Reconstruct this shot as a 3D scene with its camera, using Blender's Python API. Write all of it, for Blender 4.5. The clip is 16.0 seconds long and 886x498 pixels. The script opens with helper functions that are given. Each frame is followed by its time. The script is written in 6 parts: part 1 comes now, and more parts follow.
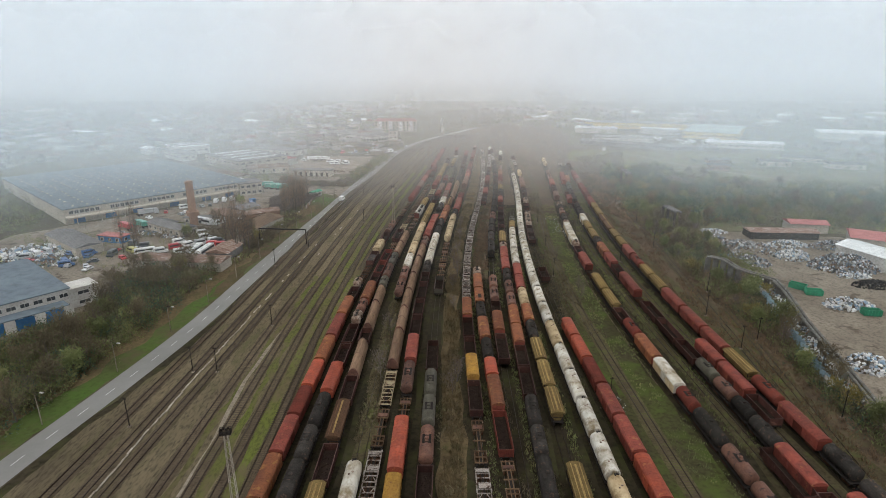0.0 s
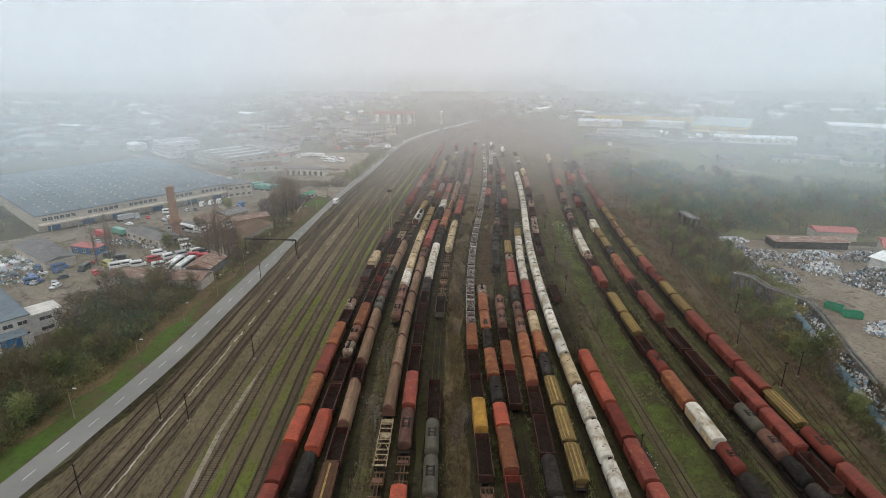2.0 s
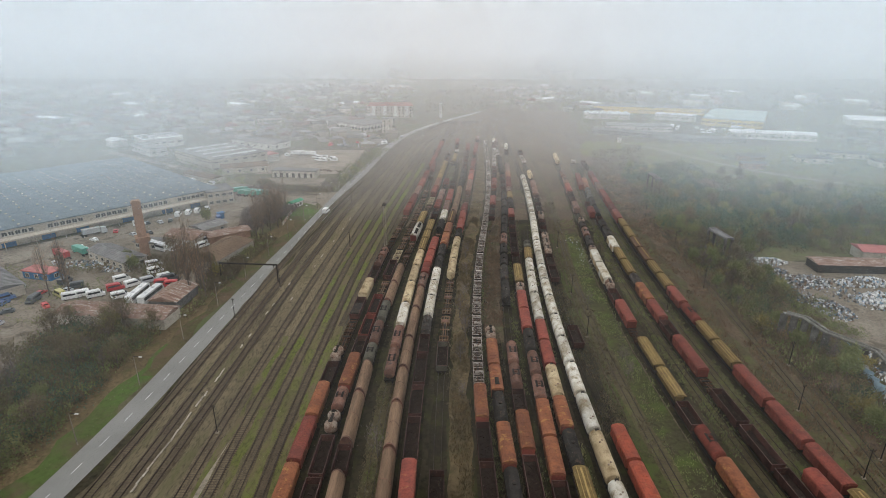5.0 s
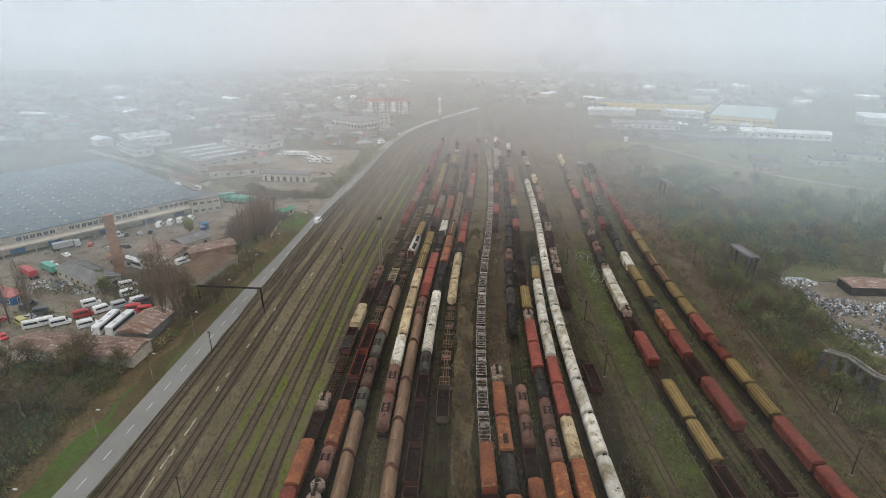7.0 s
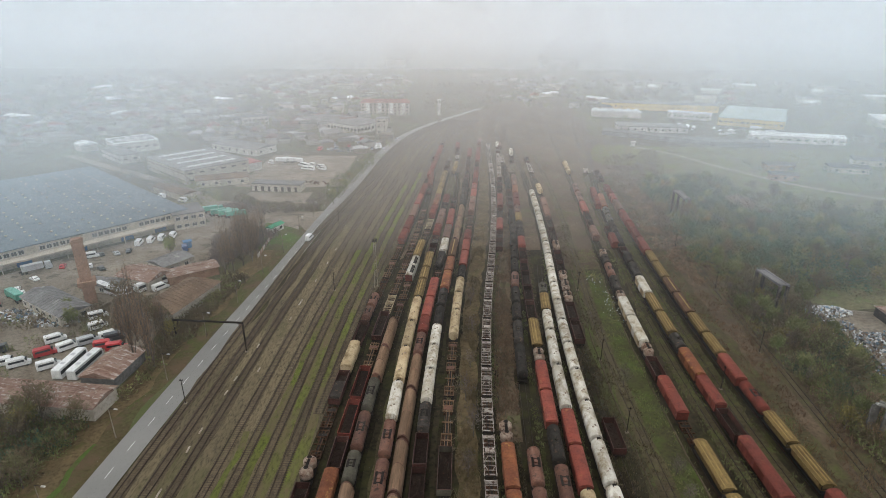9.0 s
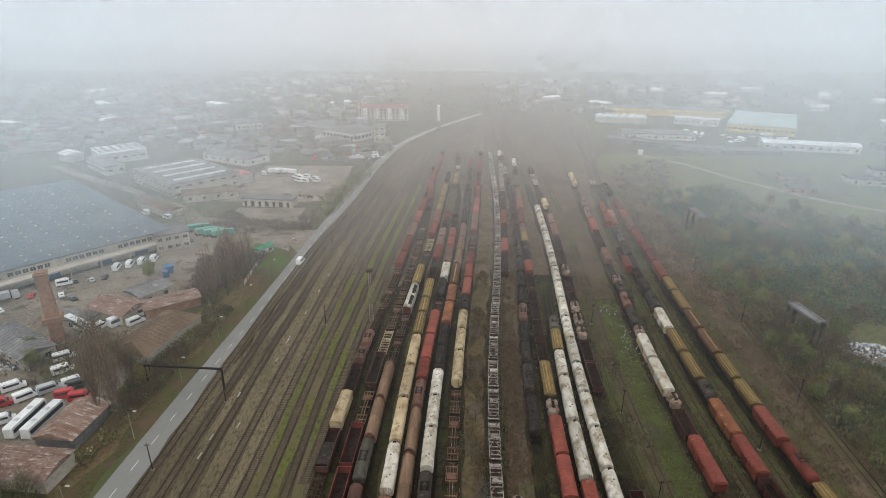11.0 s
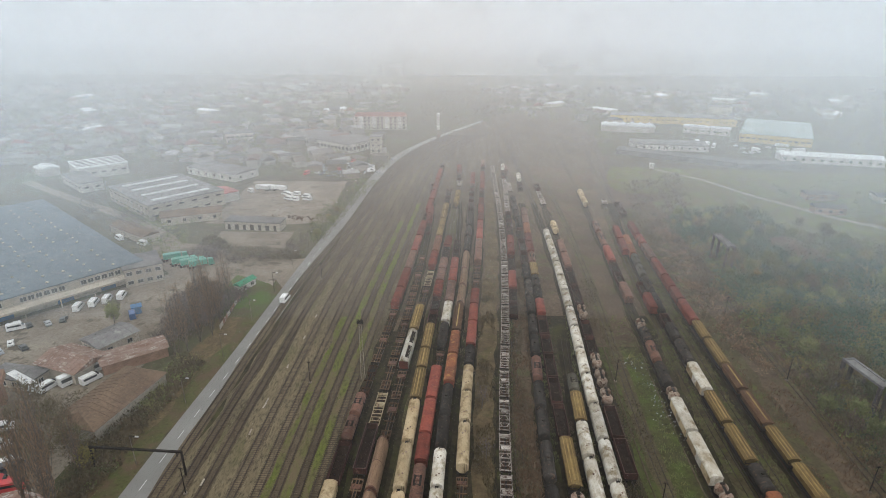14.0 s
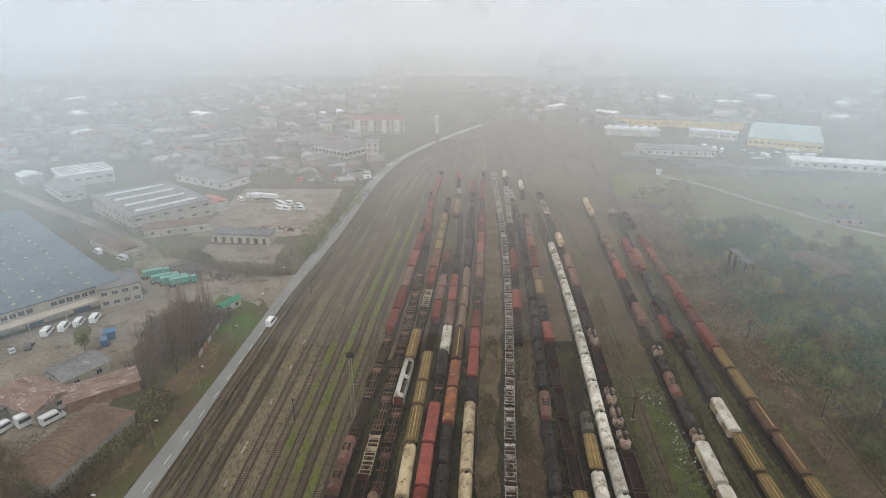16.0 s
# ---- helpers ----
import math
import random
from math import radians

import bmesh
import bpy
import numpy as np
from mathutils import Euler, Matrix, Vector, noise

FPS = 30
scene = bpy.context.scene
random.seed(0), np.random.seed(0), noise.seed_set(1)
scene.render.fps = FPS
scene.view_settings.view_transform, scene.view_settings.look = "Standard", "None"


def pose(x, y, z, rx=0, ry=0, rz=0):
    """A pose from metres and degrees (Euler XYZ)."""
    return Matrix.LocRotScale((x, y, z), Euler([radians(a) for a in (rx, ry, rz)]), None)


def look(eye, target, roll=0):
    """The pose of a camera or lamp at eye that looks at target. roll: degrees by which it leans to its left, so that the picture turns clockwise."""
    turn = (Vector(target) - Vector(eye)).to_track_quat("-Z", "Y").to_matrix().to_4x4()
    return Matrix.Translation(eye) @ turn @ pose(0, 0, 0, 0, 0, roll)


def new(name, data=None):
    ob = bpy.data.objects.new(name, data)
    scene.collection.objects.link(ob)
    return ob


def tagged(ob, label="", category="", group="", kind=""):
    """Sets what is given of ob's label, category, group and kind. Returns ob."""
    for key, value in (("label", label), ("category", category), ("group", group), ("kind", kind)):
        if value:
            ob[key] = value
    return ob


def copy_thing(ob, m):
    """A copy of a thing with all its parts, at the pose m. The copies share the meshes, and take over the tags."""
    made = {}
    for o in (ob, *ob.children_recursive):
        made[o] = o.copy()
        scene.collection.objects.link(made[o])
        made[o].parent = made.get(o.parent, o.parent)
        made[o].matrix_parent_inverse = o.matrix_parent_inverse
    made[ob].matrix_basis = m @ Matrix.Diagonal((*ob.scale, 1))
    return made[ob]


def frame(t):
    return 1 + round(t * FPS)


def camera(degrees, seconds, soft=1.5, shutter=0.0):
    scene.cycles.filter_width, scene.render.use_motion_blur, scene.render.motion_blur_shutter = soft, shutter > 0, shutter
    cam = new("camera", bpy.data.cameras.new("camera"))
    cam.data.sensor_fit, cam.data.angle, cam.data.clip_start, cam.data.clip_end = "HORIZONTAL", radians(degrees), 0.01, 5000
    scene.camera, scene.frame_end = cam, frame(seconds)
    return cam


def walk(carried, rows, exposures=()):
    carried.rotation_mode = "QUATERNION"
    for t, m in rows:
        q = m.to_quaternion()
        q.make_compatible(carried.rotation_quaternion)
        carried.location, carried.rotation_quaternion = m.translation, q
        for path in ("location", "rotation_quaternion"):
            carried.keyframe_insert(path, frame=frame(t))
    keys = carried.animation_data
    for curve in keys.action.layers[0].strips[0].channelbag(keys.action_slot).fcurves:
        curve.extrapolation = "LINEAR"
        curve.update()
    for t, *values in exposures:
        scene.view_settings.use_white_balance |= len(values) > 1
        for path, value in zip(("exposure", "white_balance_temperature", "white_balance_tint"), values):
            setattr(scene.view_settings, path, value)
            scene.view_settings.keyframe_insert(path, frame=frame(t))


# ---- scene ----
cam = camera(77.0, 16.0, 0.6)
METRES, EYE, TILT, LEAN, TURN = 150.0, 72.0, -18.0, 0.0, 0.0
ROWS = [
    (0.0, 0.0, 0.0, 0.0, -0.0, 0.0, -0.0),
    (0.5, -0.0014, 0.0293, 0.015, -0.03, -0.29, 0.02),
    (1.0, -0.0028, 0.0585, 0.0299, -0.08, -0.58, 0.05),
    (1.5, -0.0046, 0.088, 0.0447, -0.12, -0.86, 0.04),
    (2.0, -0.0062, 0.1176, 0.0596, -0.15, -1.12, 0.08),
    (2.5, -0.0078, 0.1471, 0.0746, -0.19, -1.38, 0.08),
    (3.0, -0.009, 0.1767, 0.0896, -0.22, -1.63, 0.05),
    (3.5, -0.0103, 0.2066, 0.1048, -0.25, -1.89, 0.06),
    (4.0, -0.0113, 0.2366, 0.1198, -0.28, -2.14, 0.08),
    (6.5, -0.0157, 0.3843, 0.1944, -0.44, -3.27, -0.05),
    (7.0, -0.016, 0.4136, 0.2095, -0.46, -3.5, -0.05),
    (7.5, -0.0171, 0.4429, 0.2238, -0.5, -3.64, -0.08),
    (8.0, -0.0178, 0.4716, 0.2383, -0.53, -3.75, -0.07),
    (10.5, -0.0215, 0.614, 0.3098, -0.65, -3.92, 0.02),
    (11.0, -0.0225, 0.6417, 0.3238, -0.67, -3.88, 0.02),
    (11.5, -0.0235, 0.6692, 0.3376, -0.7, -3.85, 0.01),
    (12.0, -0.0252, 0.6964, 0.3516, -0.74, -3.83, 0.02),
    (12.5, -0.0258, 0.7229, 0.3652, -0.75, -3.82, 0.04),
    (13.0, -0.0265, 0.7494, 0.3766, -0.78, -3.79, 0.01),
    (13.5, -0.0271, 0.7752, 0.3865, -0.81, -3.74, 0.02),
    (14.0, -0.027, 0.801, 0.3968, -0.82, -3.77, 0.03),
    (14.5, -0.0271, 0.8258, 0.4056, -0.86, -3.75, 0.01),
    (15.0, -0.0262, 0.8516, 0.4141, -0.86, -3.73, 0.02),
    (15.5, -0.0252, 0.8766, 0.4226, -0.87, -3.72, 0.06),
    (16.0, -0.0247, 0.9006, 0.4309, -0.9, -3.71, 0.06),
]
walk(cam, [(t, pose(0, 0, EYE, TILT, LEAN, TURN) @ pose(METRES * x, METRES * y, METRES * z, 90 + pitch, roll, yaw)) for t, x, y, z, yaw, pitch, roll in ROWS])

# ---------------------------------------------------------------- sky and light
scene.cycles.transparent_max_bounces = 96
scene.view_settings.exposure = 0.0
world = bpy.data.worlds.new("overcast_sky")
scene.world = world
world.use_nodes = True
wn, wl = world.node_tree.nodes, world.node_tree.links
sky = wn.new("ShaderNodeTexSky")
sky.sky_type = "NISHITA"
sky.sun_disc = False
sky.sun_elevation, sky.sun_rotation = radians(48), radians(200)
sky.air_density, sky.dust_density, sky.ozone_density = 1.0, 4.0, 1.0
grey = wn.new("ShaderNodeHueSaturation")
grey.inputs["Saturation"].default_value = 0.10
grey.inputs["Value"].default_value = 1.0
veil = wn.new("ShaderNodeMix")
veil.data_type = "RGBA"
veil.inputs[0].default_value = 0.75
veil.inputs[7].default_value = (12.0, 12.7, 13.25, 1)
wl.new(sky.outputs[0], grey.inputs["Color"])
wl.new(grey.outputs[0], veil.inputs[6])
wl.new(veil.outputs[2], wn["Background"].inputs[0])
wn["Background"].inputs[1].default_value = 0.10
sun = new("sun", bpy.data.lights.new("sun", "SUN"))
sun.data.energy, sun.data.angle, sun.data.color = 0.9, radians(40), (1, 0.94, 0.85)
sun.matrix_world = look((0, 0, 300), (60, 160, 0))


# ---------------------------------------------------------------- materials
def material(name, a, b=None, rough=0.8, scale=1.0, metal=0.0, bump=0.3, vary=0.15, spots=None, spot_at=0.62, coord="Object", stretch=(1, 1, 1), fine=8.0, grain=0.55):
    """Two colours mixed by noise at two sizes, with an optional third in spots, and a shift from object to object."""
    m = bpy.data.materials.new(name)
    m.use_nodes = True
    n, l = m.node_tree.nodes, m.node_tree.links
    bsdf = n["Principled BSDF"]
    b = b or tuple(c * 0.6 for c in a)
    co = n.new("ShaderNodeTexCoord")
    mp = n.new("ShaderNodeMapping")
    mp.inputs["Scale"].default_value = stretch
    l.new(co.outputs[coord], mp.inputs[0])
    info = n.new("ShaderNodeObjectInfo")
    shift = n.new("ShaderNodeVectorMath")
    shift.operation = "ADD"
    far = n.new("ShaderNodeMath")
    far.operation = "MULTIPLY"
    far.inputs[1].default_value = 90.0
    l.new(info.outputs["Random"], far.inputs[0])
    l.new(mp.outputs[0], shift.inputs[0])
    l.new(far.outputs[0], shift.inputs[1])

    def noise_at(s, detail):
        t = n.new("ShaderNodeTexNoise")
        t.inputs["Scale"].default_value = s
        t.inputs["Detail"].default_value = detail
        t.inputs["Roughness"].default_value = 0.65
        l.new(shift.outputs[0], t.inputs["Vector"])
        return t

    def mix(f, c1, c2):
        x = n.new("ShaderNodeMix")
        x.data_type = "RGBA"
        l.new(f, x.inputs[0])
        for sock, c in ((x.inputs[6], c1), (x.inputs[7], c2)):
            if isinstance(c, tuple):
                sock.default_value = (*c, 1)
            else:
                l.new(c, sock)
        return x.outputs[2]

    def ramp(f, lo, hi):
        r = n.new("ShaderNodeMapRange")
        r.inputs["From Min"].default_value, r.inputs["From Max"].default_value = lo, hi
        l.new(f, r.inputs["Value"])
        return r.outputs[0]

    big, small = noise_at(scale, 4), noise_at(scale * fine, 3)
    colour = mix(ramp(big.outputs[0], 0.36, 0.64), a, b)
    dark = tuple(c * (0.9 - grain * 0.65) for c in b)
    f2 = n.new("ShaderNodeMath")
    f2.operation = "MULTIPLY"
    f2.inputs[1].default_value = grain
    l.new(ramp(small.outputs[0], 0.45, 0.75), f2.inputs[0])
    colour = mix(f2.outputs[0], colour, dark)
    if spots:
        s3 = noise_at(scale * 2.3, 5)
        colour = mix(ramp(s3.outputs[0], spot_at - (0.05 if rough > 0.94 else 0), spot_at + (0.13 if rough > 0.94 else 0.06)), colour, spots)
    hue = n.new("ShaderNodeHueSaturation")
    v = n.new("ShaderNodeMapRange")
    v.inputs["To Min"].default_value, v.inputs["To Max"].default_value = 1 - vary, 1 + vary
    l.new(info.outputs["Random"], v.inputs["Value"])
    l.new(v.outputs[0], hue.inputs["Value"])
    l.new(colour, hue.inputs["Color"])
    l.new(hue.outputs[0], bsdf.inputs["Base Color"])
    bsdf.inputs["Roughness"].default_value = rough
    bsdf.inputs["Metallic"].default_value = metal
    bsdf.inputs["Specular IOR Level"].default_value = 0.5 if rough < 0.5 else 0.22 if rough < 0.78 else 0.08
    if bump:
        bp = n.new("ShaderNodeBump")
        bp.inputs["Strength"].default_value = bump
        bp.inputs["Distance"].default_value = 0.05
        l.new(small.outputs[0], bp.inputs["Height"])
        l.new(bp.outputs[0], bsdf.inputs["Normal"])
    return m


PAINT = {
    "r": material("red_oxide_paint", (0.195, 0.044, 0.029), (0.120, 0.031, 0.022), 0.75, 0.30, vary=0.28, spots=(0.200, 0.075, 0.035), spot_at=0.6),
    "o": material("orange_brown_paint", (0.185, 0.064, 0.026), (0.115, 0.039, 0.019), 0.75, 0.25, vary=0.25, spots=(0.220, 0.105, 0.034), spot_at=0.58),
    "e": material("vivid_orange_red_paint", (0.290, 0.058, 0.028), (0.185, 0.042, 0.024), 0.7, 0.25, vary=0.15, spots=(0.280, 0.100, 0.036), spot_at=0.62),
    "d": material("dark_red_paint", (0.125, 0.030, 0.021), (0.080, 0.022, 0.016), 0.8, 0.4, vary=0.25, spots=(0.060, 0.028, 0.020)),
    "b": material("brown_paint", (0.130, 0.062, 0.042), (0.080, 0.038, 0.027), 0.7, 0.4, vary=0.3, spots=(0.042, 0.026, 0.020), spot_at=0.57),
    "t": material("tan_paint", (0.200, 0.125, 0.080), (0.130, 0.082, 0.054), 0.8, 0.5, vary=0.16, spots=(0.085, 0.046, 0.031), spot_at=0.64, stretch=(2.2, 0.35, 2.2), fine=3),
    "k": material("sooty_black_paint", (0.036, 0.032, 0.028), (0.022, 0.019, 0.017), 0.85, 0.5, vary=0.4, spots=(0.070, 0.045, 0.032), spot_at=0.58),
    "g": material("grey_green_paint", (0.064, 0.058, 0.042), (0.044, 0.039, 0.029), 0.7, 0.4, vary=0.2, spots=(0.034, 0.023, 0.017)),
    "y": material("ochre_paint", (0.310, 0.170, 0.035), (0.210, 0.112, 0.030), 0.8, 0.35, vary=0.2, spots=(0.135, 0.065, 0.030), spot_at=0.6),
    "w": material("weathered_white_paint", (0.540, 0.510, 0.455), (0.330, 0.295, 0.235), 0.95, 0.20, vary=0.20, spots=(0.180, 0.140, 0.086), spot_at=0.525, fine=5, grain=0.45, stretch=(1.0, 0.7, 0.6)),
    "c": material("cream_paint", (0.450, 0.360, 0.230), (0.300, 0.220, 0.128), 0.95, 0.20, vary=0.18, spots=(0.170, 0.118, 0.062), spot_at=0.53, fine=5, grain=0.4, stretch=(1.0, 0.7, 0.6)),
    "s": material("pale_rusty_steel", (0.289, 0.235, 0.190), (0.153, 0.092, 0.066), 0.8, 0.6, vary=0.2, spots=(0.076, 0.042, 0.029), spot_at=0.55),
}
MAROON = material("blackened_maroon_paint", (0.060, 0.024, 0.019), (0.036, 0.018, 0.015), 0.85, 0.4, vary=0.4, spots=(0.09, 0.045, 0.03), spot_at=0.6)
HOPPER = {"y": material("dull_ochre_sheet", (0.160, 0.112, 0.042), (0.105, 0.068, 0.029), 0.85, 0.4, vary=0.2, spots=(0.090, 0.055, 0.033)),
          "b": material("rusted_brown_sheet", (0.104, 0.057, 0.032), (0.068, 0.038, 0.024), 0.85, 0.4, vary=0.2, spots=(0.064, 0.038, 0.025))}
STEEL = material("grimy_steel", (0.028, 0.024, 0.021), (0.020, 0.016, 0.015), 0.85, 0.8)
RUSTY = material("rusty_steel", (0.068, 0.035, 0.019), (0.044, 0.022, 0.014), 0.9, 0.8, vary=0.25)
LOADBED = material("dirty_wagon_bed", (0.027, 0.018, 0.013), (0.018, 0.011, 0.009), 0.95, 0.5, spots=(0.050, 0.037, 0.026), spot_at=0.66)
STRIPE = material("pale_roof_walk", (0.288, 0.200, 0.080), (0.192, 0.123, 0.051), 0.9, 0.6)
CHASSIS_W = material("chalky_white_beam", (0.330, 0.298, 0.270), (0.200, 0.163, 0.138), 0.85, 0.5, vary=0.35, spots=(0.070, 0.043, 0.033), spot_at=0.53)
RIM = material("rusty_red_rim", (0.092, 0.052, 0.044), (0.056, 0.034, 0.030), 0.9, 0.6, vary=0.4)
CHASSIS_B = material("brown_primer_beam", (0.130, 0.082, 0.047), (0.074, 0.044, 0.027), 0.9, 0.5, vary=0.4, spots=(0.186, 0.146, 0.100), spot_at=0.6)
CHASSIS_Y = material("faded_yellow_beam", (0.306, 0.256, 0.165), (0.212, 0.157, 0.094), 0.85, 0.6, spots=(0.111, 0.066, 0.047), spot_at=0.56)
# brown soil, its colour also lowered for the shade between lines of wagons
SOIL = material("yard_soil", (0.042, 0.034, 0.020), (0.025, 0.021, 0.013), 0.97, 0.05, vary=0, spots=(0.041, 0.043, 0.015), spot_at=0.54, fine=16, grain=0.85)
FIELD = material("winter_field", (0.082, 0.074, 0.040), (0.060, 0.050, 0.033), 0.97, 0.012, vary=0, spots=(0.066, 0.078, 0.030), spot_at=0.55, fine=30, grain=0.7)
GRASS = material("mossy_grass", (0.096, 0.116, 0.023), (0.088, 0.080, 0.034), 0.97, 0.09, vary=0.1, spots=(0.104, 0.080, 0.048), spot_at=0.525, fine=16, grain=0.85, stretch=(1, 0.45, 1))
TURF = material("patchy_turf", (0.060, 0.068, 0.021), (0.054, 0.047, 0.026), 0.97, 0.07, vary=0.1, spots=(0.066, 0.088, 0.020), spot_at=0.56, fine=16, grain=0.85)
SCRUBGROUND = material("tussocky_scrub_ground", (0.130, 0.116, 0.064), (0.090, 0.090, 0.048), 0.97, 0.05, vary=0, spots=(0.092, 0.118, 0.040), spot_at=0.56, fine=24, grain=0.85)
WEEDY = material("weedy_ground", (0.080, 0.068, 0.034), (0.056, 0.044, 0.026), 0.97, 0.11, vary=0.1, spots=(0.072, 0.080, 0.024), spot_at=0.57, fine=14, grain=0.85)
VERGE = material("green_verge_grass", (0.056, 0.098, 0.020), (0.060, 0.068, 0.024), 0.97, 0.05, vary=0, spots=(0.072, 0.058, 0.032), spot_at=0.54, fine=18, grain=0.6)
DULLVERGE = material("dull_verge_grass", (0.064, 0.074, 0.024), (0.066, 0.054, 0.027), 0.97, 0.08, vary=0, spots=(0.082, 0.056, 0.034), spot_at=0.50, fine=18, grain=0.75)
DRY = material("dry_grass", (0.124, 0.090, 0.048), (0.080, 0.058, 0.032), 0.97, 0.12, vary=0.1, spots=(0.060, 0.057, 0.021), spot_at=0.58, fine=10, grain=0.8)
RUSSET = material("russet_weed_ground", (0.118, 0.084, 0.056), (0.076, 0.055, 0.037), 0.97, 0.06, vary=0.1, spots=(0.070, 0.072, 0.030), spot_at=0.57, fine=18, grain=0.85)
# siding ballast with the shade under and beside parked wagons put into its colour
SIDING = material("shade_darkened_siding_ballast", (0.034, 0.026, 0.016), (0.020, 0.016, 0.010), 0.97, 0.10, vary=0.2, spots=(0.033, 0.034, 0.012), spot_at=0.55, fine=14, grain=0.85)
BALLAST = material("brown_ballast", (0.130, 0.105, 0.065), (0.070, 0.056, 0.036), 0.95, 0.07, vary=0.12, spots=(0.066, 0.062, 0.027), spot_at=0.58, fine=26, grain=0.9, stretch=(1, 0.3, 1))
TRACKBED = material("dark_trackbed", (0.116, 0.090, 0.058), (0.066, 0.051, 0.034), 0.95, 0.09, vary=0.2, spots=(0.064, 0.060, 0.027), spot_at=0.60, fine=22, grain=0.9, stretch=(1, 0.35, 1))
ASPHALT = material("worn_asphalt", (0.196, 0.190, 0.178), (0.160, 0.155, 0.145), 0.9, 0.05, vary=0, bump=0.05, fine=40, grain=0.2)
CONCRETE = material("yard_concrete", (0.230, 0.196, 0.156), (0.150, 0.124, 0.096), 0.92, 0.07, vary=0.1, spots=(0.090, 0.074, 0.056), spot_at=0.57, fine=18, grain=0.75)
MARK = material("worn_road_paint", (0.55, 0.55, 0.53), (0.40, 0.40, 0.39), 0.8, 1.5, vary=0)
RAIL = material("rail_steel", (0.040, 0.028, 0.022), (0.026, 0.019, 0.016), 0.6, 0.5, metal=0.2, vary=0.2)
SLEEPER = material("old_sleeper", (0.082, 0.062, 0.042), (0.056, 0.042, 0.030), 0.95, 0.4, vary=0.2)
TROUGH = material("pale_cable_trough", (0.36, 0.32, 0.27), (0.20, 0.165, 0.13), 0.9, 0.2, vary=0.25)


# ---------------------------------------------------------------- mesh tools
def box(bm, x, y, z, sx, sy, sz, turn=0.0, taper=1.0):
    """A box centred on x, y with its foot at z; taper narrows its top."""
    vs = []
    for k, s in ((0, 1.0), (1, taper)):
        for a, b in ((-1, -1), (1, -1), (1, 1), (-1, 1)):
            px, py = a * sx / 2 * s, b * sy / 2 * s
            c, d = math.cos(turn), math.sin(turn)
            vs.append(bm.verts.new((x + px * c - py * d, y + px * d + py * c, z + k * sz)))
    for f in ((3, 2, 1, 0), (4, 5, 6, 7), (0, 1, 5, 4), (1, 2, 6, 5), (2, 3, 7, 6), (3, 0, 4, 7)):
        bm.faces.new([vs[i] for i in f])


def sweep(bm, outline, y0, y1, shut=True):
    """An outline in x, z drawn out along y."""
    a = [bm.verts.new((x, y0, z)) for x, z in outline]
    b = [bm.verts.new((x, y1, z)) for x, z in outline]
    k = len(outline)
    for i in range(k if shut else k - 1):
        j = (i + 1) % k
        bm.faces.new((a[i], a[j], b[j], b[i]))
    if shut:
        bm.faces.new(a[::-1])
        bm.faces.new(b)


def lathe(bm, profile, axis, centre, sides=12):
    """A turned shape: profile of (along, radius) about an axis through centre."""
    rings = []
    for d, r in profile:
        ring = []
        for i in range(sides):
            t = 2 * math.pi * i / sides
            u, v = r * math.cos(t), r * math.sin(t)
            p = (d, u, v) if axis == "x" else (u, d, v) if axis == "y" else (u, v, d)
            ring.append(bm.verts.new((p[0] + centre[0], p[1] + centre[1], p[2] + centre[2])))
        rings.append(ring)
    for a, b in zip(rings, rings[1:]):
        for i in range(sides):
            j = (i + 1) % sides
            bm.faces.new((a[i], a[j], b[j], b[i]))
    bm.faces.new(rings[0][::-1])
    bm.faces.new(rings[-1])


def part(name, bm, mat, parent=None, label="", smooth=False):
    """One mesh object from bm under a thing or a part."""
    bmesh.ops.recalc_face_normals(bm, faces=bm.faces)
    me = bpy.data.meshes.new(name)
    bm.to_mesh(me)
    bm.free()
    me.materials.append(mat)
    if smooth:
        me.polygons.foreach_set("use_smooth", [True] * len(me.polygons))
    ob = new(name, me)
    if parent:
        ob.parent = parent
    if label:
        ob["label"] = label
    return ob


def mesh_of(draw, *args):
    bm = bmesh.new()
    draw(bm, *args)
    return bm


def boxes(*rows):
    bm = bmesh.new()
    for r in rows:
        box(bm, *r)
    return bm


def quads(name, verts, faces, mat, parent=None):
    me = bpy.data.meshes.new(name)
    me.from_pydata(verts, [], faces)
    me.materials.append(mat)
    ob = new(name, me)
    if parent:
        ob.parent = parent
    return ob


def ribbon(name, left, right, y0, y1, z, mat, step=8.0, rough=0.0, parent=None, thick=0.0):
    """A strip of ground between two lines x = left(y) and x = right(y); rough frays its edges."""
    n = max(2, int((y1 - y0) / step) + 1)
    vs, fs = [], []
    for i in range(n):
        y = y0 + (y1 - y0) * i / (n - 1)
        a, b = left(y), right(y)
        if rough:
            a += rough * noise.noise((y * 0.11, a * 0.3, 1.7))
            b += rough * noise.noise((y * 0.13, b * 0.3, 5.1))
        m = (a + b) / 2
        vs += [(a, y, z), (a * 0.5 + m * 0.5, y, z + thick), (b * 0.5 + m * 0.5, y, z + thick), (b, y, z)]
        if i:
            k = 4 * i
            fs += [(k - 4 + j, k - 3 + j, k + 1 + j, k + j) for j in range(3)]
    return quads(name, vs, fs, mat, parent)


# ---------------------------------------------------------------- lines of the plan
def bend(y, a, b, c, d):
    """A track's x at y: straight, then curving to the right."""
    e = min(y, 430.0)
    x = a + b * (e - 130) / 100 + c * (max(0, e - 130) / 100) ** 2 + d * (max(0, e - 270) / 100) ** 2
    return x + (y - e) * (b + 2 * c * 3.0 + 2 * d * 1.6) / 100


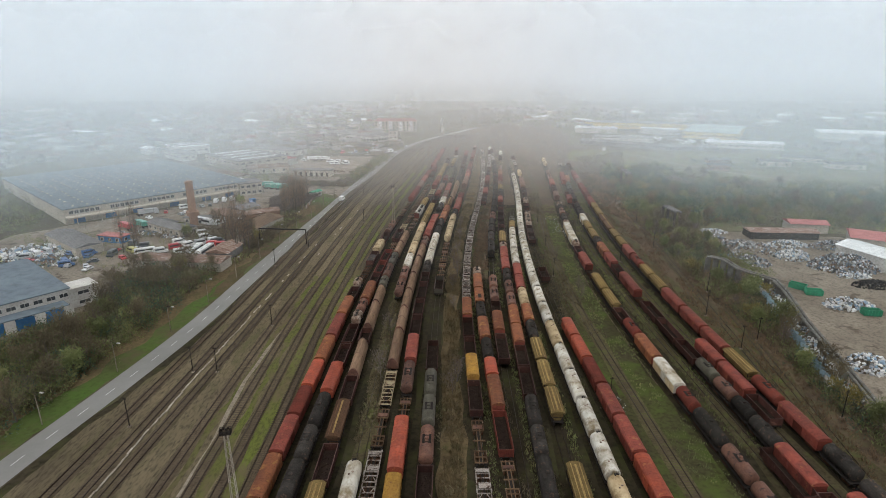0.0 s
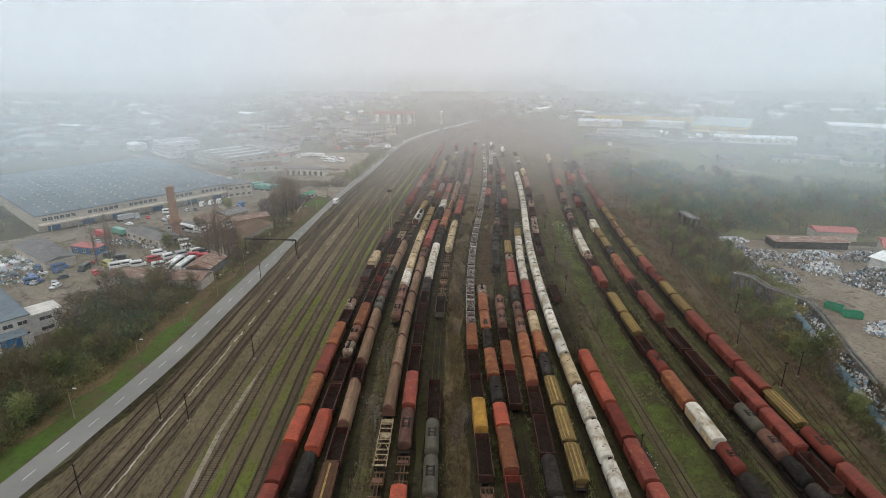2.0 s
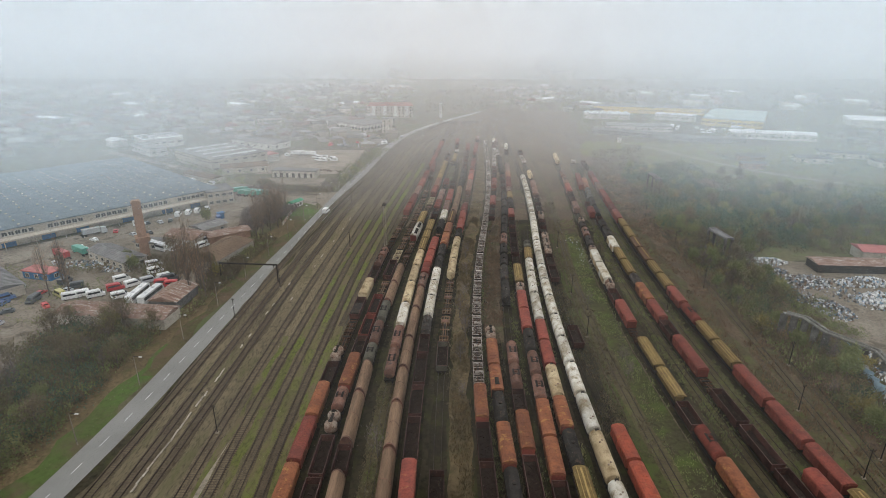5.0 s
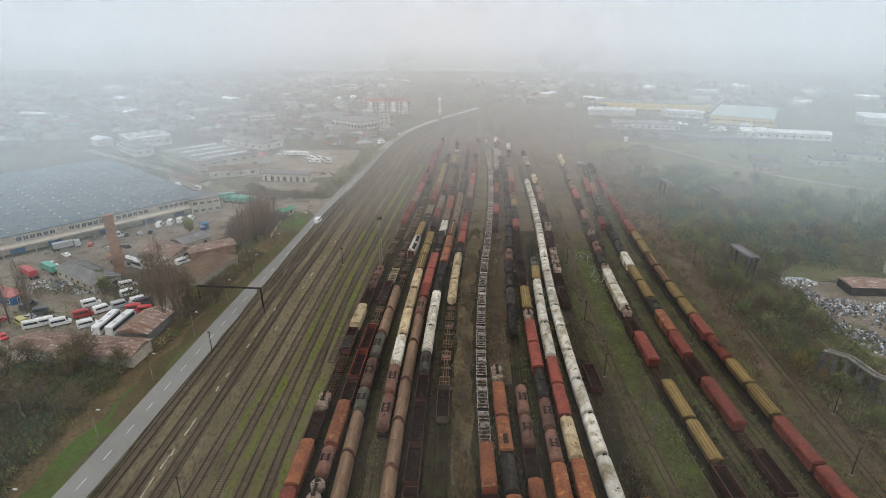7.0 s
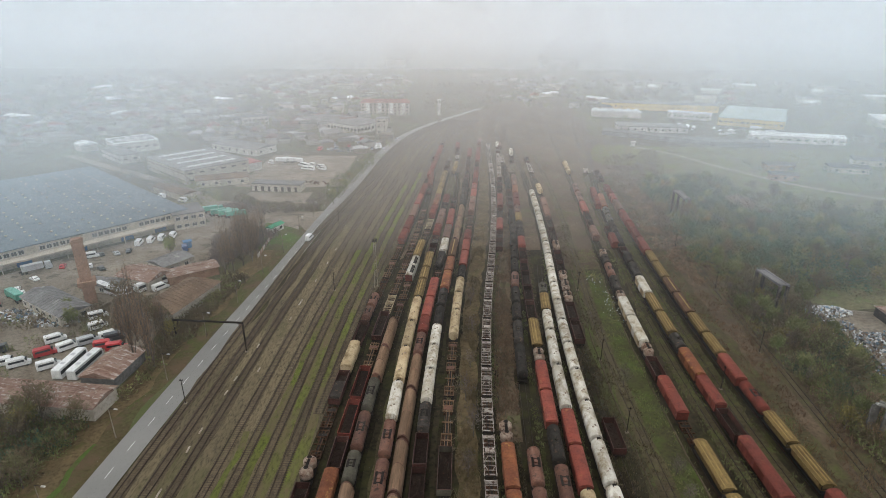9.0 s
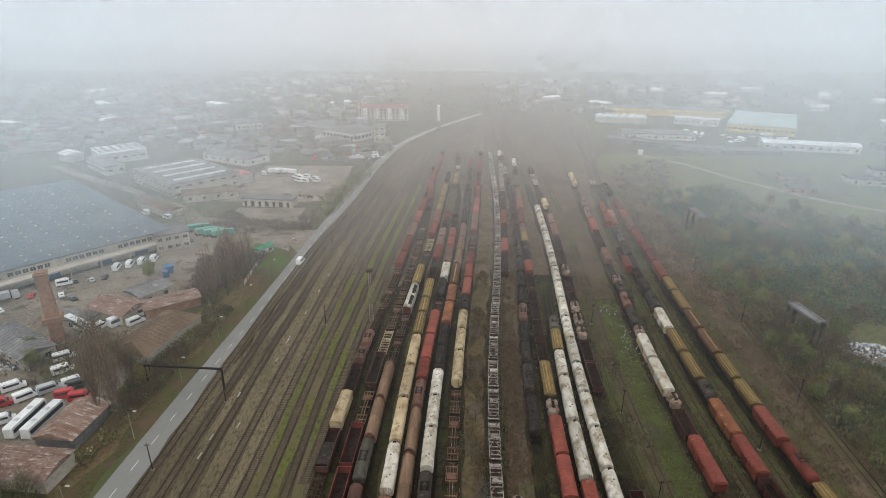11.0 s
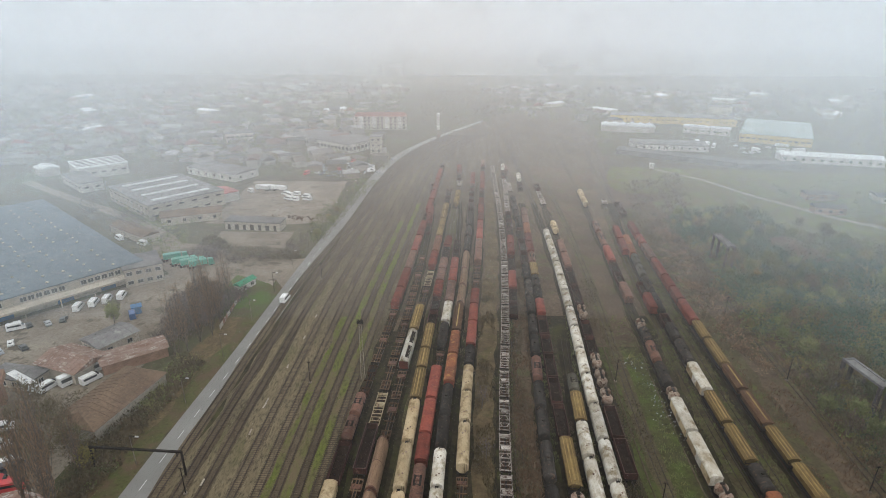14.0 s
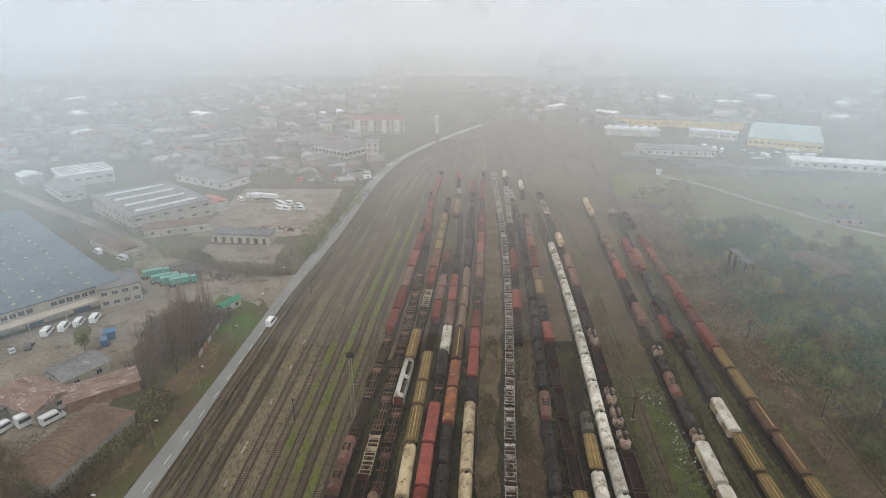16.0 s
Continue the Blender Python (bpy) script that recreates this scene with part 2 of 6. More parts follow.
def between(points):
    ys, xs = [p[0] for p in points], [p[1] for p in points]

    def at(y):
        if y > ys[-1]:
            return xs[-1] + (y - ys[-1]) * (xs[-1] - xs[-2]) / (ys[-1] - ys[-2])
        if y < ys[0]:
            return xs[0] + (y - ys[0]) * (xs[1] - xs[0]) / (ys[1] - ys[0])
        return float(np.interp(y, ys, xs))
    def smooth(y):
        return sum(at(y + k) for k in (-14, -7, 0, 7, 14)) / 5
    return smooth


road_mid = between([(60, -85.5), (85, -82.5), (120, -76.0), (150, -71.5), (190, -69.0), (240, -65.0), (280, -61.0), (332, -57.0), (367, -54.0), (415, -49.4), (460, -45.6), (482, -43.4), (520, -38.0), (553, -31.0), (580, -22.5), (607, -12.0), (640, 3.0), (720, 45.0)])
TRACKS = [
    (-30.40, 2.15, 3.09, -3.75,
     "62 Co 75 Co 87 Cr 99 Cd 110 Ce 122 Co 135 Cr 149 Co 162 Gk 172 Sb 179 Fk 189 Fk 197 Kk 210 Kc 223 Gk 236 Tb 244 Tb 253 Fk 269 Fb 286 Fb 302 Cd 315 Cd 332 Cb 351 Cr 369 Cd 389 Gk 403 -- 408 Cd 426 Cd 444 Cd 469 Cd 496 Gk 510"),
    (-25.54, 2.40, 3.01, -5.61,
     "64 Tk 75 Tk 86 Tk 96 Tk 108 Ce 121 Gk 132 Gk 144 Sb 152 Tb 160 Co 175 Gk 185 Gr 198 Gr 212 Fb 226 Gk 242 Fy 256 Fb 273 Fb 294 Fb 316 Fb 334 Fb 351 -- 375 Gk 388 Cd 401 Cd 414 -- 429 Gk 461"),
    (-21.28, 0.75, 3.88, -5.05,
     "66 Hy 80 Gk 91 Hb 105 Gk 116 Tt 133 Gk 141 Tt 158 Tt 171 Tg 180 Tb 193 Tg 206 Tt 220 Tt 236 Fb 252 Fb 266 Xw 285 Hy 302 Fb 320 Fy 335 Cd 350 Co 369 Hy 393 Hy 419 Gk 434 Gk 449"),
    (-15.37, 1.65, 2.92, -2.97,
     "71 Ww 85 -- 165 Tb 178 Tb 190 Ww 204 Wc 220 Wc 234 Wc 250 Hy 264 Hy 274 Hy 289 Gk 309 Cd 321 Cb 343 Gk 357 Cd 368 -- 418 Hy 431 Hy 444"),
    (-12.34, 1.70, 3.54, -5.91,
     "66 Fw 77 Fw 91 Fb 105 Fy 121 Tt 139 Tt 154 Tt 168 Tt 183 Tt 201 Tt 216 Tb 228 Cd 237 Cr 250 Cr 265 Fb 276 Tk 290 Cw 304 Cb 321 Cr 343 Gk 365 -- 461 Fw 474 Gk 488 Cd 508"),
    (-7.99, 1.43, 3.50, -4.53,
     "64 Cy 82 Ce 99 Fb 109 Tb 122 Cr 136 Gk 150 Gk 162 Gk 176 Gk 186 Tk 196 Ww 209 Ww 232 Tk 244 Tk 257 Co 271 Co 284 Hb 303 Tt 332 Tt 350 Tk 369 Tk 396 Gk 428 Gk 461 Cd 486"),
    (-2.65, 1.20, 3.47, -4.06,
     "70 Gk 85 Tb 96 Tg 118 Gk 134 -- 169 Gg 182 Fb 200 Fb 216 Fb 226 Wc 241 Wc 253 Wc 265 Tk 276 Cr 290 Cr 302 Cd 314 Fb 340 Cb 365 Cr 390 Cd 428 Gk 446 Cd 489 Gk 506 Cb 522"),
    (7.05, -0.33, 4.82, -7.19,
     "60 Fw 73 Fw 86 Fb 101 Gk 114 Cy 125 Gk 136 Gk 148 Co 161 Fw 515"),
    (11.45, -1.46, 4.87, -5.93,
     "66 Fb 88 Gr 102 Co 115 Ce 123 Tk 134 Co 147 Tk 158 Ck 169 Co 182 Ss 190 -- 295 Gk 315 Cr 330 Gk 348 Cd 369 Gk 406 Fw 479 Gk 495 Ww 510"),
    (15.44, 1.57, 3.75, -5.73,
     "123 Gk 138 Co 151 Gk 160 Tb 170 Tb 181 -- 206 Tk 222 Tk 235 Tk 246 Tk 258 Tb 270 Tk 282 Tk 295 Tk 309 Tk 322 Tk 338 Gk 365 Gk 382 Tk 406 Tk 434 -- 450 Fw 471 -- 492 Cb 508"),
    (20.07, 3.39, 2.07, -1.77,
     "75 Tk 87 Tk 96 Tk 107 Gk 120 Gk 131 Co 142 Co 155 Tb 165 Tb 176 Tk 188 Cr 200 Cr 213 Ss 220 Hy 236 Gk 249 Gk 260 Gk 272 Gk 283 Gk 295 Cr 306 Tk 326 Hy 338 Tb 350 Cd 372 Co 386 Cb 410 -- 450 Gk 463 -- 470 Ww 484"),
    (24.47, 1.46, 4.03, 0.00,
     "69 Hy 85 -- 99 Hy 110 Hy 122 Hy 134 Tk 145 Co 156 Wy 169 Cr 181 Cr 193 Ww 211 Ww 229 Ww 241 Hy 253 Tg 261"),
    (30.16, -0.10, 4.15, -6.57,
     "69 Wy 81 Ww 93 Ww 105 Ww 117 Ww 130 Wy 144 Ww 377"),
    (35.68, -2.73, 5.22, -7.30,
     "62 Ce 75 Ce 87 Cr 99 Cr 111 Cd 123 Ce 135 Ce 146 -- 180 Gk 191 -- 224 Gk 236 Gk 248 Ss 255 Ss 264 Ss 272 Gk 292 Ss 303 Gk 334 Cb 363 -- 376 Wc 389 -- 423 Fw 450 Gk 461"),
    (53.11, -2.84, 5.38, -5.71,
     "68 Tb 80 Tb 90 Tk 102 Td 110 Cw 123 Co 136 Td 146 Gk 155 Hy 168 Hy 183 Fk 191 Cr 206 Gk 216 Ss 222 Cw 237 Cw 250 Ss 255 Tk 267 Tb 278 Tk 286 Ss 292 -- 306 Cb 319 Gk 340 Cr 356 Tb 375 Tb 390 -- 418 Wc 445"),
    (60.81, -2.93, 5.00, -2.60,
     "76 Gk 90 -- 298 Cd 310 Gk 321 -- 350 Cd 365 Cd 382 -- 423 Fw 434"),
    (63.38, -2.96, 4.88, -1.56,
     "64 Gk 78 Cr 90 Tk 99 Tk 106 Tb 114 Tg 123 Gk 134 Gk 147 Gk 160 Fk 166 Cr 184 Gk 194 Cr 206 Co 219 Tk 227 Hy 240 Hy 253 Cw 266 Tk 279 Tk 289 Gk 296 Tk 311 Tk 325 Tg 347 Co 369"),
    (68.05, -2.57, 4.59, -2.51,
     "64 Cr 77 -- 98 Gk 108 Cr 121 Cr 133"),
    (72.71, -2.19, 4.31, -3.46,
     "64 Tk 81 Tk 90 Cr 104 Td 115 Hy 128 Cr 140 Cr 154 Cr 169 Hy 181 Hy 192 Td 204 Cr 216 Hy 227 Hy 239 Hb 253 Hb 265 Hy 279 Hy 290 Cr 305 Cd 315 Cd 325 Cd 342 Cb 359 Cr 370 Cd 388 -- 402 Gk 423"),
]

# ---------------------------------------------------------------- ground
FAR = 3200.0
n = 24
vs = [(-FAR + 2 * FAR * i / n, -600 + (FAR + 600) * j / n, -0.02) for j in range(n + 1) for i in range(n + 1)]
fs = [(j * (n + 1) + i, j * (n + 1) + i + 1, (j + 1) * (n + 1) + i + 1, (j + 1) * (n + 1) + i) for j in range(n) for i in range(n)]
tagged(quads("ground", vs, fs, FIELD), "dull winter ground of grass and bare earth", "ground", kind="structure")


def line(k, off=0.0):
    return lambda y: bend(y, *TRACKS[k][0:4]) + off


west = line(0)
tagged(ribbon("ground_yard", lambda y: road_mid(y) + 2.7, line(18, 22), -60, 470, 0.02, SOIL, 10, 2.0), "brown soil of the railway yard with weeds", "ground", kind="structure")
tagged(ribbon("ground_yard", lambda y: road_mid(y) + 2.7, line(18, 14), 400, 1000, 0.026, TRACKBED, 6, 9.0), "pale brown trackbed of the far yard", "ground", kind="structure")
tagged(ribbon("road", lambda y: road_mid(y) - 3.75, lambda y: road_mid(y) + 2.75, -200, 720, 0.06, ASPHALT, 6), "worn grey asphalt road beside the railway", "road", kind="structure")
tagged(ribbon("ground_verge", lambda y: road_mid(y) - 9.5, lambda y: road_mid(y) - 3.7, -200, 186, 0.04, VERGE, 4, 3.6), "green grass verge beside the road", "ground", kind="structure")
tagged(ribbon("ground_verge", lambda y: road_mid(y) - 8.4, lambda y: road_mid(y) - 3.7, 170, 330, 0.045, DULLVERGE, 4, 3.6), "dull patchy grass verge beside the road", "ground", kind="structure")
tagged(ribbon("ground_litter", lambda y: road_mid(y) - 16.5, lambda y: road_mid(y) - 7.5, -200, 318, 0.03, DRY, 5, 3.0), "brown leaf litter behind the verge", "ground", kind="structure")
bm = bmesh.new()
y = 40.0
while y < 600:
    x0, x1 = road_mid(y) - 0.5, road_mid(y + 3) - 0.5
    box(bm, (x0 + x1) / 2, y + 1.5, 0.064, 0.16, 3.0, 0.004, math.atan2(-(x1 - x0), 3))
    y += 8.0
tagged(part("lane_marking", bm, MARK), "worn white dashes along the road", "road marking", kind="structure")



# ---------------------------------------------------------------- tracks
def rails_and_sleepers(name, f, y0, y1, label, bare=True, z=0.05, half=1.9, bed=None):
    """One track: ballast strip, sleepers, two rails."""
    track = ribbon(name, lambda y: f(y) - half, lambda y: f(y) + half, y0, y1, z, bed or BALLAST, 10, 1.0, None, 0.10)
    tagged(track, label, "railway track", "tracks of the yard", "structure")
    if bare:
        vs, fs = [], []
        y = y0
        while y < y1:
            x, k = f(y), len(vs)
            s = (f(y + 1) - x)
            for a, b, c in ((-1.25, -0.12, 0), (1.25, -0.12, 0), (1.25, 0.12, 0), (-1.25, 0.12, 0), (-1.25, -0.12, 1), (1.25, -0.12, 1), (1.25, 0.12, 1), (-1.25, 0.12, 1)):
                vs.append((x + a, y + b - a * s, z + 0.05 + 0.055 * c))
            fs += [(k + 4, k + 5, k + 6, k + 7), (k, k + 1, k + 5, k + 4), (k + 1, k + 2, k + 6, k + 5), (k + 2, k + 3, k + 7, k + 6), (k + 3, k, k + 4, k + 7)]
            y += 0.65
        tagged(quads("sleepers", vs, fs, SLEEPER, track), kind="stuff")
    for side in (-0.76, 0.76):
        vs, fs = [], []
        n = int((y1 - y0) / 8) + 1
        for i in range(n + 1):
            y = y0 + (y1 - y0) * i / n
            x = f(y) + side
            vs += [(x - 0.06, y, z + 0.11), (x - 0.036, y, z + 0.28), (x + 0.036, y, z + 0.28), (x + 0.06, y, z + 0.11)]
            if i:
                k = 4 * i
                fs += [(k - 4 + j, k - 3 + j, k + 1 + j, k + j) for j in range(3)]
        quads("rail", vs, fs, RAIL, track)
    return track


ENDS = {11: (-60, 285), 14: (-60, 490), 15: (-60, 480), 17: (-60, 300), 9: (60, 520)}
for i, row in enumerate(TRACKS):
    lo, hi = ENDS.get(i, (-60, 530))
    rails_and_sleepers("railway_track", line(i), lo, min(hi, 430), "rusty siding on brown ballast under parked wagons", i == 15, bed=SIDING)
    if hi > 430:
        rails_and_sleepers("railway_track", line(i), 430, 660, "far end of a siding on brown ballast", False, bed=TRACKBED)
FAR_OFF = 418.0


def running(points, off):
    """A running line through points, then alongside the road at a fixed distance."""
    near = between(points + [(FAR_OFF, road_mid(FAR_OFF) + off)])
    return lambda y: near(y) if y < FAR_OFF - 16 else road_mid(y) + off if y > FAR_OFF + 16 else near(y) + (road_mid(y) + off - near(y)) * (y - FAR_OFF + 16) / 32


LINES = [running([(-60, -77.9), (80, -70.1), (150, -66.2), (243, -61.9), (321, -57.0)], 5.0), running([(-60, -70.1), (80, -64.1), (150, -61.1), (243, -57.3), (321, -52.7)], 8.2),
         running([(-60, -66.8), (80, -59.7), (150, -56.1), (243, -52.4), (321, -47.8)], 12.0), running([(-60, -54.2), (80, -51.4), (150, -50.0), (243, -45.8), (321, -41.0)], 16.6),
         running([(-60, -45.6), (80, -45.2), (150, -45.2), (243, -40.8), (321, -35.8)], 22.4), running([(-60, -40.0), (80, -40.2), (150, -40.4), (243, -36.9), (321, -31.0)], 27.6),
         running([(-60, -34.6), (80, -35.2), (150, -35.8), (243, -32.4), (321, -26.2)], 32.8)]
for f, half in zip(LINES, (1.5, 1.5, 1.5, 1.4, 1.2, 1.1, 1.1)):
    rails_and_sleepers("railway_track", f, -60, 640, "bare running line on brown ballast", half=half, bed=TRACKBED)
rails_and_sleepers("railway_track", running([(170, -32.4), (243, -28.1), (321, -21.6)], 37.6), 196, 640, "mossy outer line beside the wagons", half=1.1, bed=TRACKBED)
rails_and_sleepers("railway_track", lambda y: bend(y, *TRACKS[13][0:4]) + 7.5, -60, 480, "overgrown empty siding beside a grass strip", bed=WEEDY)
for pts in ([(-60, 58.5), (80, 74.6), (152, 82.9), (187, 86.7), (298, 98.6), (370, 112.0), (470, 136.0)], [(-60, 57.0), (80, 77.2), (158, 88.8), (190, 93.3), (298, 106.0), (370, 119.8), (470, 144.0)]):
    rails_and_sleepers("railway_track", between(pts), -60, 460, "overgrown disused track among weeds", bed=WEEDY)
gap = lambda s: (lambda y: west(y) + s * (road_mid(y) + 3.75 - west(y)))
for k, a, b, e, end in ((3, 2.0, 3.4, 1.6, 190), (4, 1.3, 3.3, 1.6, 300), (5, 1.0, 3.8, 1.8, 400), (6, 1.1, 3.6, 1.8, 430)):
    tagged(ribbon("ground_moss", lambda y: LINES[k](y) + a, lambda y: LINES[k](y) + b, -60, end, 0.045, GRASS, 4, e), "mossy green grass strip between tracks", "ground", kind="structure")
tagged(ribbon("ground_ballast", gap(0.97), gap(0.02), -80, 600, 0.035, BALLAST, 6, 2.0), "brown trackbed of the running lines", "ground", kind="structure")
trough_x = between([(50, -63.6), (80, -61.9), (103, -61.2), (125, -60.2), (153, -58.5), (182, -57.0), (211, -55.2), (236, -53.8)])
other_x = between([(200, -51.2), (243, -48.9), (321, -42.6), (350, -40.3)])
trough = new("cable_trough")
slab = part("slab", boxes((0, 0, 0, 0.36, 1.92, 0.14)), TROUGH)
slab_mesh = slab.data
bpy.data.objects.remove(slab)
rnd = random.Random(19)
for f, y, end in ((trough_x, 56.0, 236), (other_x, 214.0, 338)):
    while y < end:
        if rnd.random() < (0.97 if y < 150 else 0.7 if y < 178 else 0.12):
            o = new("slab", slab_mesh)
            o.parent = trough
            x = f(y) + 0.12 * math.sin(y * 0.31) + rnd.gauss(0, 0.06)
            o.matrix_basis = pose(x, y, 0.22, 0, rnd.gauss(0, 3), rnd.gauss(0, 4) - math.degrees(math.atan2(f(y + 1) - f(y), 1)))
        y += 2.0
tagged(trough, "pale concrete cable trough of tilted slabs between tracks", "trough", kind="structure")
tagged(ribbon("ground_path", lambda y: LINES[3](y) + 3.4 + math.sin(y * 0.09), lambda y: LINES[3](y) + 4.2 + math.sin(y * 0.09), 50, 170, 0.055, CONCRETE, 4, 0.6), "dry beaten path between the tracks", "ground", kind="structure")
# strips added for two thin lines, one of them an overgrown siding's rails
for k, off, y0, y1 in ((14, -2.5, 116, 305), (13, 4.3, 150, 330)):
    tagged(ribbon("drain_kerb", line(k, off), line(k, off + 0.34), y0, y1, 0.17, SLEEPER if k == 13 else TRACKBED, 3, 0.3, None, 0.10), "narrow strip standing for a thin line beside a siding", "drain", kind="structure")
tagged(ribbon("ground_grass", line(13, 3.5), line(14, -1.8), -60, 296, 0.06, TURF, 6, 2.0), "mossy grass strip with litter between sidings", "ground", kind="structure")
tagged(ribbon("ground_russet", line(13, 2.5), line(14, -1.4), 280, 460, 0.066, RUSSET, 5, 2.6), "russet dead weeds along empty sidings", "ground", kind="structure")
tagged(ribbon("ground_russet", line(9, 1.8), line(18, 6.0), 300, 520, 0.028, RUSSET, 6, 3.0), "brown weedy ground of the far yard", "ground", kind="structure")
tagged(ribbon("ground_russet", line(0, -2.0), line(7, -2.0), 290, 520, 0.028, RUSSET, 6, 2.0), "brown weedy ground of the far yard", "ground", kind="structure")
tagged(ribbon("ground_dry", line(6, 2.5), line(7, -2.6), -60, 480, 0.05, DRY, 6, 1.8), "tall dry weeds between sidings", "ground", kind="structure")
tagged(ribbon("ground_russet", line(18, 4.5), line(18, 27), -60, 450, 0.042, RUSSET, 5, 7.0), "russet dead weeds beside disused tracks", "ground", kind="structure")
tagged(ribbon("ground_russet", line(7, 2.4), line(9, -1.6), 186, 440, 0.19, RUSSET, 5, 1.6), "russet dead weeds over empty sidings", "ground", kind="structure")
for k, a, b in ((3, -2.2, 2.0), (15, -2.0, 1.0), (16, 2.5, 7.0), (18, 3.0, 9.0)):
    tagged(ribbon("ground_weeds", line(k, a), line(k, b), -60, 420, 0.16, WEEDY, 6, 1.5), "weeds growing between sidings", "ground", kind="structure")

# ---------------------------------------------------------------- wagons
RAILTOP = 0.35
LENGTH = 11.8                                     # over the body; the buffers stand out beyond it
LABELS = {"r": "red", "e": "bright orange-red", "o": "orange-brown", "d": "dark red", "b": "brown", "t": "tan brown", "k": "sooty black", "g": "grey-green", "y": "ochre", "w": "weathered white", "c": "stained cream", "s": "pale rusty"}


def running_gear(w, h, extra=(), wide=2.5):
    """Underframe with buffers, and two bogies with their wheels, under a wagon of length h."""
    bm = boxes((0, 0, 0.95, wide, h, 0.22), (0, 0, 0.7, 0.5, h - 3, 0.26), (0, h / 2 - 0.1, 0.95, 2.4, 0.2, 0.3), (0, 0.1 - h / 2, 0.95, 2.4, 0.2, 0.3), *extra)
    for e in (-1, 1):
        for s in (-0.87, 0.87):
            lathe(bm, ((-0.02, 0.10), (0.45, 0.10), (0.46, 0.22), (0.52, 0.22)) if e > 0 else ((-0.52, 0.22), (-0.46, 0.22), (-0.45, 0.10), (0.02, 0.10)), "y", (s, e * h / 2, 1.06), 8)
    part("underframe", bm, STEEL, w)
    for e in (-1, 1):
        c = e * (h / 2 - 2.1)
        bm = boxes((-0.92, c, 0.35, 0.2, 2.6, 0.4), (0.92, c, 0.35, 0.2, 2.6, 0.4), (0, c, 0.6, 2.0, 0.5, 0.36))
        for d in (-0.9, 0.9):
            lathe(bm, ((-0.9, 0.08), (-0.83, 0.08), (-0.82, 0.45), (-0.70, 0.45), (-0.69, 0.08), (0.69, 0.08), (0.70, 0.45), (0.82, 0.45), (0.83, 0.08), (0.9, 0.08)), "x", (0, c + d, 0.45), 8)
        part("bogie", bm, RUSTY, w)


def arch(half, z0, rise, n=8):
    return [(-half * math.cos(math.pi * i / n), z0 + rise * math.sin(math.pi * i / n)) for i in range(n + 1)]


def covered_wagon(w, c):
    h = LENGTH
    running_gear(w, h)
    body = boxes((0, 0, 1.17, 2.74, h, 2.05), *[(s * 1.40, -h / 2 + h * (i + 0.5) / 10, 1.2, 0.07, 0.10, 1.95) for i in range(10) for s in (-1, 1)])
    part("body", body, PAINT[c if c != "w" else "c"] if c != "k" else PAINT["o"], w)
    bm = bmesh.new()
    sweep(bm, arch(1.47, 3.2, 0.72), -h / 2 - 0.06, h / 2 + 0.06)
    for i in range(1, 8):
        sweep(bm, arch(1.49, 3.2, 0.745), -h / 2 + h * i / 8 - 0.03, -h / 2 + h * i / 8 + 0.03)
    part("roof", bm, PAINT[c] if c != "k" else PAINT["o"], w)
    for s in (-1, 1):
        part("door", boxes((s * 1.45, 0.4 * s, 1.25, 0.06, 2.6, 1.85)), PAINT["d"] if c == "r" else PAINT[c], w)
    if c == "k":
        part("roof_patch", boxes((0, -2.6, 3.80, 1.0, 3.4, 0.17)), PAINT["k"], w, "black tarred roof patch")
    for e in (-1, 1):
        part("end_wall", boxes((0, e * (h / 2 + 0.03), 1.2, 2.6, 0.05, 2.35)), PAINT["r" if c == "o" else "d" if c in "rd" else c], w)


def tank_wagon(w, c):
    if c == "t":
        hood_wagon(w, c)
        return
    h = LENGTH
    running_gear(w, h, [(0, s * (h / 2 - 2.1), 1.15, 2.3, 0.5, 0.5) for s in (-1, 1)])
    bm = bmesh.new()
    r, e = 1.38, h / 2 - 0.55
    lathe(bm, ((-e - 0.36, 0.3), (-e - 0.3, 0.75), (-e - 0.12, 1.2), (-e + 0.1, r), (-0.02, r), (0, r - 0.02), (0.02, r), (e - 0.1, r), (e + 0.12, 1.2), (e + 0.3, 0.75), (e + 0.36, 0.3)), "y", (0, 0, 2.62), 20)
    for y in (-e + 0.4, -e / 2, e / 2, e - 0.4):
        lathe(bm, ((y - 0.05, r + 0.025), (y + 0.05, r + 0.025)), "y", (0, 0, 2.62), 20)
    part("tank", bm, PAINT[c], w)
    bm = bmesh.new()
    lathe(bm, ((3.9, 0.42), (4.22, 0.42), (4.3, 0.3)), "z", (0, 0, 0), 12)
    part("dome", bm, PAINT[c], w)
    part("walkway", boxes((0.62, 0, 3.94, 0.5, 3.2, 0.05), (-0.62, 0, 3.94, 0.5, 3.2, 0.05), (0, 1.2, 3.95, 1.6, 0.3, 0.05), (0, -1.2, 3.95, 1.6, 0.3, 0.05), (0.85, -1.6, 3.95, 0.04, 0.04, 0.5), (0.85, 1.6, 3.95, 0.04, 0.04, 0.5), (0.85, 0, 4.43, 0.04, 3.2, 0.04)), STEEL, w)
    part("ladder", boxes((1.42, -0.25, 1.1, 0.05, 0.05, 2.8), (1.42, 0.25, 1.1, 0.05, 0.05, 2.8), *[(1.42, 0, 1.3 + 0.35 * i, 0.04, 0.5, 0.04) for i in range(7)]), STEEL, w)


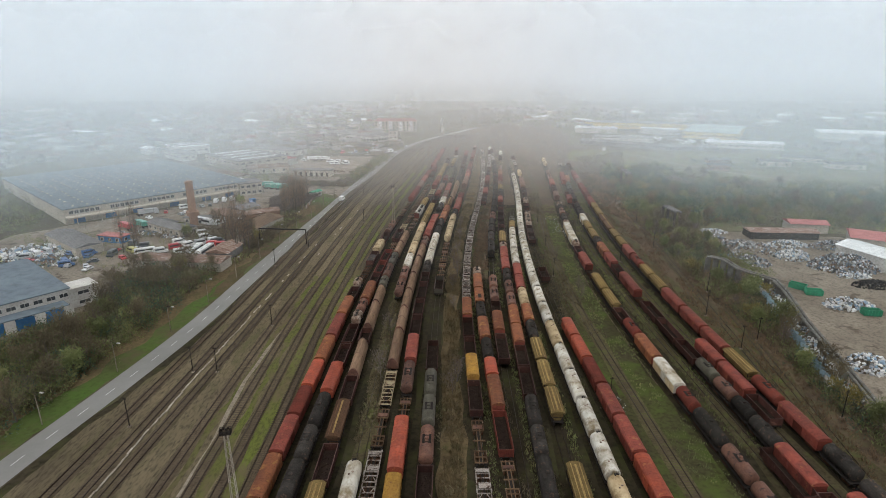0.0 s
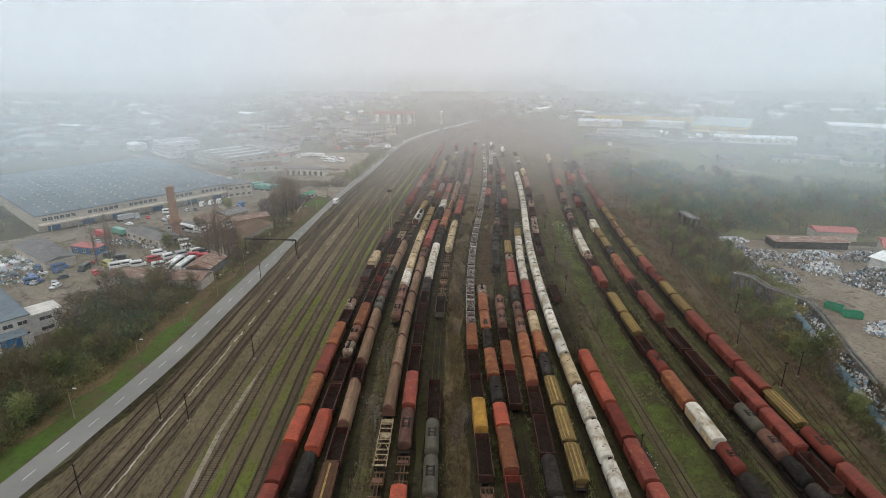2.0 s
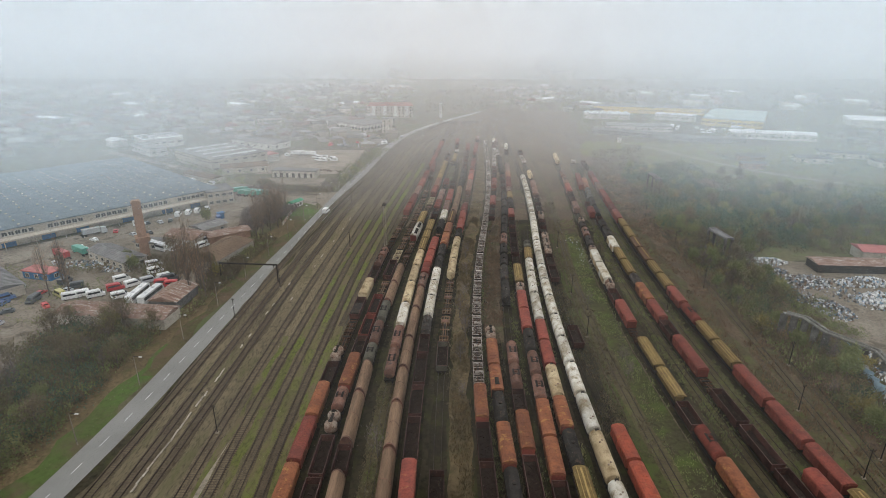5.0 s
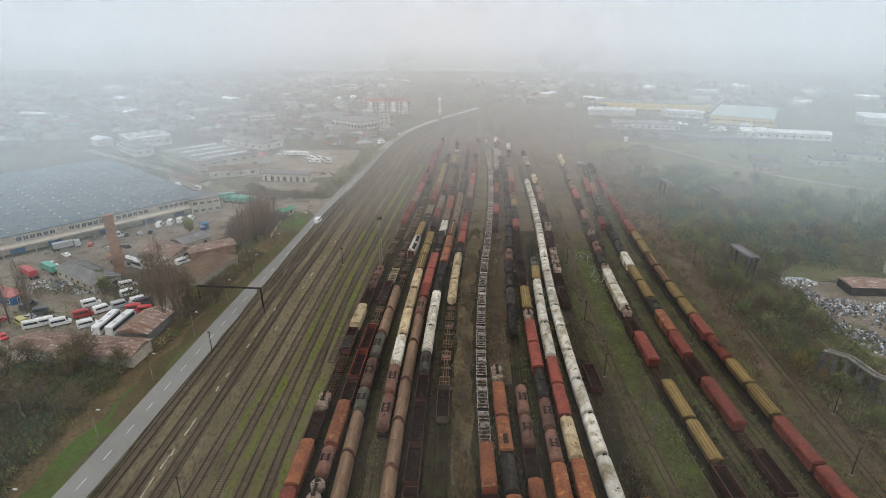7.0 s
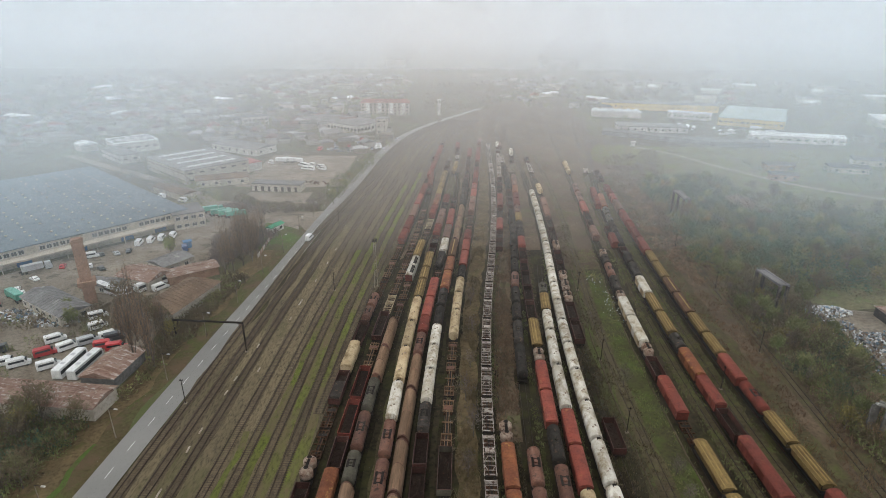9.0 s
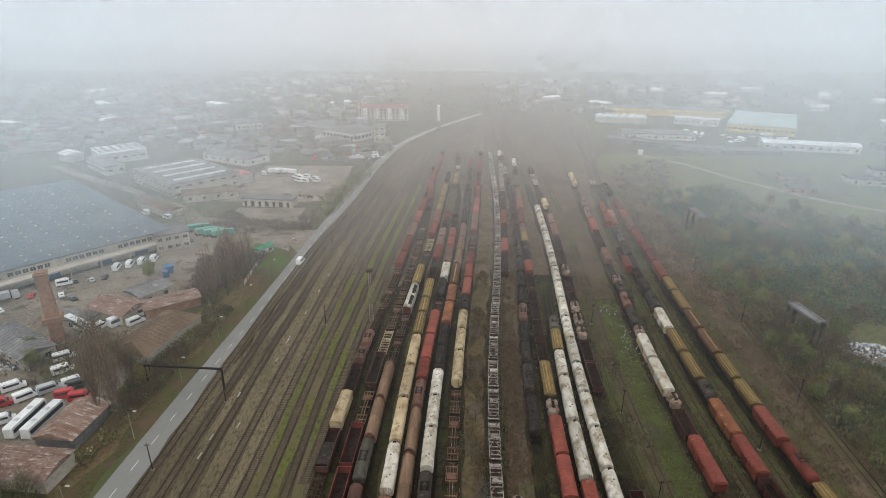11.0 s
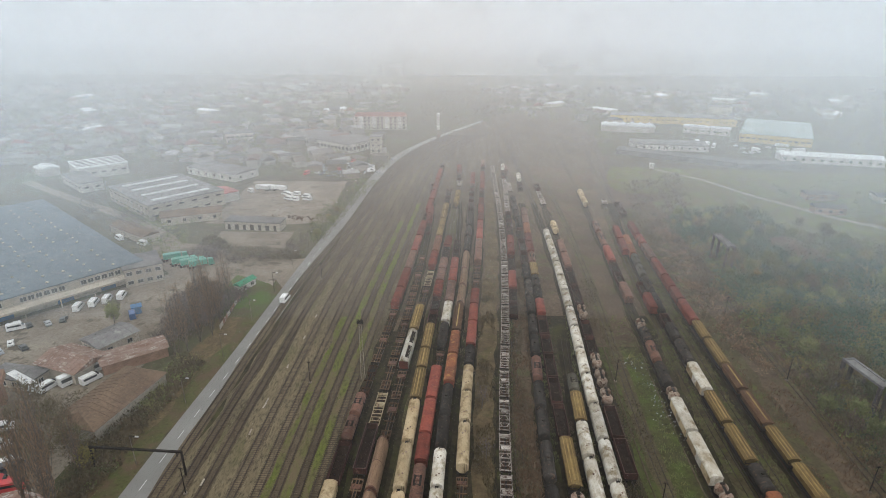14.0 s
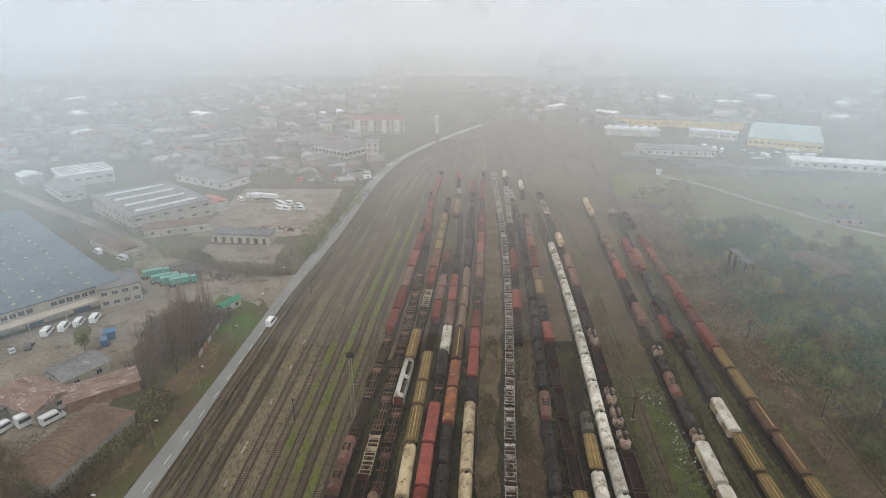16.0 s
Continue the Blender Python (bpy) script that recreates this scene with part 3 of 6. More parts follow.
def hood_wagon(w, c):
    """A wagon under a long rounded steel hood in two halves, with dark red seams."""
    h = LENGTH + 0.3
    running_gear(w, h)
    for e in (-1, 1):
        bm = bmesh.new()
        sweep(bm, arch(1.44, 1.2, 2.75, 14), e * h / 4 - h / 4 + 0.03, e * h / 4 + h / 4 - 0.03)
        part("hood", bm, PAINT["t"], w)
    for y in (-h / 2 + 0.1, 0, h / 2 - 0.1):
        bm = bmesh.new()
        sweep(bm, arch(1.48, 1.2, 2.79, 14), y - (0.16 if y else 0.06), y + (0.16 if y else 0.06))
        part("hoop", bm, PAINT["b"], w, "dark rusty hoop")


def grain_wagon(w, c):
    """A closed hopper with a full rounded roof and a row of hatches."""
    h = LENGTH + 0.25
    running_gear(w, h)
    mat = PAINT["c" if c in "cy" else "w"]
    bm = bmesh.new()
    out = [(-0.5, 1.15), (-1.36, 2.0)] + arch(1.42, 2.9, 1.28, 12) + [(1.36, 2.0), (0.5, 1.15)]
    rings = []
    for y, k in ((-h / 2 + 0.08, 0.90), (-h / 2 + 0.16, 0.96), (-h / 2 + 0.5, 1.0), (h / 2 - 0.5, 1.0), (h / 2 - 0.16, 0.96), (h / 2 - 0.08, 0.90)):
        rings.append([bm.verts.new((x * k, y, 2.4 + (z - 2.4) * k)) for x, z in out])
    for p, q in zip(rings, rings[1:]):
        for i in range(len(out)):
            j = (i + 1) % len(out)
            bm.faces.new((p[i], p[j], q[j], q[i]))
    bm.faces.new(rings[0][::-1])
    bm.faces.new(rings[-1])
    for y in (-h / 4, 0, h / 4):
        sweep(bm, arch(1.45, 2.9, 1.31, 12), y - 0.03, y + 0.03)
    part("body", bm, mat, w)
    for y in (-0.27, 0.21):
        for s in (-0.28, 0.28):
            bm = bmesh.new()
            lathe(bm, ((4.05, 0.2), (4.24, 0.2), (4.28, 0.14)), "z", (s, y * h + s, 0), 8)
            part("hatch", bm, PAINT["s"], w)
    part("end_cap", boxes((0.1, h / 2 - 0.25, 3.9, 0.7, 0.4, 0.36), (-0.2, h / 2 - 0.45, 3.9, 0.2, 0.5, 0.40)), STEEL, w, "dark rusty end cap")
    for e in (-1, 1):
        part("end_platform", boxes((0, e * (h / 2 - 0.25), 1.15, 2.4, 0.5, 0.08), (0.9, e * (h / 2 - 0.04), 1.2, 0.05, 0.05, 2.7), (0.5, e * (h / 2 - 0.04), 1.2, 0.05, 0.05, 2.7)), STEEL, w)


def hopper_wagon(w, c):
    """A hopper with a ridged roof, a pale walkway along it and sloping ends."""
    h = LENGTH
    running_gear(w, h)
    mat = HOPPER[c]
    bm = bmesh.new()
    sweep(bm, [(-0.6, 1.15), (-1.40, 2.3), (-1.40, 3.35), (1.40, 3.35), (1.40, 2.3), (0.6, 1.15)], -h / 2 + 0.9, h / 2 - 0.9)
    for i in range(7):
        for s in (-1, 1):
            box(bm, s * 1.43, -h / 2 + 1.4 + (h - 2.8) * i / 6, 2.3, 0.07, 0.10, 1.05)
    part("body", bm, mat, w)
    bm = bmesh.new()
    sweep(bm, [(-1.46, 3.3), (-0.9, 3.7), (-0.4, 3.82), (0.4, 3.82), (0.9, 3.7), (1.46, 3.3)], -h / 2, h / 2)
    part("roof", bm, mat, w)
    part("roof_walk", boxes((0, 0, 3.84, 0.36, h - 1.6, 0.06)), STRIPE, w, "pale worn roof walkway")
    for s in (-1, 1):
        part("roof_ridge", boxes((s * 0.78, 0, 3.72, 0.14, h - 0.9, 0.10)), STRIPE if c == "y" else mat, w)
        part("eaves_rail", boxes((s * 1.40, 0, 3.30, 0.14, h - 0.2, 0.14)), mat, w)
    for e in (-1, 1):
        part("end_frame", boxes((-1.1, e * (h / 2 - 0.3), 1.15, 0.1, 0.1, 2.15), (1.1, e * (h / 2 - 0.3), 1.15, 0.1, 0.1, 2.15), (0, e * (h / 2 - 0.3), 2.2, 2.2, 0.1, 0.1)), STEEL, w)


def open_wagon(w, c):
    """An open goods wagon: floor, four walls with posts and a top rail, some leftovers on the floor."""
    h = LENGTH
    running_gear(w, h)
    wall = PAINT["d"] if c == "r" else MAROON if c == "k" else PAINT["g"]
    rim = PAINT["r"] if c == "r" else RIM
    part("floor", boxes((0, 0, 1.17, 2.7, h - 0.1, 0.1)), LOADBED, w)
    for s in (-1, 1):
        part("side_wall", boxes((s * 1.37, 0, 1.17, 0.07, h, 1.62), *[(s * 1.43, -h / 2 + h * (i + 0.5) / 9, 1.1, 0.08, 0.14, 1.66) for i in range(9)]), wall, w)
        part("end_wall", boxes((0, s * (h / 2 - 0.04), 1.17, 2.68, 0.07, 1.62), (0.6, s * (h / 2 + 0.03), 1.17, 0.1, 0.1, 1.6), (-0.6, s * (h / 2 + 0.03), 1.17, 0.1, 0.1, 1.6)), wall if c != "r" else PAINT["d"], w)
    part("top_rail", boxes((1.39, 0, 2.79, 0.12, h + 0.1, 0.10), (-1.39, 0, 2.79, 0.12, h + 0.1, 0.10), (0, h / 2, 2.79, 2.7, 0.10, 0.09), (0, -h / 2, 2.79, 2.7, 0.10, 0.09)), rim, w)
    rnd = random.Random(3)
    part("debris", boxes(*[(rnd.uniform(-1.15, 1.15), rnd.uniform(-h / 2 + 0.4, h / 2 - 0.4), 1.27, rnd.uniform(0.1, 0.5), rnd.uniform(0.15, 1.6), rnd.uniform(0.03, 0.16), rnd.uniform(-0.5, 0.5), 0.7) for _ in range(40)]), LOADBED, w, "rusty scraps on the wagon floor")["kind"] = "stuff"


def flat_wagon(w, c):
    """A skeleton container flat: two beams, cross members, corner brackets."""
    h = LENGTH + 0.3
    mat = {"w": CHASSIS_W, "y": CHASSIS_Y, "b": CHASSIS_B, "k": RUSTY}[c]
    running_gear(w, h, wide=0.4)
    if c in "bk":
        part("frame", boxes(*[(s * 0.33, 0, 1.1, 0.16, h, 0.24) for s in (-1, 1)], *[(0, y, 1.12, 2.5, 0.26, 0.2) for y in (-h / 2 + 0.3, -h / 2 + 1.7, -h / 2 + 3.2, 0, h / 2 - 3.2, h / 2 - 1.7, h / 2 - 0.3)],
                            *[(s * 1.15, e * (h / 2 - 1.7), 1.12, 0.16, 3.0, 0.2) for s in (-1, 1) for e in (-1, 1)]), mat, w)
        part("load_plate", boxes((0, h / 2 - 2.4, 1.33, 1.9, 1.1, 0.1)), PAINT["b"] if c == "b" else STEEL, w)
        return
    part("side_beam", boxes(*[(s * 1.22, 0, 1.12, 0.17, h, 0.24) for s in (-1, 1)],
                            *[(s * 1.28, y, 1.3, 0.22, 0.3, 0.28) for s in (-1, 1) for y in (-h / 2 + 0.3, -0.25, 0.25, h / 2 - 0.3)]), mat, w)
    part("centre_sill", boxes((-0.34, 0, 1.08, 0.10, h, 0.2), (0.34, 0, 1.08, 0.10, h, 0.2)), RUSTY, w, "rusty centre sill")
    part("cross_beams", boxes(*[(0, y, 1.14, 2.44, wide, 0.2) for y, wide in ((-5.7, 0.34), (-4.5, 0.14), (-3.2, 0.14), (-2.0, 0.22), (-0.5, 0.16), (0.5, 0.16), (2.1, 0.22), (3.4, 0.14), (4.6, 0.14), (5.7, 0.34))]), mat, w)
    part("deck_plate", boxes((0.1, 1.3, 1.30, 2.0, 1.15, 0.06)), mat, w)
    part("brace", boxes((0.75, -1.25, 1.16, 0.10, 1.7, 0.12, 0.5), (-0.75, -1.25, 1.16, 0.10, 1.7, 0.12, -0.5), (0.75, -3.9, 1.16, 0.10, 1.5, 0.12, -0.5), (-0.75, -3.9, 1.16, 0.10, 1.5, 0.12, 0.5)), mat, w)
    part("end_plate", boxes((0, h / 2 - 0.85, 1.33, 2.4, 0.7, 0.07)), mat, w)


def silo_wagon(w, c):
    """A short powder wagon: upright round vessels with coned tops."""
    h = 7.4
    running_gear(w, h)
    mat = PAINT["s"]
    for y in (-1.75, 1.75):
        bm = bmesh.new()
        lathe(bm, ((1.15, 0.45), (1.9, 1.38), (3.3, 1.42), (3.75, 1.1), (4.0, 0.5), (4.15, 0.45)), "z", (0, y, 0), 14)
        part("vessel", bm, mat, w, smooth=True)
        bm = bmesh.new()
        lathe(bm, ((4.13, 0.5), (4.25, 0.5), (4.3, 0.35)), "z", (0, y, 0), 10)
        part("lid", bm, STEEL, w)
    part("walkway", boxes((0, 0, 3.95, 0.6, 3.0, 0.06), (0.3, 0, 4.4, 0.04, 3.0, 0.04), (-0.3, 0, 4.4, 0.04, 3.0, 0.04)), STEEL, w)


def low_wagon(w, c):
    """A black low-sided works wagon with a cab-like cover."""
    if c == "c":
        covered_wagon(w, c)
        return
    open_wagon(w, "k")
    part("tarpaulin", boxes((0, -2, 2.72, 2.5, 6.5, 0.14), (0, -2, 2.85, 1.2, 6.3, 0.12)), PAINT["k"], w)


def slotted_wagon(w, c):
    """A white carriage-like van with a rounded roof and dark open slots along it."""
    h = LENGTH + 0.4
    running_gear(w, h)
    bm = bmesh.new()
    sweep(bm, [(-1.35, 1.15), (-1.42, 2.6)] + arch(1.40, 2.9, 1.2, 10) + [(1.42, 2.6), (1.35, 1.15)], -h / 2, h / 2)
    part("body", bm, PAINT["w"], w)
    part("end_wall", boxes((0, -h / 2 - 0.06, 1.15, 2.5, 0.12, 2.4)), PAINT["d"], w, "dark red end wall")
    for y in (-2.9, 2.7):
        bm = bmesh.new()
        sweep(bm, [(0.25 + 0.9 * math.sin(a), 2.96 + 1.21 * math.cos(a)) for a in (-0.1, 0.3, 0.6, 0.9)] + [(0.9, 2.9), (0.2, 2.9)], y - 2.2, y + 2.2)
        part("slot", bm, STEEL, w, "dark open slot in the roof")
        part("slats", boxes(*[(0.75, y - 2 + 0.5 * i, 3.5, 0.9, 0.08, 0.52) for i in range(9)]), PAINT["k"], w)


KINDS = {"C": ("covered_wagon", covered_wagon, "covered goods wagon with a rounded roof"), "T": ("tank_wagon", tank_wagon, "round-topped wagon with dark bands"),
         "W": ("grain_wagon", grain_wagon, "hopper wagon with round roof hatches"), "H": ("hopper_wagon", hopper_wagon, "hopper wagon with a pale roof walkway"),
         "G": ("open_wagon", open_wagon, "open goods wagon with scraps inside"), "F": ("flat_wagon", flat_wagon, "skeleton container flat wagon, empty"),
         "S": ("silo_wagon", silo_wagon, "short powder wagon with two upright vessels"), "K": ("works_wagon", low_wagon, "works wagon beside flat wagons"),
         "X": ("slotted_van", slotted_wagon, "rail van with dark roof slots")}
FULL = {"C": 12.9, "T": 12.9, "W": 12.9, "H": 12.9, "G": 12.9, "F": 13.1, "S": 8.5, "K": 12.9, "X": 13.2}
made = {}


def set_wagon(code, k, y0, y1):
    x0, x1 = bend(y0, *TRACKS[k][0:4]), bend(y1, *TRACKS[k][0:4])
    m = pose((x0 + x1) / 2, (y0 + y1) / 2, RAILTOP, 0, 0, math.degrees(math.atan2(x0 - x1, y1 - y0)))
    long = math.hypot(x1 - x0, y1 - y0) / FULL[code[0]]
    if code not in made:
        name, build, words = KINDS[code[0]]
        w = new(name)
        build(w, code[1])
        tagged(w, LABELS[code[1]] + " " + words + " on a siding", "wagon", "wagons in the yard")
        w.matrix_basis = m @ Matrix.Diagonal((1, long, 1, 1))
        made[code] = w
    else:
        copy_thing(made[code], m @ Matrix.Diagonal((1, long / made[code].scale.y, 1, 1)))


for k, row in enumerate(TRACKS):
    words = row[4].split()
    for a, code, b in zip(words[0::2], words[1::2], words[2::2]):
        if code == "--":
            continue
        a, b = float(a), float(b)
        count = max(1, round((b - a) / FULL[code[0]]))
        for i in range(count):
            set_wagon(code, k, a + (b - a) * i / count, a + (b - a) * (i + 1) / count)

# ---------------------------------------------------------------- buildings
PLASTER = material("pale_plaster", (0.42, 0.38, 0.32), (0.34, 0.30, 0.25), 0.9, 0.15, vary=0.12, spots=(0.24, 0.20, 0.16), spot_at=0.64)
WHITEWALL = material("white_wall", (0.50, 0.48, 0.45), (0.38, 0.36, 0.33), 0.85, 0.2, vary=0.1)
BRICK = material("faded_brick", (0.27, 0.165, 0.115), (0.20, 0.12, 0.085), 0.95, 0.5, vary=0.1, spots=(0.13, 0.08, 0.06))
FELT = material("blue_grey_roof_felt", (0.125, 0.150, 0.172), (0.10, 0.122, 0.142), 0.9, 0.05, vary=0.1, spots=(0.14, 0.155, 0.17), spot_at=0.62)
SLATE = material("grey_roof_sheet", (0.175, 0.17, 0.168), (0.115, 0.11, 0.108), 0.9, 0.12, vary=0.25, spots=(0.23, 0.22, 0.21), spot_at=0.63)
TOWNSLATE = material("dark_mottled_roof", (0.085, 0.078, 0.074), (0.060, 0.052, 0.048), 0.9, 0.2, vary=0.2, spots=(0.15, 0.14, 0.13), spot_at=0.6)
RUSTROOF = material("rusted_corrugated_roof", (0.27, 0.19, 0.155), (0.17, 0.10, 0.075), 0.9, 0.35, vary=0.15, spots=(0.36, 0.31, 0.28), spot_at=0.55, stretch=(0.4, 1.4, 1))
BROWNROOF = material("brown_roof_sheet", (0.150, 0.104, 0.072), (0.105, 0.072, 0.052), 0.9, 0.15, vary=0.1, spots=(0.09, 0.06, 0.045), spot_at=0.62)
TILEROOF = material("red_tile_roof", (0.20, 0.085, 0.065), (0.14, 0.066, 0.053), 0.9, 0.3, vary=0.3)
WHITEROOF = material("white_metal_roof", (0.66, 0.68, 0.68), (0.48, 0.50, 0.50), 0.6, 0.08, vary=0.12)
GREENROOF = material("pale_green_roof", (0.32, 0.39, 0.38), (0.25, 0.31, 0.30), 0.7, 0.05, vary=0.05)
YELLOW = material("yellow_cladding", (0.58, 0.42, 0.12), (0.46, 0.34, 0.11), 0.8, 0.1, vary=0.05)
BLUE = material("blue_painted_steel", (0.035, 0.13, 0.27), (0.03, 0.10, 0.21), 0.6, 0.5, vary=0.2)
GREEN = material("green_painted_steel", (0.03, 0.22, 0.12), (0.03, 0.16, 0.09), 0.6, 0.5, vary=0.2)
PINKROOF = material("pinkish_red_roof", (0.40, 0.16, 0.15), (0.32, 0.12, 0.11), 0.8, 0.2, vary=0.1)
GLASS = material("dark_window_glass", (0.045, 0.05, 0.055), (0.03, 0.034, 0.038), 0.15, 0.5, vary=0.3, bump=0)
RUBBER = material("black_rubber", (0.03, 0.03, 0.03), (0.02, 0.02, 0.02), 0.9, 2, vary=0)


def local(x, y, angle):
    return pose(x, y, 0, 0, 0, angle)


def wall_ring(w, d, h, t=0.3):
    return boxes((w / 2, t / 2, 0, w, t, h), (w / 2, d - t / 2, 0, w, t, h), (t / 2, d / 2, 0, t, d - 2 * t, h), (w - t / 2, d / 2, 0, t, d - 2 * t, h))


WINDOW = {}


def window(b, x, y, z, w, h, side="front", tint=None, framed=True):
    """A framed window set on a wall; alike windows share their meshes."""
    key = (round(w, 1), round(h, 1), tint)
    if key not in WINDOW:
        pane = part("window", boxes((0, 0, 0, w, 0.10, h)), tint or GLASS)
        f = boxes((0, -0.02, -0.12, w + 0.24, 0.16, 0.12), (0, -0.02, h, w + 0.24, 0.16, 0.12), (-w / 2 - 0.06, -0.02, 0, 0.12, 0.16, h), (w / 2 + 0.06, -0.02, 0, 0.12, 0.16, h), (0, -0.03, 0, 0.09, 0.12, h))
        frm = part("frame", f, WHITEWALL)
        WINDOW[key] = (pane.data, frm.data)
        bpy.data.objects.remove(pane)
        bpy.data.objects.remove(frm)
    a, f = WINDOW[key]
    o = new("window", a)
    o.parent = b
    turn = {"front": 0, "right": 90, "back": 180, "left": 270}[side]
    o.matrix_basis = pose(x, y, z, 0, 0, turn)
    if framed:
        q = new("frame", f)
        q.parent = o


def flat_roof(w, d, h, mat, b, eaves=0.4):
    return part("roof", boxes((w / 2, d / 2, h, w + 2 * eaves, d + 2 * eaves, 0.35)), mat, b)


def gable_roof(w, d, h, rise, mat, b, eaves=0.5, hip=0.0):
    bm = bmesh.new()
    e = eaves
    lo = [(-e, -e, h), (w + e, -e, h), (w + e, d + e, h), (-e, d + e, h)]
    if w >= d:
        top = [(-e + hip, d / 2, h + rise), (w + e - hip, d / 2, h + rise)]
        faces = ((0, 1, 5, 4), (2, 3, 4, 5), (1, 2, 5), (3, 0, 4), (0, 3, 2, 1))
    else:
        top = [(w / 2, -e + hip, h + rise), (w / 2, d + e - hip, h + rise)]
        faces = ((1, 2, 5, 4), (3, 0, 4, 5), (0, 1, 4), (2, 3, 5), (0, 3, 2, 1))
    v = [bm.verts.new(p) for p in lo + top]
    for f in faces:
        bm.faces.new([v[i] for i in f])
    # standing seams down both slopes
    roof = part("roof", bm, mat, b)
    n = int((w if w >= d else d) / 1.6)
    bm = bmesh.new()
    for i in range(1, n):
        t = i / n
        for s in (0, 1):
            if w >= d:
                if not hip + 0.5 < t * w < w - hip - 0.5:
                    continue
                p, q = Vector((t * w, -e if s else d + e, h)), Vector((t * w, d / 2, h + rise))
                k = Vector((0.06, 0, 0))
            else:
                if not hip + 0.5 < t * d < d - hip - 0.5:
                    continue
                p, q = Vector((-e if s else w + e, t * d, h)), Vector((w / 2, t * d, h + rise))
                k = Vector((0, 0.06, 0))
            u = Vector((0, 0, 0.09))
            vs = [bm.verts.new(x) for x in (p - k, p + k, q + k, q - k, p - k + u, p + k + u, q + k + u, q - k + u)]
            for f in ((4, 5, 6, 7), (0, 1, 5, 4), (1, 2, 6, 5), (2, 3, 7, 6), (3, 0, 4, 7)):
                bm.faces.new([vs[i] for i in f])
    if n > 1 and len(bm.verts):
        part("seams", bm, mat, roof)["kind"] = "stuff"
    else:
        bm.free()
    return roof


def building(name, x, y, angle, w, d, h, roof, wall, roofmat, label, rise=1.6, hip=0.0, cols=0, rows=1, size=(1.4, 1.3), sides="fr", category="building", group=""):
    b = new(name)
    part("wall", wall_ring(w, d, h), wall, b)
    if roof == "flat":
        flat_roof(w, d, h, roofmat, b)
    else:
        gable_roof(w, d, h, rise, roofmat, b, hip=hip)
    for r in range(rows):
        z = (h / rows) * (r + 0.5) - size[1] / 2
        if "f" in sides:
            for i in range(cols):
                window(b, w * (i + 0.5) / cols, -0.02, z, *size, framed=y < 400)
        if "r" in sides:
            k = max(1, int(cols * d / w)) if cols else 0
            for i in range(k):
                window(b, w + 0.02, d * (i + 0.5) / k, z, *size, side="right", framed=y < 400)
    b.matrix_basis = local(x, y, angle)
    tagged(b, label, category, group)
    return b


# the long factory hall
hall = new("factory_hall")
HW, HD, HH = 97.0, 122.0, 7.2
part("wall", wall_ring(HW, HD, HH, 0.5), PLASTER, hall)
roof = flat_roof(HW, HD, HH, FELT, hall, 0.5)
dome = mesh_of(lathe, ((0, 0.5), (0.3, 0.5), (0.45, 0.25)), "z", (0, 0, 0), 8)
dome_ob = part("skylight", dome, PLASTER, roof)
dome_mesh = dome_ob.data
bpy.data.objects.remove(dome_ob)
rnd = random.Random(5)
for i in range(13):
    for j in range(16):
        if rnd.random() < 0.85:
            o = new("skylight", dome_mesh)
            o.parent = roof
            o.location = (5 + i * 6.9 + rnd.uniform(-0.5, 0.5), 4 + j * 7.1 + rnd.uniform(-0.5, 0.5), HH + 0.34)
for i in range(5):
    for k in range(6):
        window(hall, 3 + i * 18.4 + k * 2.3, -0.03, 4.7, 1.7, 1.5)
part("canopy", boxes((HW / 2, -2.2, 3.6, HW, 4.4, 0.3), (HW / 2, -4.3, 3.2, HW, 0.2, 0.5)), PLASTER, hall, "long pale loading canopy")
for i, x in enumerate((6, 20, 33, 52, 70, 84)):
    part("gate", boxes((x, -0.1, 0, 5.0, 0.16, 3.2)), BLUE, hall, "blue loading gate")
for i in range(9):
    part("post", boxes((4 + i * 10.6, -4.1, 0, 0.3, 0.3, 3.3)), PLASTER, hall)
hall.matrix_basis = local(-182, 259.5, 48)
tagged(hall, "long factory hall with blue-grey flat roof and pale walls", "factory hall")
b = building("hall_annex", -119.5, 322.8, 33, 13, 15, 7.0, "flat", PLASTER, SLATE, "two-storey pale annex beside the factory hall", cols=4, rows=2, size=(1.8, 1.3))

# blue-doored warehouse beside the road wood
b = building("warehouse", -146, 124, 50, 47, 42, 7.2, "flat", WHITEWALL, FELT, "white warehouse with grey roof and blue gates", cols=14, rows=2, size=(2.2, 1.1))
part("canopy", boxes((23, -2.6, 3.7, 44, 5.2, 0.25)), FELT, b)
for i in range(6):
    part("gate", boxes((4 + i * 7.4, -5.1, 0, 4.6, 0.16, 3.5)), BLUE, b, "blue steel gate")
    part("post", boxes((7.7 + i * 7.4, -5.05, 0, 2.6, 0.3, 3.7)), WHITEWALL, b)
building("stair_block", -116.5, 160.5, 50, 8, 7, 6.2, "flat", WHITEWALL, WHITEWALL, "small white stair block beside the warehouse", cols=1, rows=2, size=(3.0, 1.0))

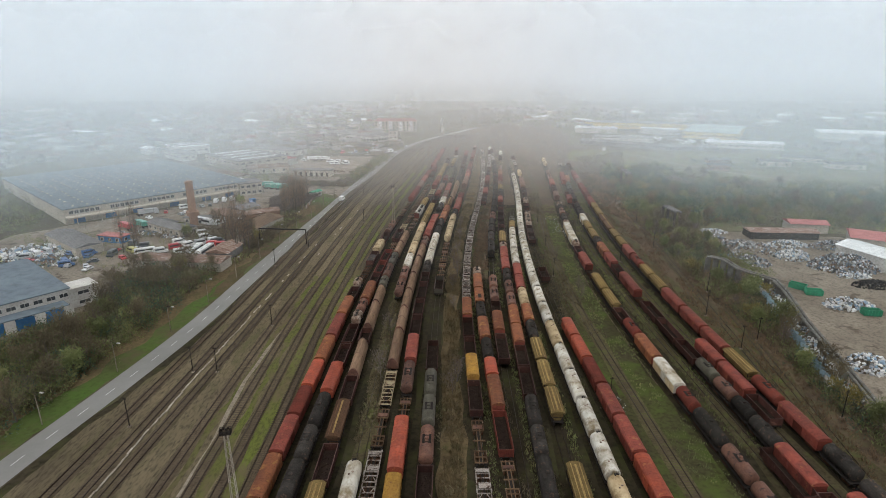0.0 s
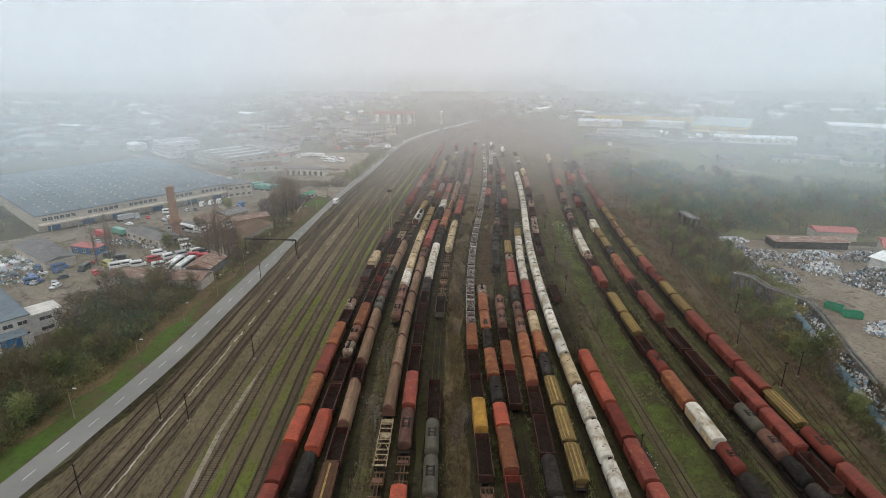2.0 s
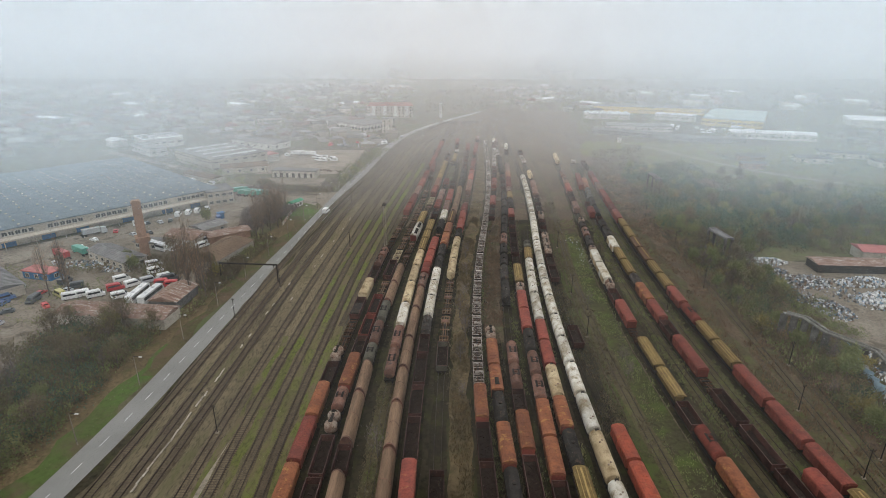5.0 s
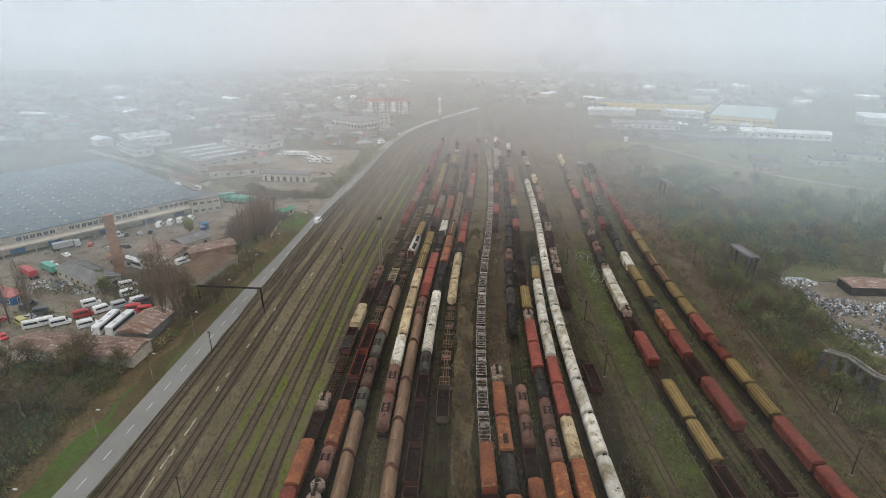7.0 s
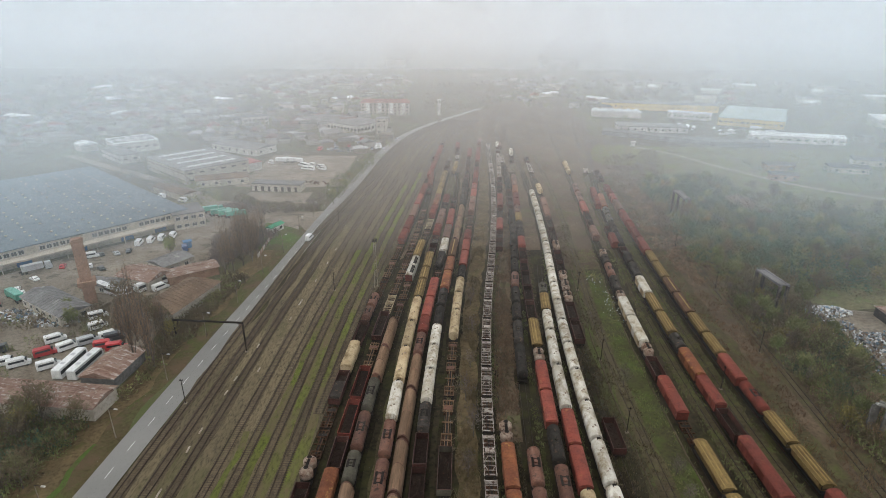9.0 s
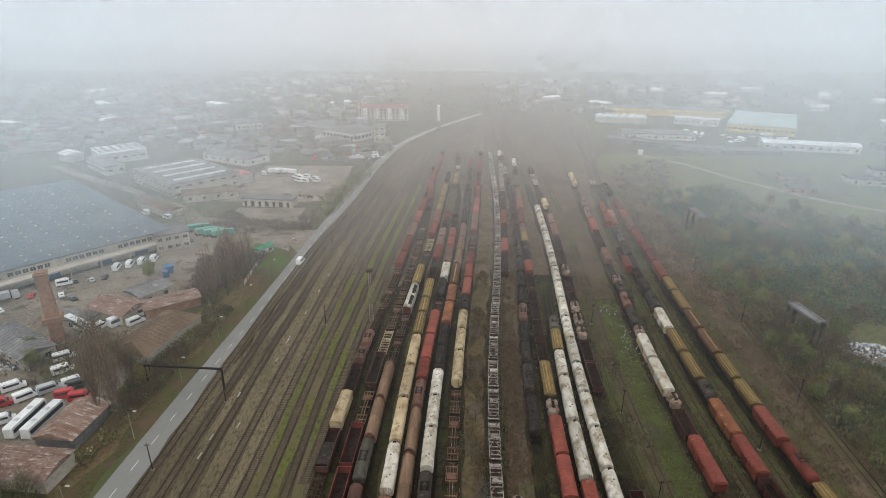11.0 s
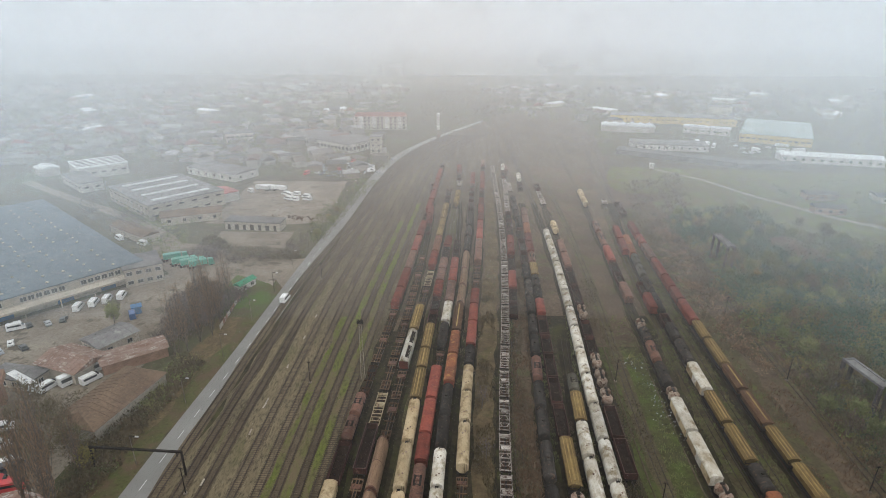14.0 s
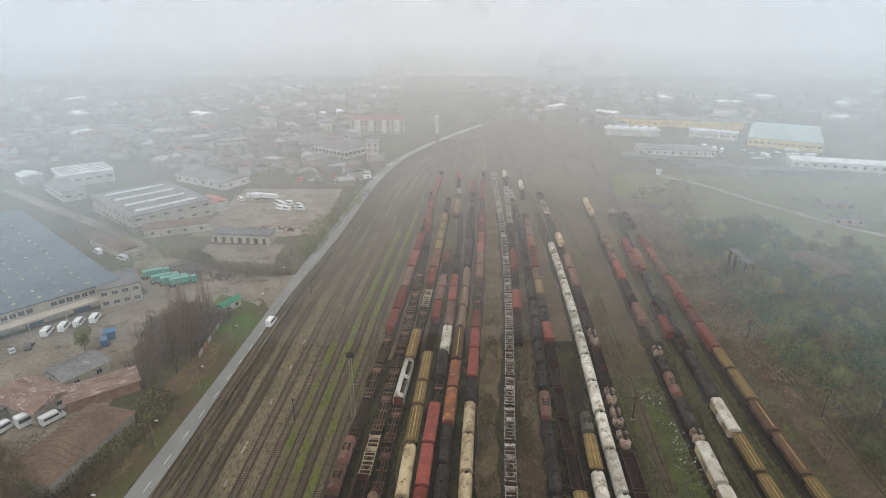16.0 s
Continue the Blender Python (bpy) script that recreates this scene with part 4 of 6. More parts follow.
building("long_shed", -116, 197.5, -6.5, 34, 8.5, 3.6, "gable", PLASTER, RUSTROOF, "long shed with patchy rusted corrugated roof", 1.3, category="shed")
building("bus_shed", -93, 207, -6, 9, 13, 3.2, "gable", SLATE, RUSTROOF, "small grey-fronted shed with rusted roof beside parked buses", 1.6, category="shed")
building("workshop", -138, 251, -33, 25, 9, 3.5, "gable", PLASTER, SLATE, "low workshop with striped grey corrugated roof", 1.4, cols=6, category="workshop")
building("brown_shed", -83.5, 238.5, 75.4, 24, 12.5, 3.8, "gable", PLASTER, BROWNROOF, "shed with brown hipped roof beside the road", 2.2, 3.0, category="shed")
building("brick_shed", -97, 266, 36, 17, 8, 3.2, "gable", BRICK, RUSTROOF, "low brick shed with collapsing rusted roof", 1.0, category="shed")
building("garage", -116, 267, -21, 15, 11, 3.6, "gable", PLASTER, RUSTROOF, "garage with pale rusted corrugated roof", 1.8, category="garage")
building("store_shed", -111, 280, -32, 10, 12, 3.5, "gable", PLASTER, SLATE, "store shed with dark grey roof", 1.2, cols=2, category="shed")
building("low_office", -126, 262, -12, 14, 6, 2.8, "flat", PLASTER, SLATE, "low flat-roofed office beside brick tower", cols=4, category="office")
building("yard_shed", -172, 231, -38, 33, 10, 3.8, "gable", PLASTER, SLATE, "shed with weathered grey roof in a car yard", 1.2, category="shed")
building("container_office", -150, 232, -15, 12, 5, 2.8, "flat", BLUE, PINKROOF, "blue container office with red roof", cols=3, category="office")
b = building("roadside_building", -105.5, 388, -7, 27.5, 8, 4.0, "flat", PLASTER, SLATE, "long low pale building with dark doorways", cols=0, category="building")
for i in range(7):
    # wall is uncut; a dark panel gives the unlit inside of each opening
    part("doorway", boxes((2.2 + 3.8 * i, -0.05, 0.1, 1.8 if i % 2 else 1.3, 0.16, 2.6)), STEEL, b, "dark panel standing for an unlit open doorway")
b = building("grey_hall", -185.6, 435.6, -42.7, 52.8, 40, 8, "flat", PLASTER, SLATE, "large hall with grey roof and skylight strips", cols=9, rows=2, size=(2.6, 0.8), category="hall")
for i in range(4):
    part("skylight_strip", boxes((7 + i * 13, 20, 8.34, 2.2, 30, 0.5)), WHITEROOF, b, "pale skylight strip")
building("red_annex", -131, 441, -42.7, 14, 9, 5.0, "gable", WHITEWALL, PINKROOF, "annex with pinkish red roof beside grey hall", 1.0, category="building")
building("lean_to", -158, 384, -35, 28, 8, 3.4, "gable", PLASTER, BROWNROOF, "low shed with brown roof behind the hall", 1.4, category="shed")
building("gable_store", -138, 392.5, 22, 28, 11, 4.0, "gable", PLASTER, BROWNROOF, "store with brown pitched roof", 2.0, cols=4, category="building")
b = building("white_hall", -247, 500, -48.6, 27, 29, 7.2, "flat", WHITEWALL, WHITEROOF, "white hall with ribbed white roof", cols=5, size=(2.6, 1.0), category="hall")
for i in range(5):
    part("roof_rib", boxes((4.5 + i * 4.5, 14.5, 7.54, 0.5, 28, 0.35)), SLATE, b, "grey roof rib")
building("dark_roof_store", -236, 474, -43, 35, 12, 5.6, "flat", WHITEWALL, SLATE, "white store with dark flat roof", cols=6, size=(2.4, 1.0), category="store")
building("white_store", -268, 496, -41, 14, 11, 5, "gable", WHITEWALL, WHITEROOF, "white store with curved pale roof", 1.4, category="store")
building("white_shop", -168, 497, -30, 44, 20, 4.6, "gable", WHITEWALL, SLATE, "pale shop with low ribbed roof", 1.6, cols=6, category="shop")
b = building("apartment_block", -80.5, 668, 0, 49, 14, 12.5, "gable", PLASTER, TILEROOF, "pale apartment block with red roof", 3.2, 3.0, cols=12, rows=4, size=(1.6, 1.5), category="apartment block")
for i in range(4):
    part("bay", boxes((7 + i * 12, -0.7, 2, 3.2, 1.4, 10.5)), WHITEWALL, b)
building("depot", -128, 604, -37.8, 73, 34, 7, "flat", WHITEWALL, SLATE, "long white depot with dark windows", cols=18, size=(2.4, 2.2), category="depot")
building("water_tower", -2.5, 668, 0, 3.0, 3.0, 15, "flat", WHITEWALL, WHITEWALL, "slim white tower beyond the bend of the road", category="tower")
building("grain_tower", -54, 560, 0, 9, 9, 13, "flat", PLASTER, SLATE, "small beige tower block beside the road", cols=2, rows=3, category="tower")
# the far works on the other side of the yard
building("white_works", 250, 534, -17, 66, 16, 5.2, "gable", WHITEWALL, WHITEROOF, "long works with white metal roof", 1.8, cols=11, size=(2.0, 1.4), category="works")
building("dark_shed", 137, 562, -33.9, 84, 13, 3.6, "gable", SLATE, SLATE, "very long dark shed beyond the field", 1.4, category="shed")
building("dark_shed", 207.5, 514, -6, 44, 12, 3.4, "gable", SLATE, SLATE, "long dark shed with a pale gable", 1.3, category="shed")
building("pale_store", 155, 577, -10, 58, 22, 4.6, "flat", WHITEWALL, SLATE, "low pale store with bluish roof", cols=10, category="store")
for i in range(6):
    a = radians(-14)
    building("bay_store", 154 + 8 * i * math.cos(a), 663 + 8 * i * math.sin(a), -14, 8, 16, 5.5, "gable", WHITEWALL, WHITEROOF, "white store bay with its own pitched roof", 2.0, category="store", group="bays of the white store")
b = building("yellow_hall", 259.5, 613, -31, 54, 95, 7.0, "flat", YELLOW, GREENROOF, "large yellow hall with pale green roof", cols=12, size=(2.5, 1.4), category="hall")
building("cream_store", 228, 655, -30, 40, 13, 6, "flat", WHITEWALL, WHITEROOF, "cream store with pale roof", cols=8, category="store")
building("long_works", 180, 720, -15, 120, 24, 7, "flat", YELLOW, SLATE, "far long works with yellow walls", cols=20, category="works")
building("side_works", 400, 600, -25, 70, 40, 7, "flat", WHITEWALL, WHITEROOF, "far works with white roof", cols=8, category="works")
building("ruined_shed", 148, 342, 4, 13, 24, 2.6, "gable", BRICK, BROWNROOF, "ruined brick shed with reddish roof in scrub", 1.6, category="shed")
for x, y, w, d, an in ((208, 436, 17, 8, -8), (245, 430, 22, 12, -15), (275, 452, 30, 14, -25), (197, 411, 15, 7, -12), (290, 415, 24, 12, -10)):
    building("outbuilding", x, y, an, w, d, 3.6, "gable", PLASTER if w > 20 else BRICK, TOWNSLATE, "low outbuilding with weathered roof", 1.4, cols=3, category="outbuilding", group="outbuildings beyond the field")
# the scrap yard's own sheds
# solid walls painted black stand for the shade under the shed's open sides
building("scrap_shed", 136, 236, -4, 29, 8, 3.2, "gable", PAINT["k"], RUSTROOF, "scrap shed, black walls for shaded open sides, rusted roof", 0.8, category="shed")
building("red_store", 170, 222, -30, 34, 16, 5, "gable", PLASTER, PINKROOF, "store with pinkish red roof in scrap yard", 1.6, category="store")
building("red_hut", 160, 247, -10, 16, 9, 4, "gable", PLASTER, PINKROOF, "hut with pinkish roof behind scrap shed", 1.2, category="hut")
building("white_shed", 163, 192, 20, 13, 20, 5.5, "gable", WHITEWALL, WHITEROOF, "white metal shed beside a scrap heap", 1.6, category="shed")

building("kiosk", -75.5, 318.5, 66, 8, 3.0, 2.7, "gable", WHITEWALL, GREEN, "kiosk with bright green roof beside the junction", 1.0, cols=2, category="kiosk")
building("blue_cabin", -106.5, 301.5, 30, 2.6, 2.4, 2.5, "flat", BLUE, BLUE, "small bright blue cabin in the yard", category="cabin")
garden_wall = new("garden_wall")
for i in range(9):
    part("panel", boxes((-73.8 - 0.1 * i, 293 + 2.6 * i, 0, 0.18, 2.5, 1.5)), BRICK if i % 3 else PLASTER, garden_wall)
    part("post", boxes((-73.8 - 0.1 * i, 294.3 + 2.6 * i, 0, 0.3, 0.24, 1.75)), PLASTER, garden_wall)
tagged(garden_wall, "low wall of brick panels along the poplars", "wall")

# brick tower with a collar
tower = new("brick_tower")
part("shaft", boxes((0, 0, 0, 3.4, 3.4, 21.5, 0, 0.9)), BRICK, tower)
part("collar", boxes((0, 0, 6.6, 5.2, 5.2, 1.6), (0, 0, 6.2, 4.4, 4.4, 0.4)), BRICK, tower)
part("cap", boxes((0, 0, 21.5, 3.5, 3.5, 0.5), (0, 0, 22.0, 2.6, 2.6, 0.5)), BRICK, tower)
tower.matrix_basis = local(-117.5, 254, 30)
tagged(tower, "square red brick tower with a wide collar", "tower")

# ---------------------------------------------------------------- yards
def sheet(name, corners, z, mat, label, rough=2.0):
    """A patch of ground inside corners, its outline frayed."""
    pts = []
    for (x0, y0), (x1, y1) in zip(corners, corners[1:] + corners[:1]):
        n = max(1, int(math.hypot(x1 - x0, y1 - y0) / 7))
        for i in range(n):
            x, y = x0 + (x1 - x0) * i / n, y0 + (y1 - y0) * i / n
            pts.append((x + rough * noise.noise((x * 0.12, y * 0.12, 3)), y + rough * noise.noise((x * 0.12, y * 0.12, 9)), z))
    return tagged(quads(name, pts, [tuple(range(len(pts)))], mat), label, "ground", kind="structure")


sheet("ground_yard_west", [(-96, 112), (-96, -40), (-170, -40), (-180, 130), (-195, 240), (-110, 335), (-135, 372), (-70, 360), (-62, 347), (-60, 325), (-90, 318), (-92, 290), (-84, 250), (-88, 205), (-112, 172)], 0.035, CONCRETE, "pale dusty yard of earth and concrete")
sheet("ground_junction", [(-58, 318), (-66, 330), (-92, 346), (-112, 352), (-110, 362), (-86, 354), (-64, 350), (-54, 352)], 0.055, CONCRETE, "side road joining the road", 1.0)
sheet("ground_corner", [(-64, 300), (-61, 318), (-67, 326), (-82, 334), (-84, 318), (-76, 300)], 0.05, VERGE, "green grass corner beside the junction", 1.0)
sheet("ground_street", [(-262, 474), (-224, 446), (-160, 401), (-130, 374), (-118, 356), (-112, 360), (-126, 379), (-156, 406), (-221, 451), (-259, 479)], 0.06, CONCRETE, "pale back street behind the factory hall", 0.5)
sheet("ground_court", [(-108, 362), (-70, 356), (-72, 384), (-106, 385)], 0.045, CONCRETE, "pale dirt court before a low building")
sheet("ground_parking", [(-118, 396), (-58, 396), (-60, 478), (-118, 478)], 0.04, CONCRETE, "pale parking ground for vans")
sheet("ground_scrap", [(112, 178), (96, 118), (84, -40), (250, -40), (250, 200), (176, 238), (120, 250), (118, 215)], 0.06, CONCRETE, "pale dirt ground of the scrap yard")
sheet("ground_meadow", [(108, 420), (160, 360), (260, 330), (420, 380), (420, 480), (250, 500), (120, 520), (104, 480)], 0.03, GRASS, "wide green meadow beyond the scrub", 4)
sheet("ground_lane", [(144, 513), (167, 481), (179, 447), (201, 404), (216, 386), (262, 348), (264, 351), (219, 389), (204, 407), (182.5, 449), (170, 483), (147, 515)], 0.06, CONCRETE, "pale track across the meadow", 0.5)
building("signal_hut", 145.5, 513, -20, 3.2, 3, 3, "flat", WHITEWALL, WHITEWALL, "small white hut at the end of a lane", category="hut")

# ---------------------------------------------------------------- street furniture
lamp = new("street_lamp")
part("pole", mesh_of(lathe, ((0, 0.13), (4, 0.10), (8.0, 0.07)), "z", (0, 0, 0), 8), CONCRETE, lamp)
part("arm", boxes((0.8, 0, 7.95, 1.7, 0.08, 0.08)), STEEL, lamp)
part("lamp_head", boxes((1.75, 0, 7.9, 0.9, 0.35, 0.2, 0, 0.7)), WHITEWALL, lamp, "white lamp head")
lamp.matrix_basis = pose(road_mid(79) - 5.4, 79, 0.05)
tagged(lamp, "pale street lamp with white head beside the road", "street lamp", "street lamps along the road")
for i in range(1, 18):
    y = 79 + 21.8 * i
    copy_thing(lamp, pose(road_mid(y) - 5.4, y, 0.05, 0, 0, -8))

pole = new("signal_pole")
part("post", mesh_of(lathe, ((0, 0.12), (7.2, 0.08)), "z", (0, 0, 0), 8), STEEL, pole)
part("crossarm", boxes((0, 0, 6.7, 0.9, 0.1, 0.12), (0.35, 0, 6.82, 0.09, 0.09, 0.18), (-0.35, 0, 6.82, 0.09, 0.09, 0.18)), STEEL, pole)
part("base", boxes((0, 0, 0, 0.7, 0.7, 0.35)), CONCRETE, pole)
tagged(pole, "dark post with a short crossarm beside the tracks", "pole", "posts along the tracks")
SPOTS = ((-50, 148), (37.3, 108), (80, 134), (80, 155), (87, 139), (86, 103), (-38.5, 262), (42, 218), (40, 189), (89, 174), (69, 205), (88, 222), (-62, 122), (-56, 122), (-56.5, 223), (-64, 200), (-66, 100), (-48, 330), (46, 262), (94, 262), (95, 300))
for i, (x, y) in enumerate(SPOTS):
    if i == 0:
        pole.matrix_basis = pose(x, y, 0.05)
    else:
        copy_thing(pole, pose(x, y, 0.05, 0, 0, 23 * i % 40 - 20))


def light_mast(x, y, h):
    mast = new("light_mast")
    bm = bmesh.new()
    for a, b in ((-1, -1), (1, -1), (1, 1), (-1, 1)):
        v = [bm.verts.new((a * 0.55 + dx, b * 0.55 + dy, 0)) for dx, dy in ((-0.07, -0.07), (0.07, -0.07), (0.07, 0.07), (-0.07, 0.07))]
        u = [bm.verts.new((a * 0.28 + dx, b * 0.28 + dy, h)) for dx, dy in ((-0.05, -0.05), (0.05, -0.05), (0.05, 0.05), (-0.05, 0.05))]
        for i in range(4):
            bm.faces.new((v[i], v[(i + 1) % 4], u[(i + 1) % 4], u[i]))
    n = 14
    for i in range(n):
        z, s = h * i / n, 0.55 - 0.27 * i / n
        for k in range(4):
            p = ((-s, -s), (s, -s), (s, s), (-s, s))[k]
            q = ((s, -s), (s, s), (-s, s), (-s, -s))[k]
            a, b = Vector((*p, z)), Vector((*q, z + h / n))
            o = Vector((0, 0, 0.06))
            w = (b - a).cross(o).normalized() * 0.04
            vs = [bm.verts.new(t) for t in (a - w, a + w, b + w, b - w)]
            bm.faces.new(vs)
    part("lattice", bm, TROUGH, mast)
    head = part("platform", boxes((0, 0, h, 1.7, 1.0, 0.10), (0, 0.5, h + 0.9, 1.7, 0.05, 0.05), (0, -0.5, h + 0.9, 1.7, 0.05, 0.05), (0.85, 0, h, 0.05, 1.0, 0.95), (-0.85, 0, h, 0.05, 1.0, 0.95)), STEEL, mast)
    for i in range(5):
        part("floodlight", boxes((-0.7 + 0.35 * i, -0.55, h + 0.25 * (i % 2) + 0.2, 0.3, 0.3, 0.34)), STEEL, head)
        part("floodlight", boxes((-0.7 + 0.35 * i, 0.55, h + 0.25 * (i % 2) + 0.2, 0.3, 0.3, 0.34)), STEEL, head)
    mast.matrix_basis = pose(x, y, 0.05, 0, 0, 10)
    tagged(mast, "tall lattice light mast with a ring of floodlights", "light mast", "light masts of the yard")


light_mast(-24.3, 264.8, 17.2)
light_mast(-34.6, 75.2, 16.6)

gantry = new("height_gauge")
part("post", boxes((0, 0, 0, 0.35, 0.35, 6.6)), STEEL, gantry)
part("post", boxes((20.5, 0, 0, 0.35, 0.35, 6.6)), STEEL, gantry)
part("beam", boxes((10.25, 0, 6.3, 20.9, 0.4, 0.45)), STEEL, gantry)
part("brace", boxes((19.4, 0, 5.2, 0.15, 0.2, 1.4, 0.0), (1.1, 0, 5.2, 0.15, 0.2, 1.4)), STEEL, gantry)
gantry.matrix_basis = local(-79, 230, -5)
tagged(gantry, "dark steel height gauge gantry across the road", "gantry")


def pipe_bridge(x, y, angle, w, h):
    p = new("pipe_portal")
    for s in (0, w):
        part("post", boxes((s, 0, 0, 0.8, 0.8, h), (s, 2.6, 0, 0.8, 0.8, h)), TOWNSLATE, p)
    part("deck", boxes((w / 2, 0, h, w + 1, 0.6, 0.6), (w / 2, 2.6, h, w + 1, 0.6, 0.6), (w / 2, 1.3, h + 0.2, w, 2.2, 0.16), (0, 1.3, h + 0.3, 0.5, 3, 0.4), (w, 1.3, h + 0.3, 0.5, 3, 0.4)), SLATE, p)
    p.matrix_basis = local(x, y, angle)
    tagged(p, "old grey concrete portal with a flat top beside the scrub", "portal", "portals beside the tracks")


pipe_bridge(113.2, 350.5, -94, 14, 10.5)
pipe_bridge(104.6, 257.5, -86, 12, 9.5)


def tube(bm, path, r, sides=8):
    rings = []
    for i, p in enumerate(path):
        a, b = Vector(path[max(0, i - 1)]), Vector(path[min(len(path) - 1, i + 1)])
        d = (b - a).normalized()
        u = d.cross(Vector((0, 0, 1))).normalized()
        v = u.cross(d)
        rings.append([bm.verts.new(Vector(p) + u * r * math.cos(2 * math.pi * k / sides) + v * r * math.sin(2 * math.pi * k / sides)) for k in range(sides)])
    for a, b in zip(rings, rings[1:]):
        for k in range(sides):
            bm.faces.new((a[k], a[(k + 1) % sides], b[(k + 1) % sides], b[k]))


LAGGING = material("patched_pipe_lagging", (0.15, 0.145, 0.13), (0.085, 0.08, 0.072), 0.85, 0.4, vary=0.15, spots=(0.26, 0.26, 0.25), spot_at=0.62)
line_pts = [(95.0, 189.5, 7.6), (98.9, 186.0, 7.6), (101.5, 180.5, 6.2), (107.0, 177.0, 5.0), (110.4, 173.6, 4.5), (109.4, 166.0, 4.0), (106.0, 154.0, 3.6), (103.2, 145.0, 3.4), (100.2, 133.0, 3.4), (96.6, 119.0, 3.4), (91.5, 100.0, 3.4), (85.0, 76.0, 3.4)]
pipeline = new("heating_pipeline")
for off in (0, 1.3):
    part("pipe", mesh_of(tube, [(x + off, y + off * 0.4, z) for x, y, z in line_pts], 0.42), LAGGING, pipeline, "grey lagged pipe")
for (x0, y0, z0), (x1, y1, z1) in zip(line_pts, line_pts[1:]):
    for t in (0.0, 0.5):
        z = z0 + (z1 - z0) * t
        part("stand", boxes((x0 + (x1 - x0) * t + 0.6, y0 + (y1 - y0) * t + 0.2, 0, 2.0, 0.35, z - 0.4)), LAGGING, pipeline)
tagged(pipeline, "twin lagged heating pipes on concrete stands", "pipeline")

# ---------------------------------------------------------------- vehicles
CARPAINT = {k: material(k + "_car_paint", c, tuple(v * 0.85 for v in c), 0.35, 0.6, vary=0.12, bump=0) for k, c in
            (("white", (0.68, 0.68, 0.67)), ("red", (0.42, 0.03, 0.035)), ("silver", (0.36, 0.37, 0.38)), ("blue", (0.04, 0.10, 0.24)), ("dark", (0.05, 0.055, 0.06)), ("green", (0.06, 0.27, 0.20)), ("yellow", (0.45, 0.40, 0.12)))}


def wheels_of(v, w, ys, r):
    for y in ys:
        for s in (-1, 1):
            bm = bmesh.new()
            lathe(bm, ((-0.12, r * 0.96), (-0.1, r), (0.1, r), (0.12, r * 0.96)), "x", (s * (w / 2 - 0.14), y, r), 10)
            part("wheel", bm, RUBBER, v)


def shaped(v, outline, w, mat, name="body"):
    """A body from a side outline in y, z, drawn across the width, its upper part drawn in."""
    bm = bmesh.new()
    top = max(z for _, z in outline)
    sides = []
    for s in (-1, 1):
        sides.append([bm.verts.new((s * w / 2 * (1 - 0.13 * max(0, (z - top * 0.55) / (top * 0.45))), y, z)) for y, z in outline])
    n = len(outline)
    for i in range(n):
        j = (i + 1) % n
        bm.faces.new((sides[0][i], sides[0][j], sides[1][j], sides[1][i]))
    bm.faces.new(sides[0])
    bm.faces.new(sides[1][::-1])
    return part(name, bm, mat, v)


def van(v, c):
    shaped(v, [(-2.7, 0.4), (2.7, 0.4), (2.75, 1.0), (2.0, 1.3), (1.35, 2.15), (1.0, 2.45), (-2.6, 2.45), (-2.7, 2.3)], 2.0, CARPAINT[c])
    part("windscreen", boxes((0, 1.72, 1.42, 1.6, 0.55, 0.62, 0, 0.85)), GLASS, v)
    for s in (-1, 1):
        part("side_window", boxes((s * 0.95, -0.45, 1.42, 0.10, 3.5, 0.58)), GLASS, v)
    wheels_of(v, 2.0, (-1.7, 1.8), 0.36)


def car(v, c):
    shaped(v, [(-2.1, 0.35), (2.1, 0.35), (2.15, 0.75), (1.1, 0.95), (0.5, 1.42), (-1.2, 1.45), (-1.9, 1.0), (-2.15, 0.9)], 1.75, CARPAINT[c])
    part("windscreen", boxes((0, 0.72, 0.98, 1.35, 0.5, 0.34, 0, 0.8)), GLASS, v)
    part("rear_window", boxes((0, -1.45, 1.0, 1.3, 0.5, 0.34, 0, 0.8)), GLASS, v)
    for s in (-1, 1):
        part("side_window", boxes((s * 0.80, -0.35, 1.0, 0.06, 1.5, 0.34)), GLASS, v)
    wheels_of(v, 1.75, (-1.3, 1.3), 0.31)


def bus(v, c):
    shaped(v, [(-5.8, 0.4), (5.7, 0.4), (5.85, 1.2), (5.6, 3.0), (5.3, 3.15), (-5.6, 3.15), (-5.8, 2.9)], 2.5, CARPAINT[c])
    for s in (-1, 1):
        part("window_band", boxes((s * 1.19, -0.2, 1.6, 0.10, 10.6, 0.95)), GLASS, v)
    part("windscreen", boxes((0, 5.68, 1.4, 2.1, 0.2, 1.4)), GLASS, v)
    for y in (-2.5, 1.8):
        part("roof_hatch", boxes((0, y, 3.14, 0.9, 0.9, 0.12)), CARPAINT["silver"], v)
    wheels_of(v, 2.5, (-3.6, 3.3), 0.48)


def lorry(v, c):
    part("trailer", boxes((0, -1.2, 1.1, 2.4, 6.8, 2.1)), CARPAINT[c], v)
    shaped(v, [(2.6, 0.5), (4.8, 0.5), (4.9, 1.5), (4.6, 2.9), (2.7, 3.0)], 2.4, CARPAINT[c], "cab")
    part("windscreen", boxes((0, 4.72, 1.75, 2.0, 0.2, 0.85)), GLASS, v)
    part("chassis", boxes((0, -0.5, 0.75, 0.9, 10, 0.35)), STEEL, v)
    wheels_of(v, 2.4, (-4.6, -3.4, 3.7), 0.5)


VEHICLES = {"van": (van, "delivery van"), "car": (car, "car"), "bus": (bus, "coach with a dark window band"), "lorry": (lorry, "lorry with a box body")}
parked = {}


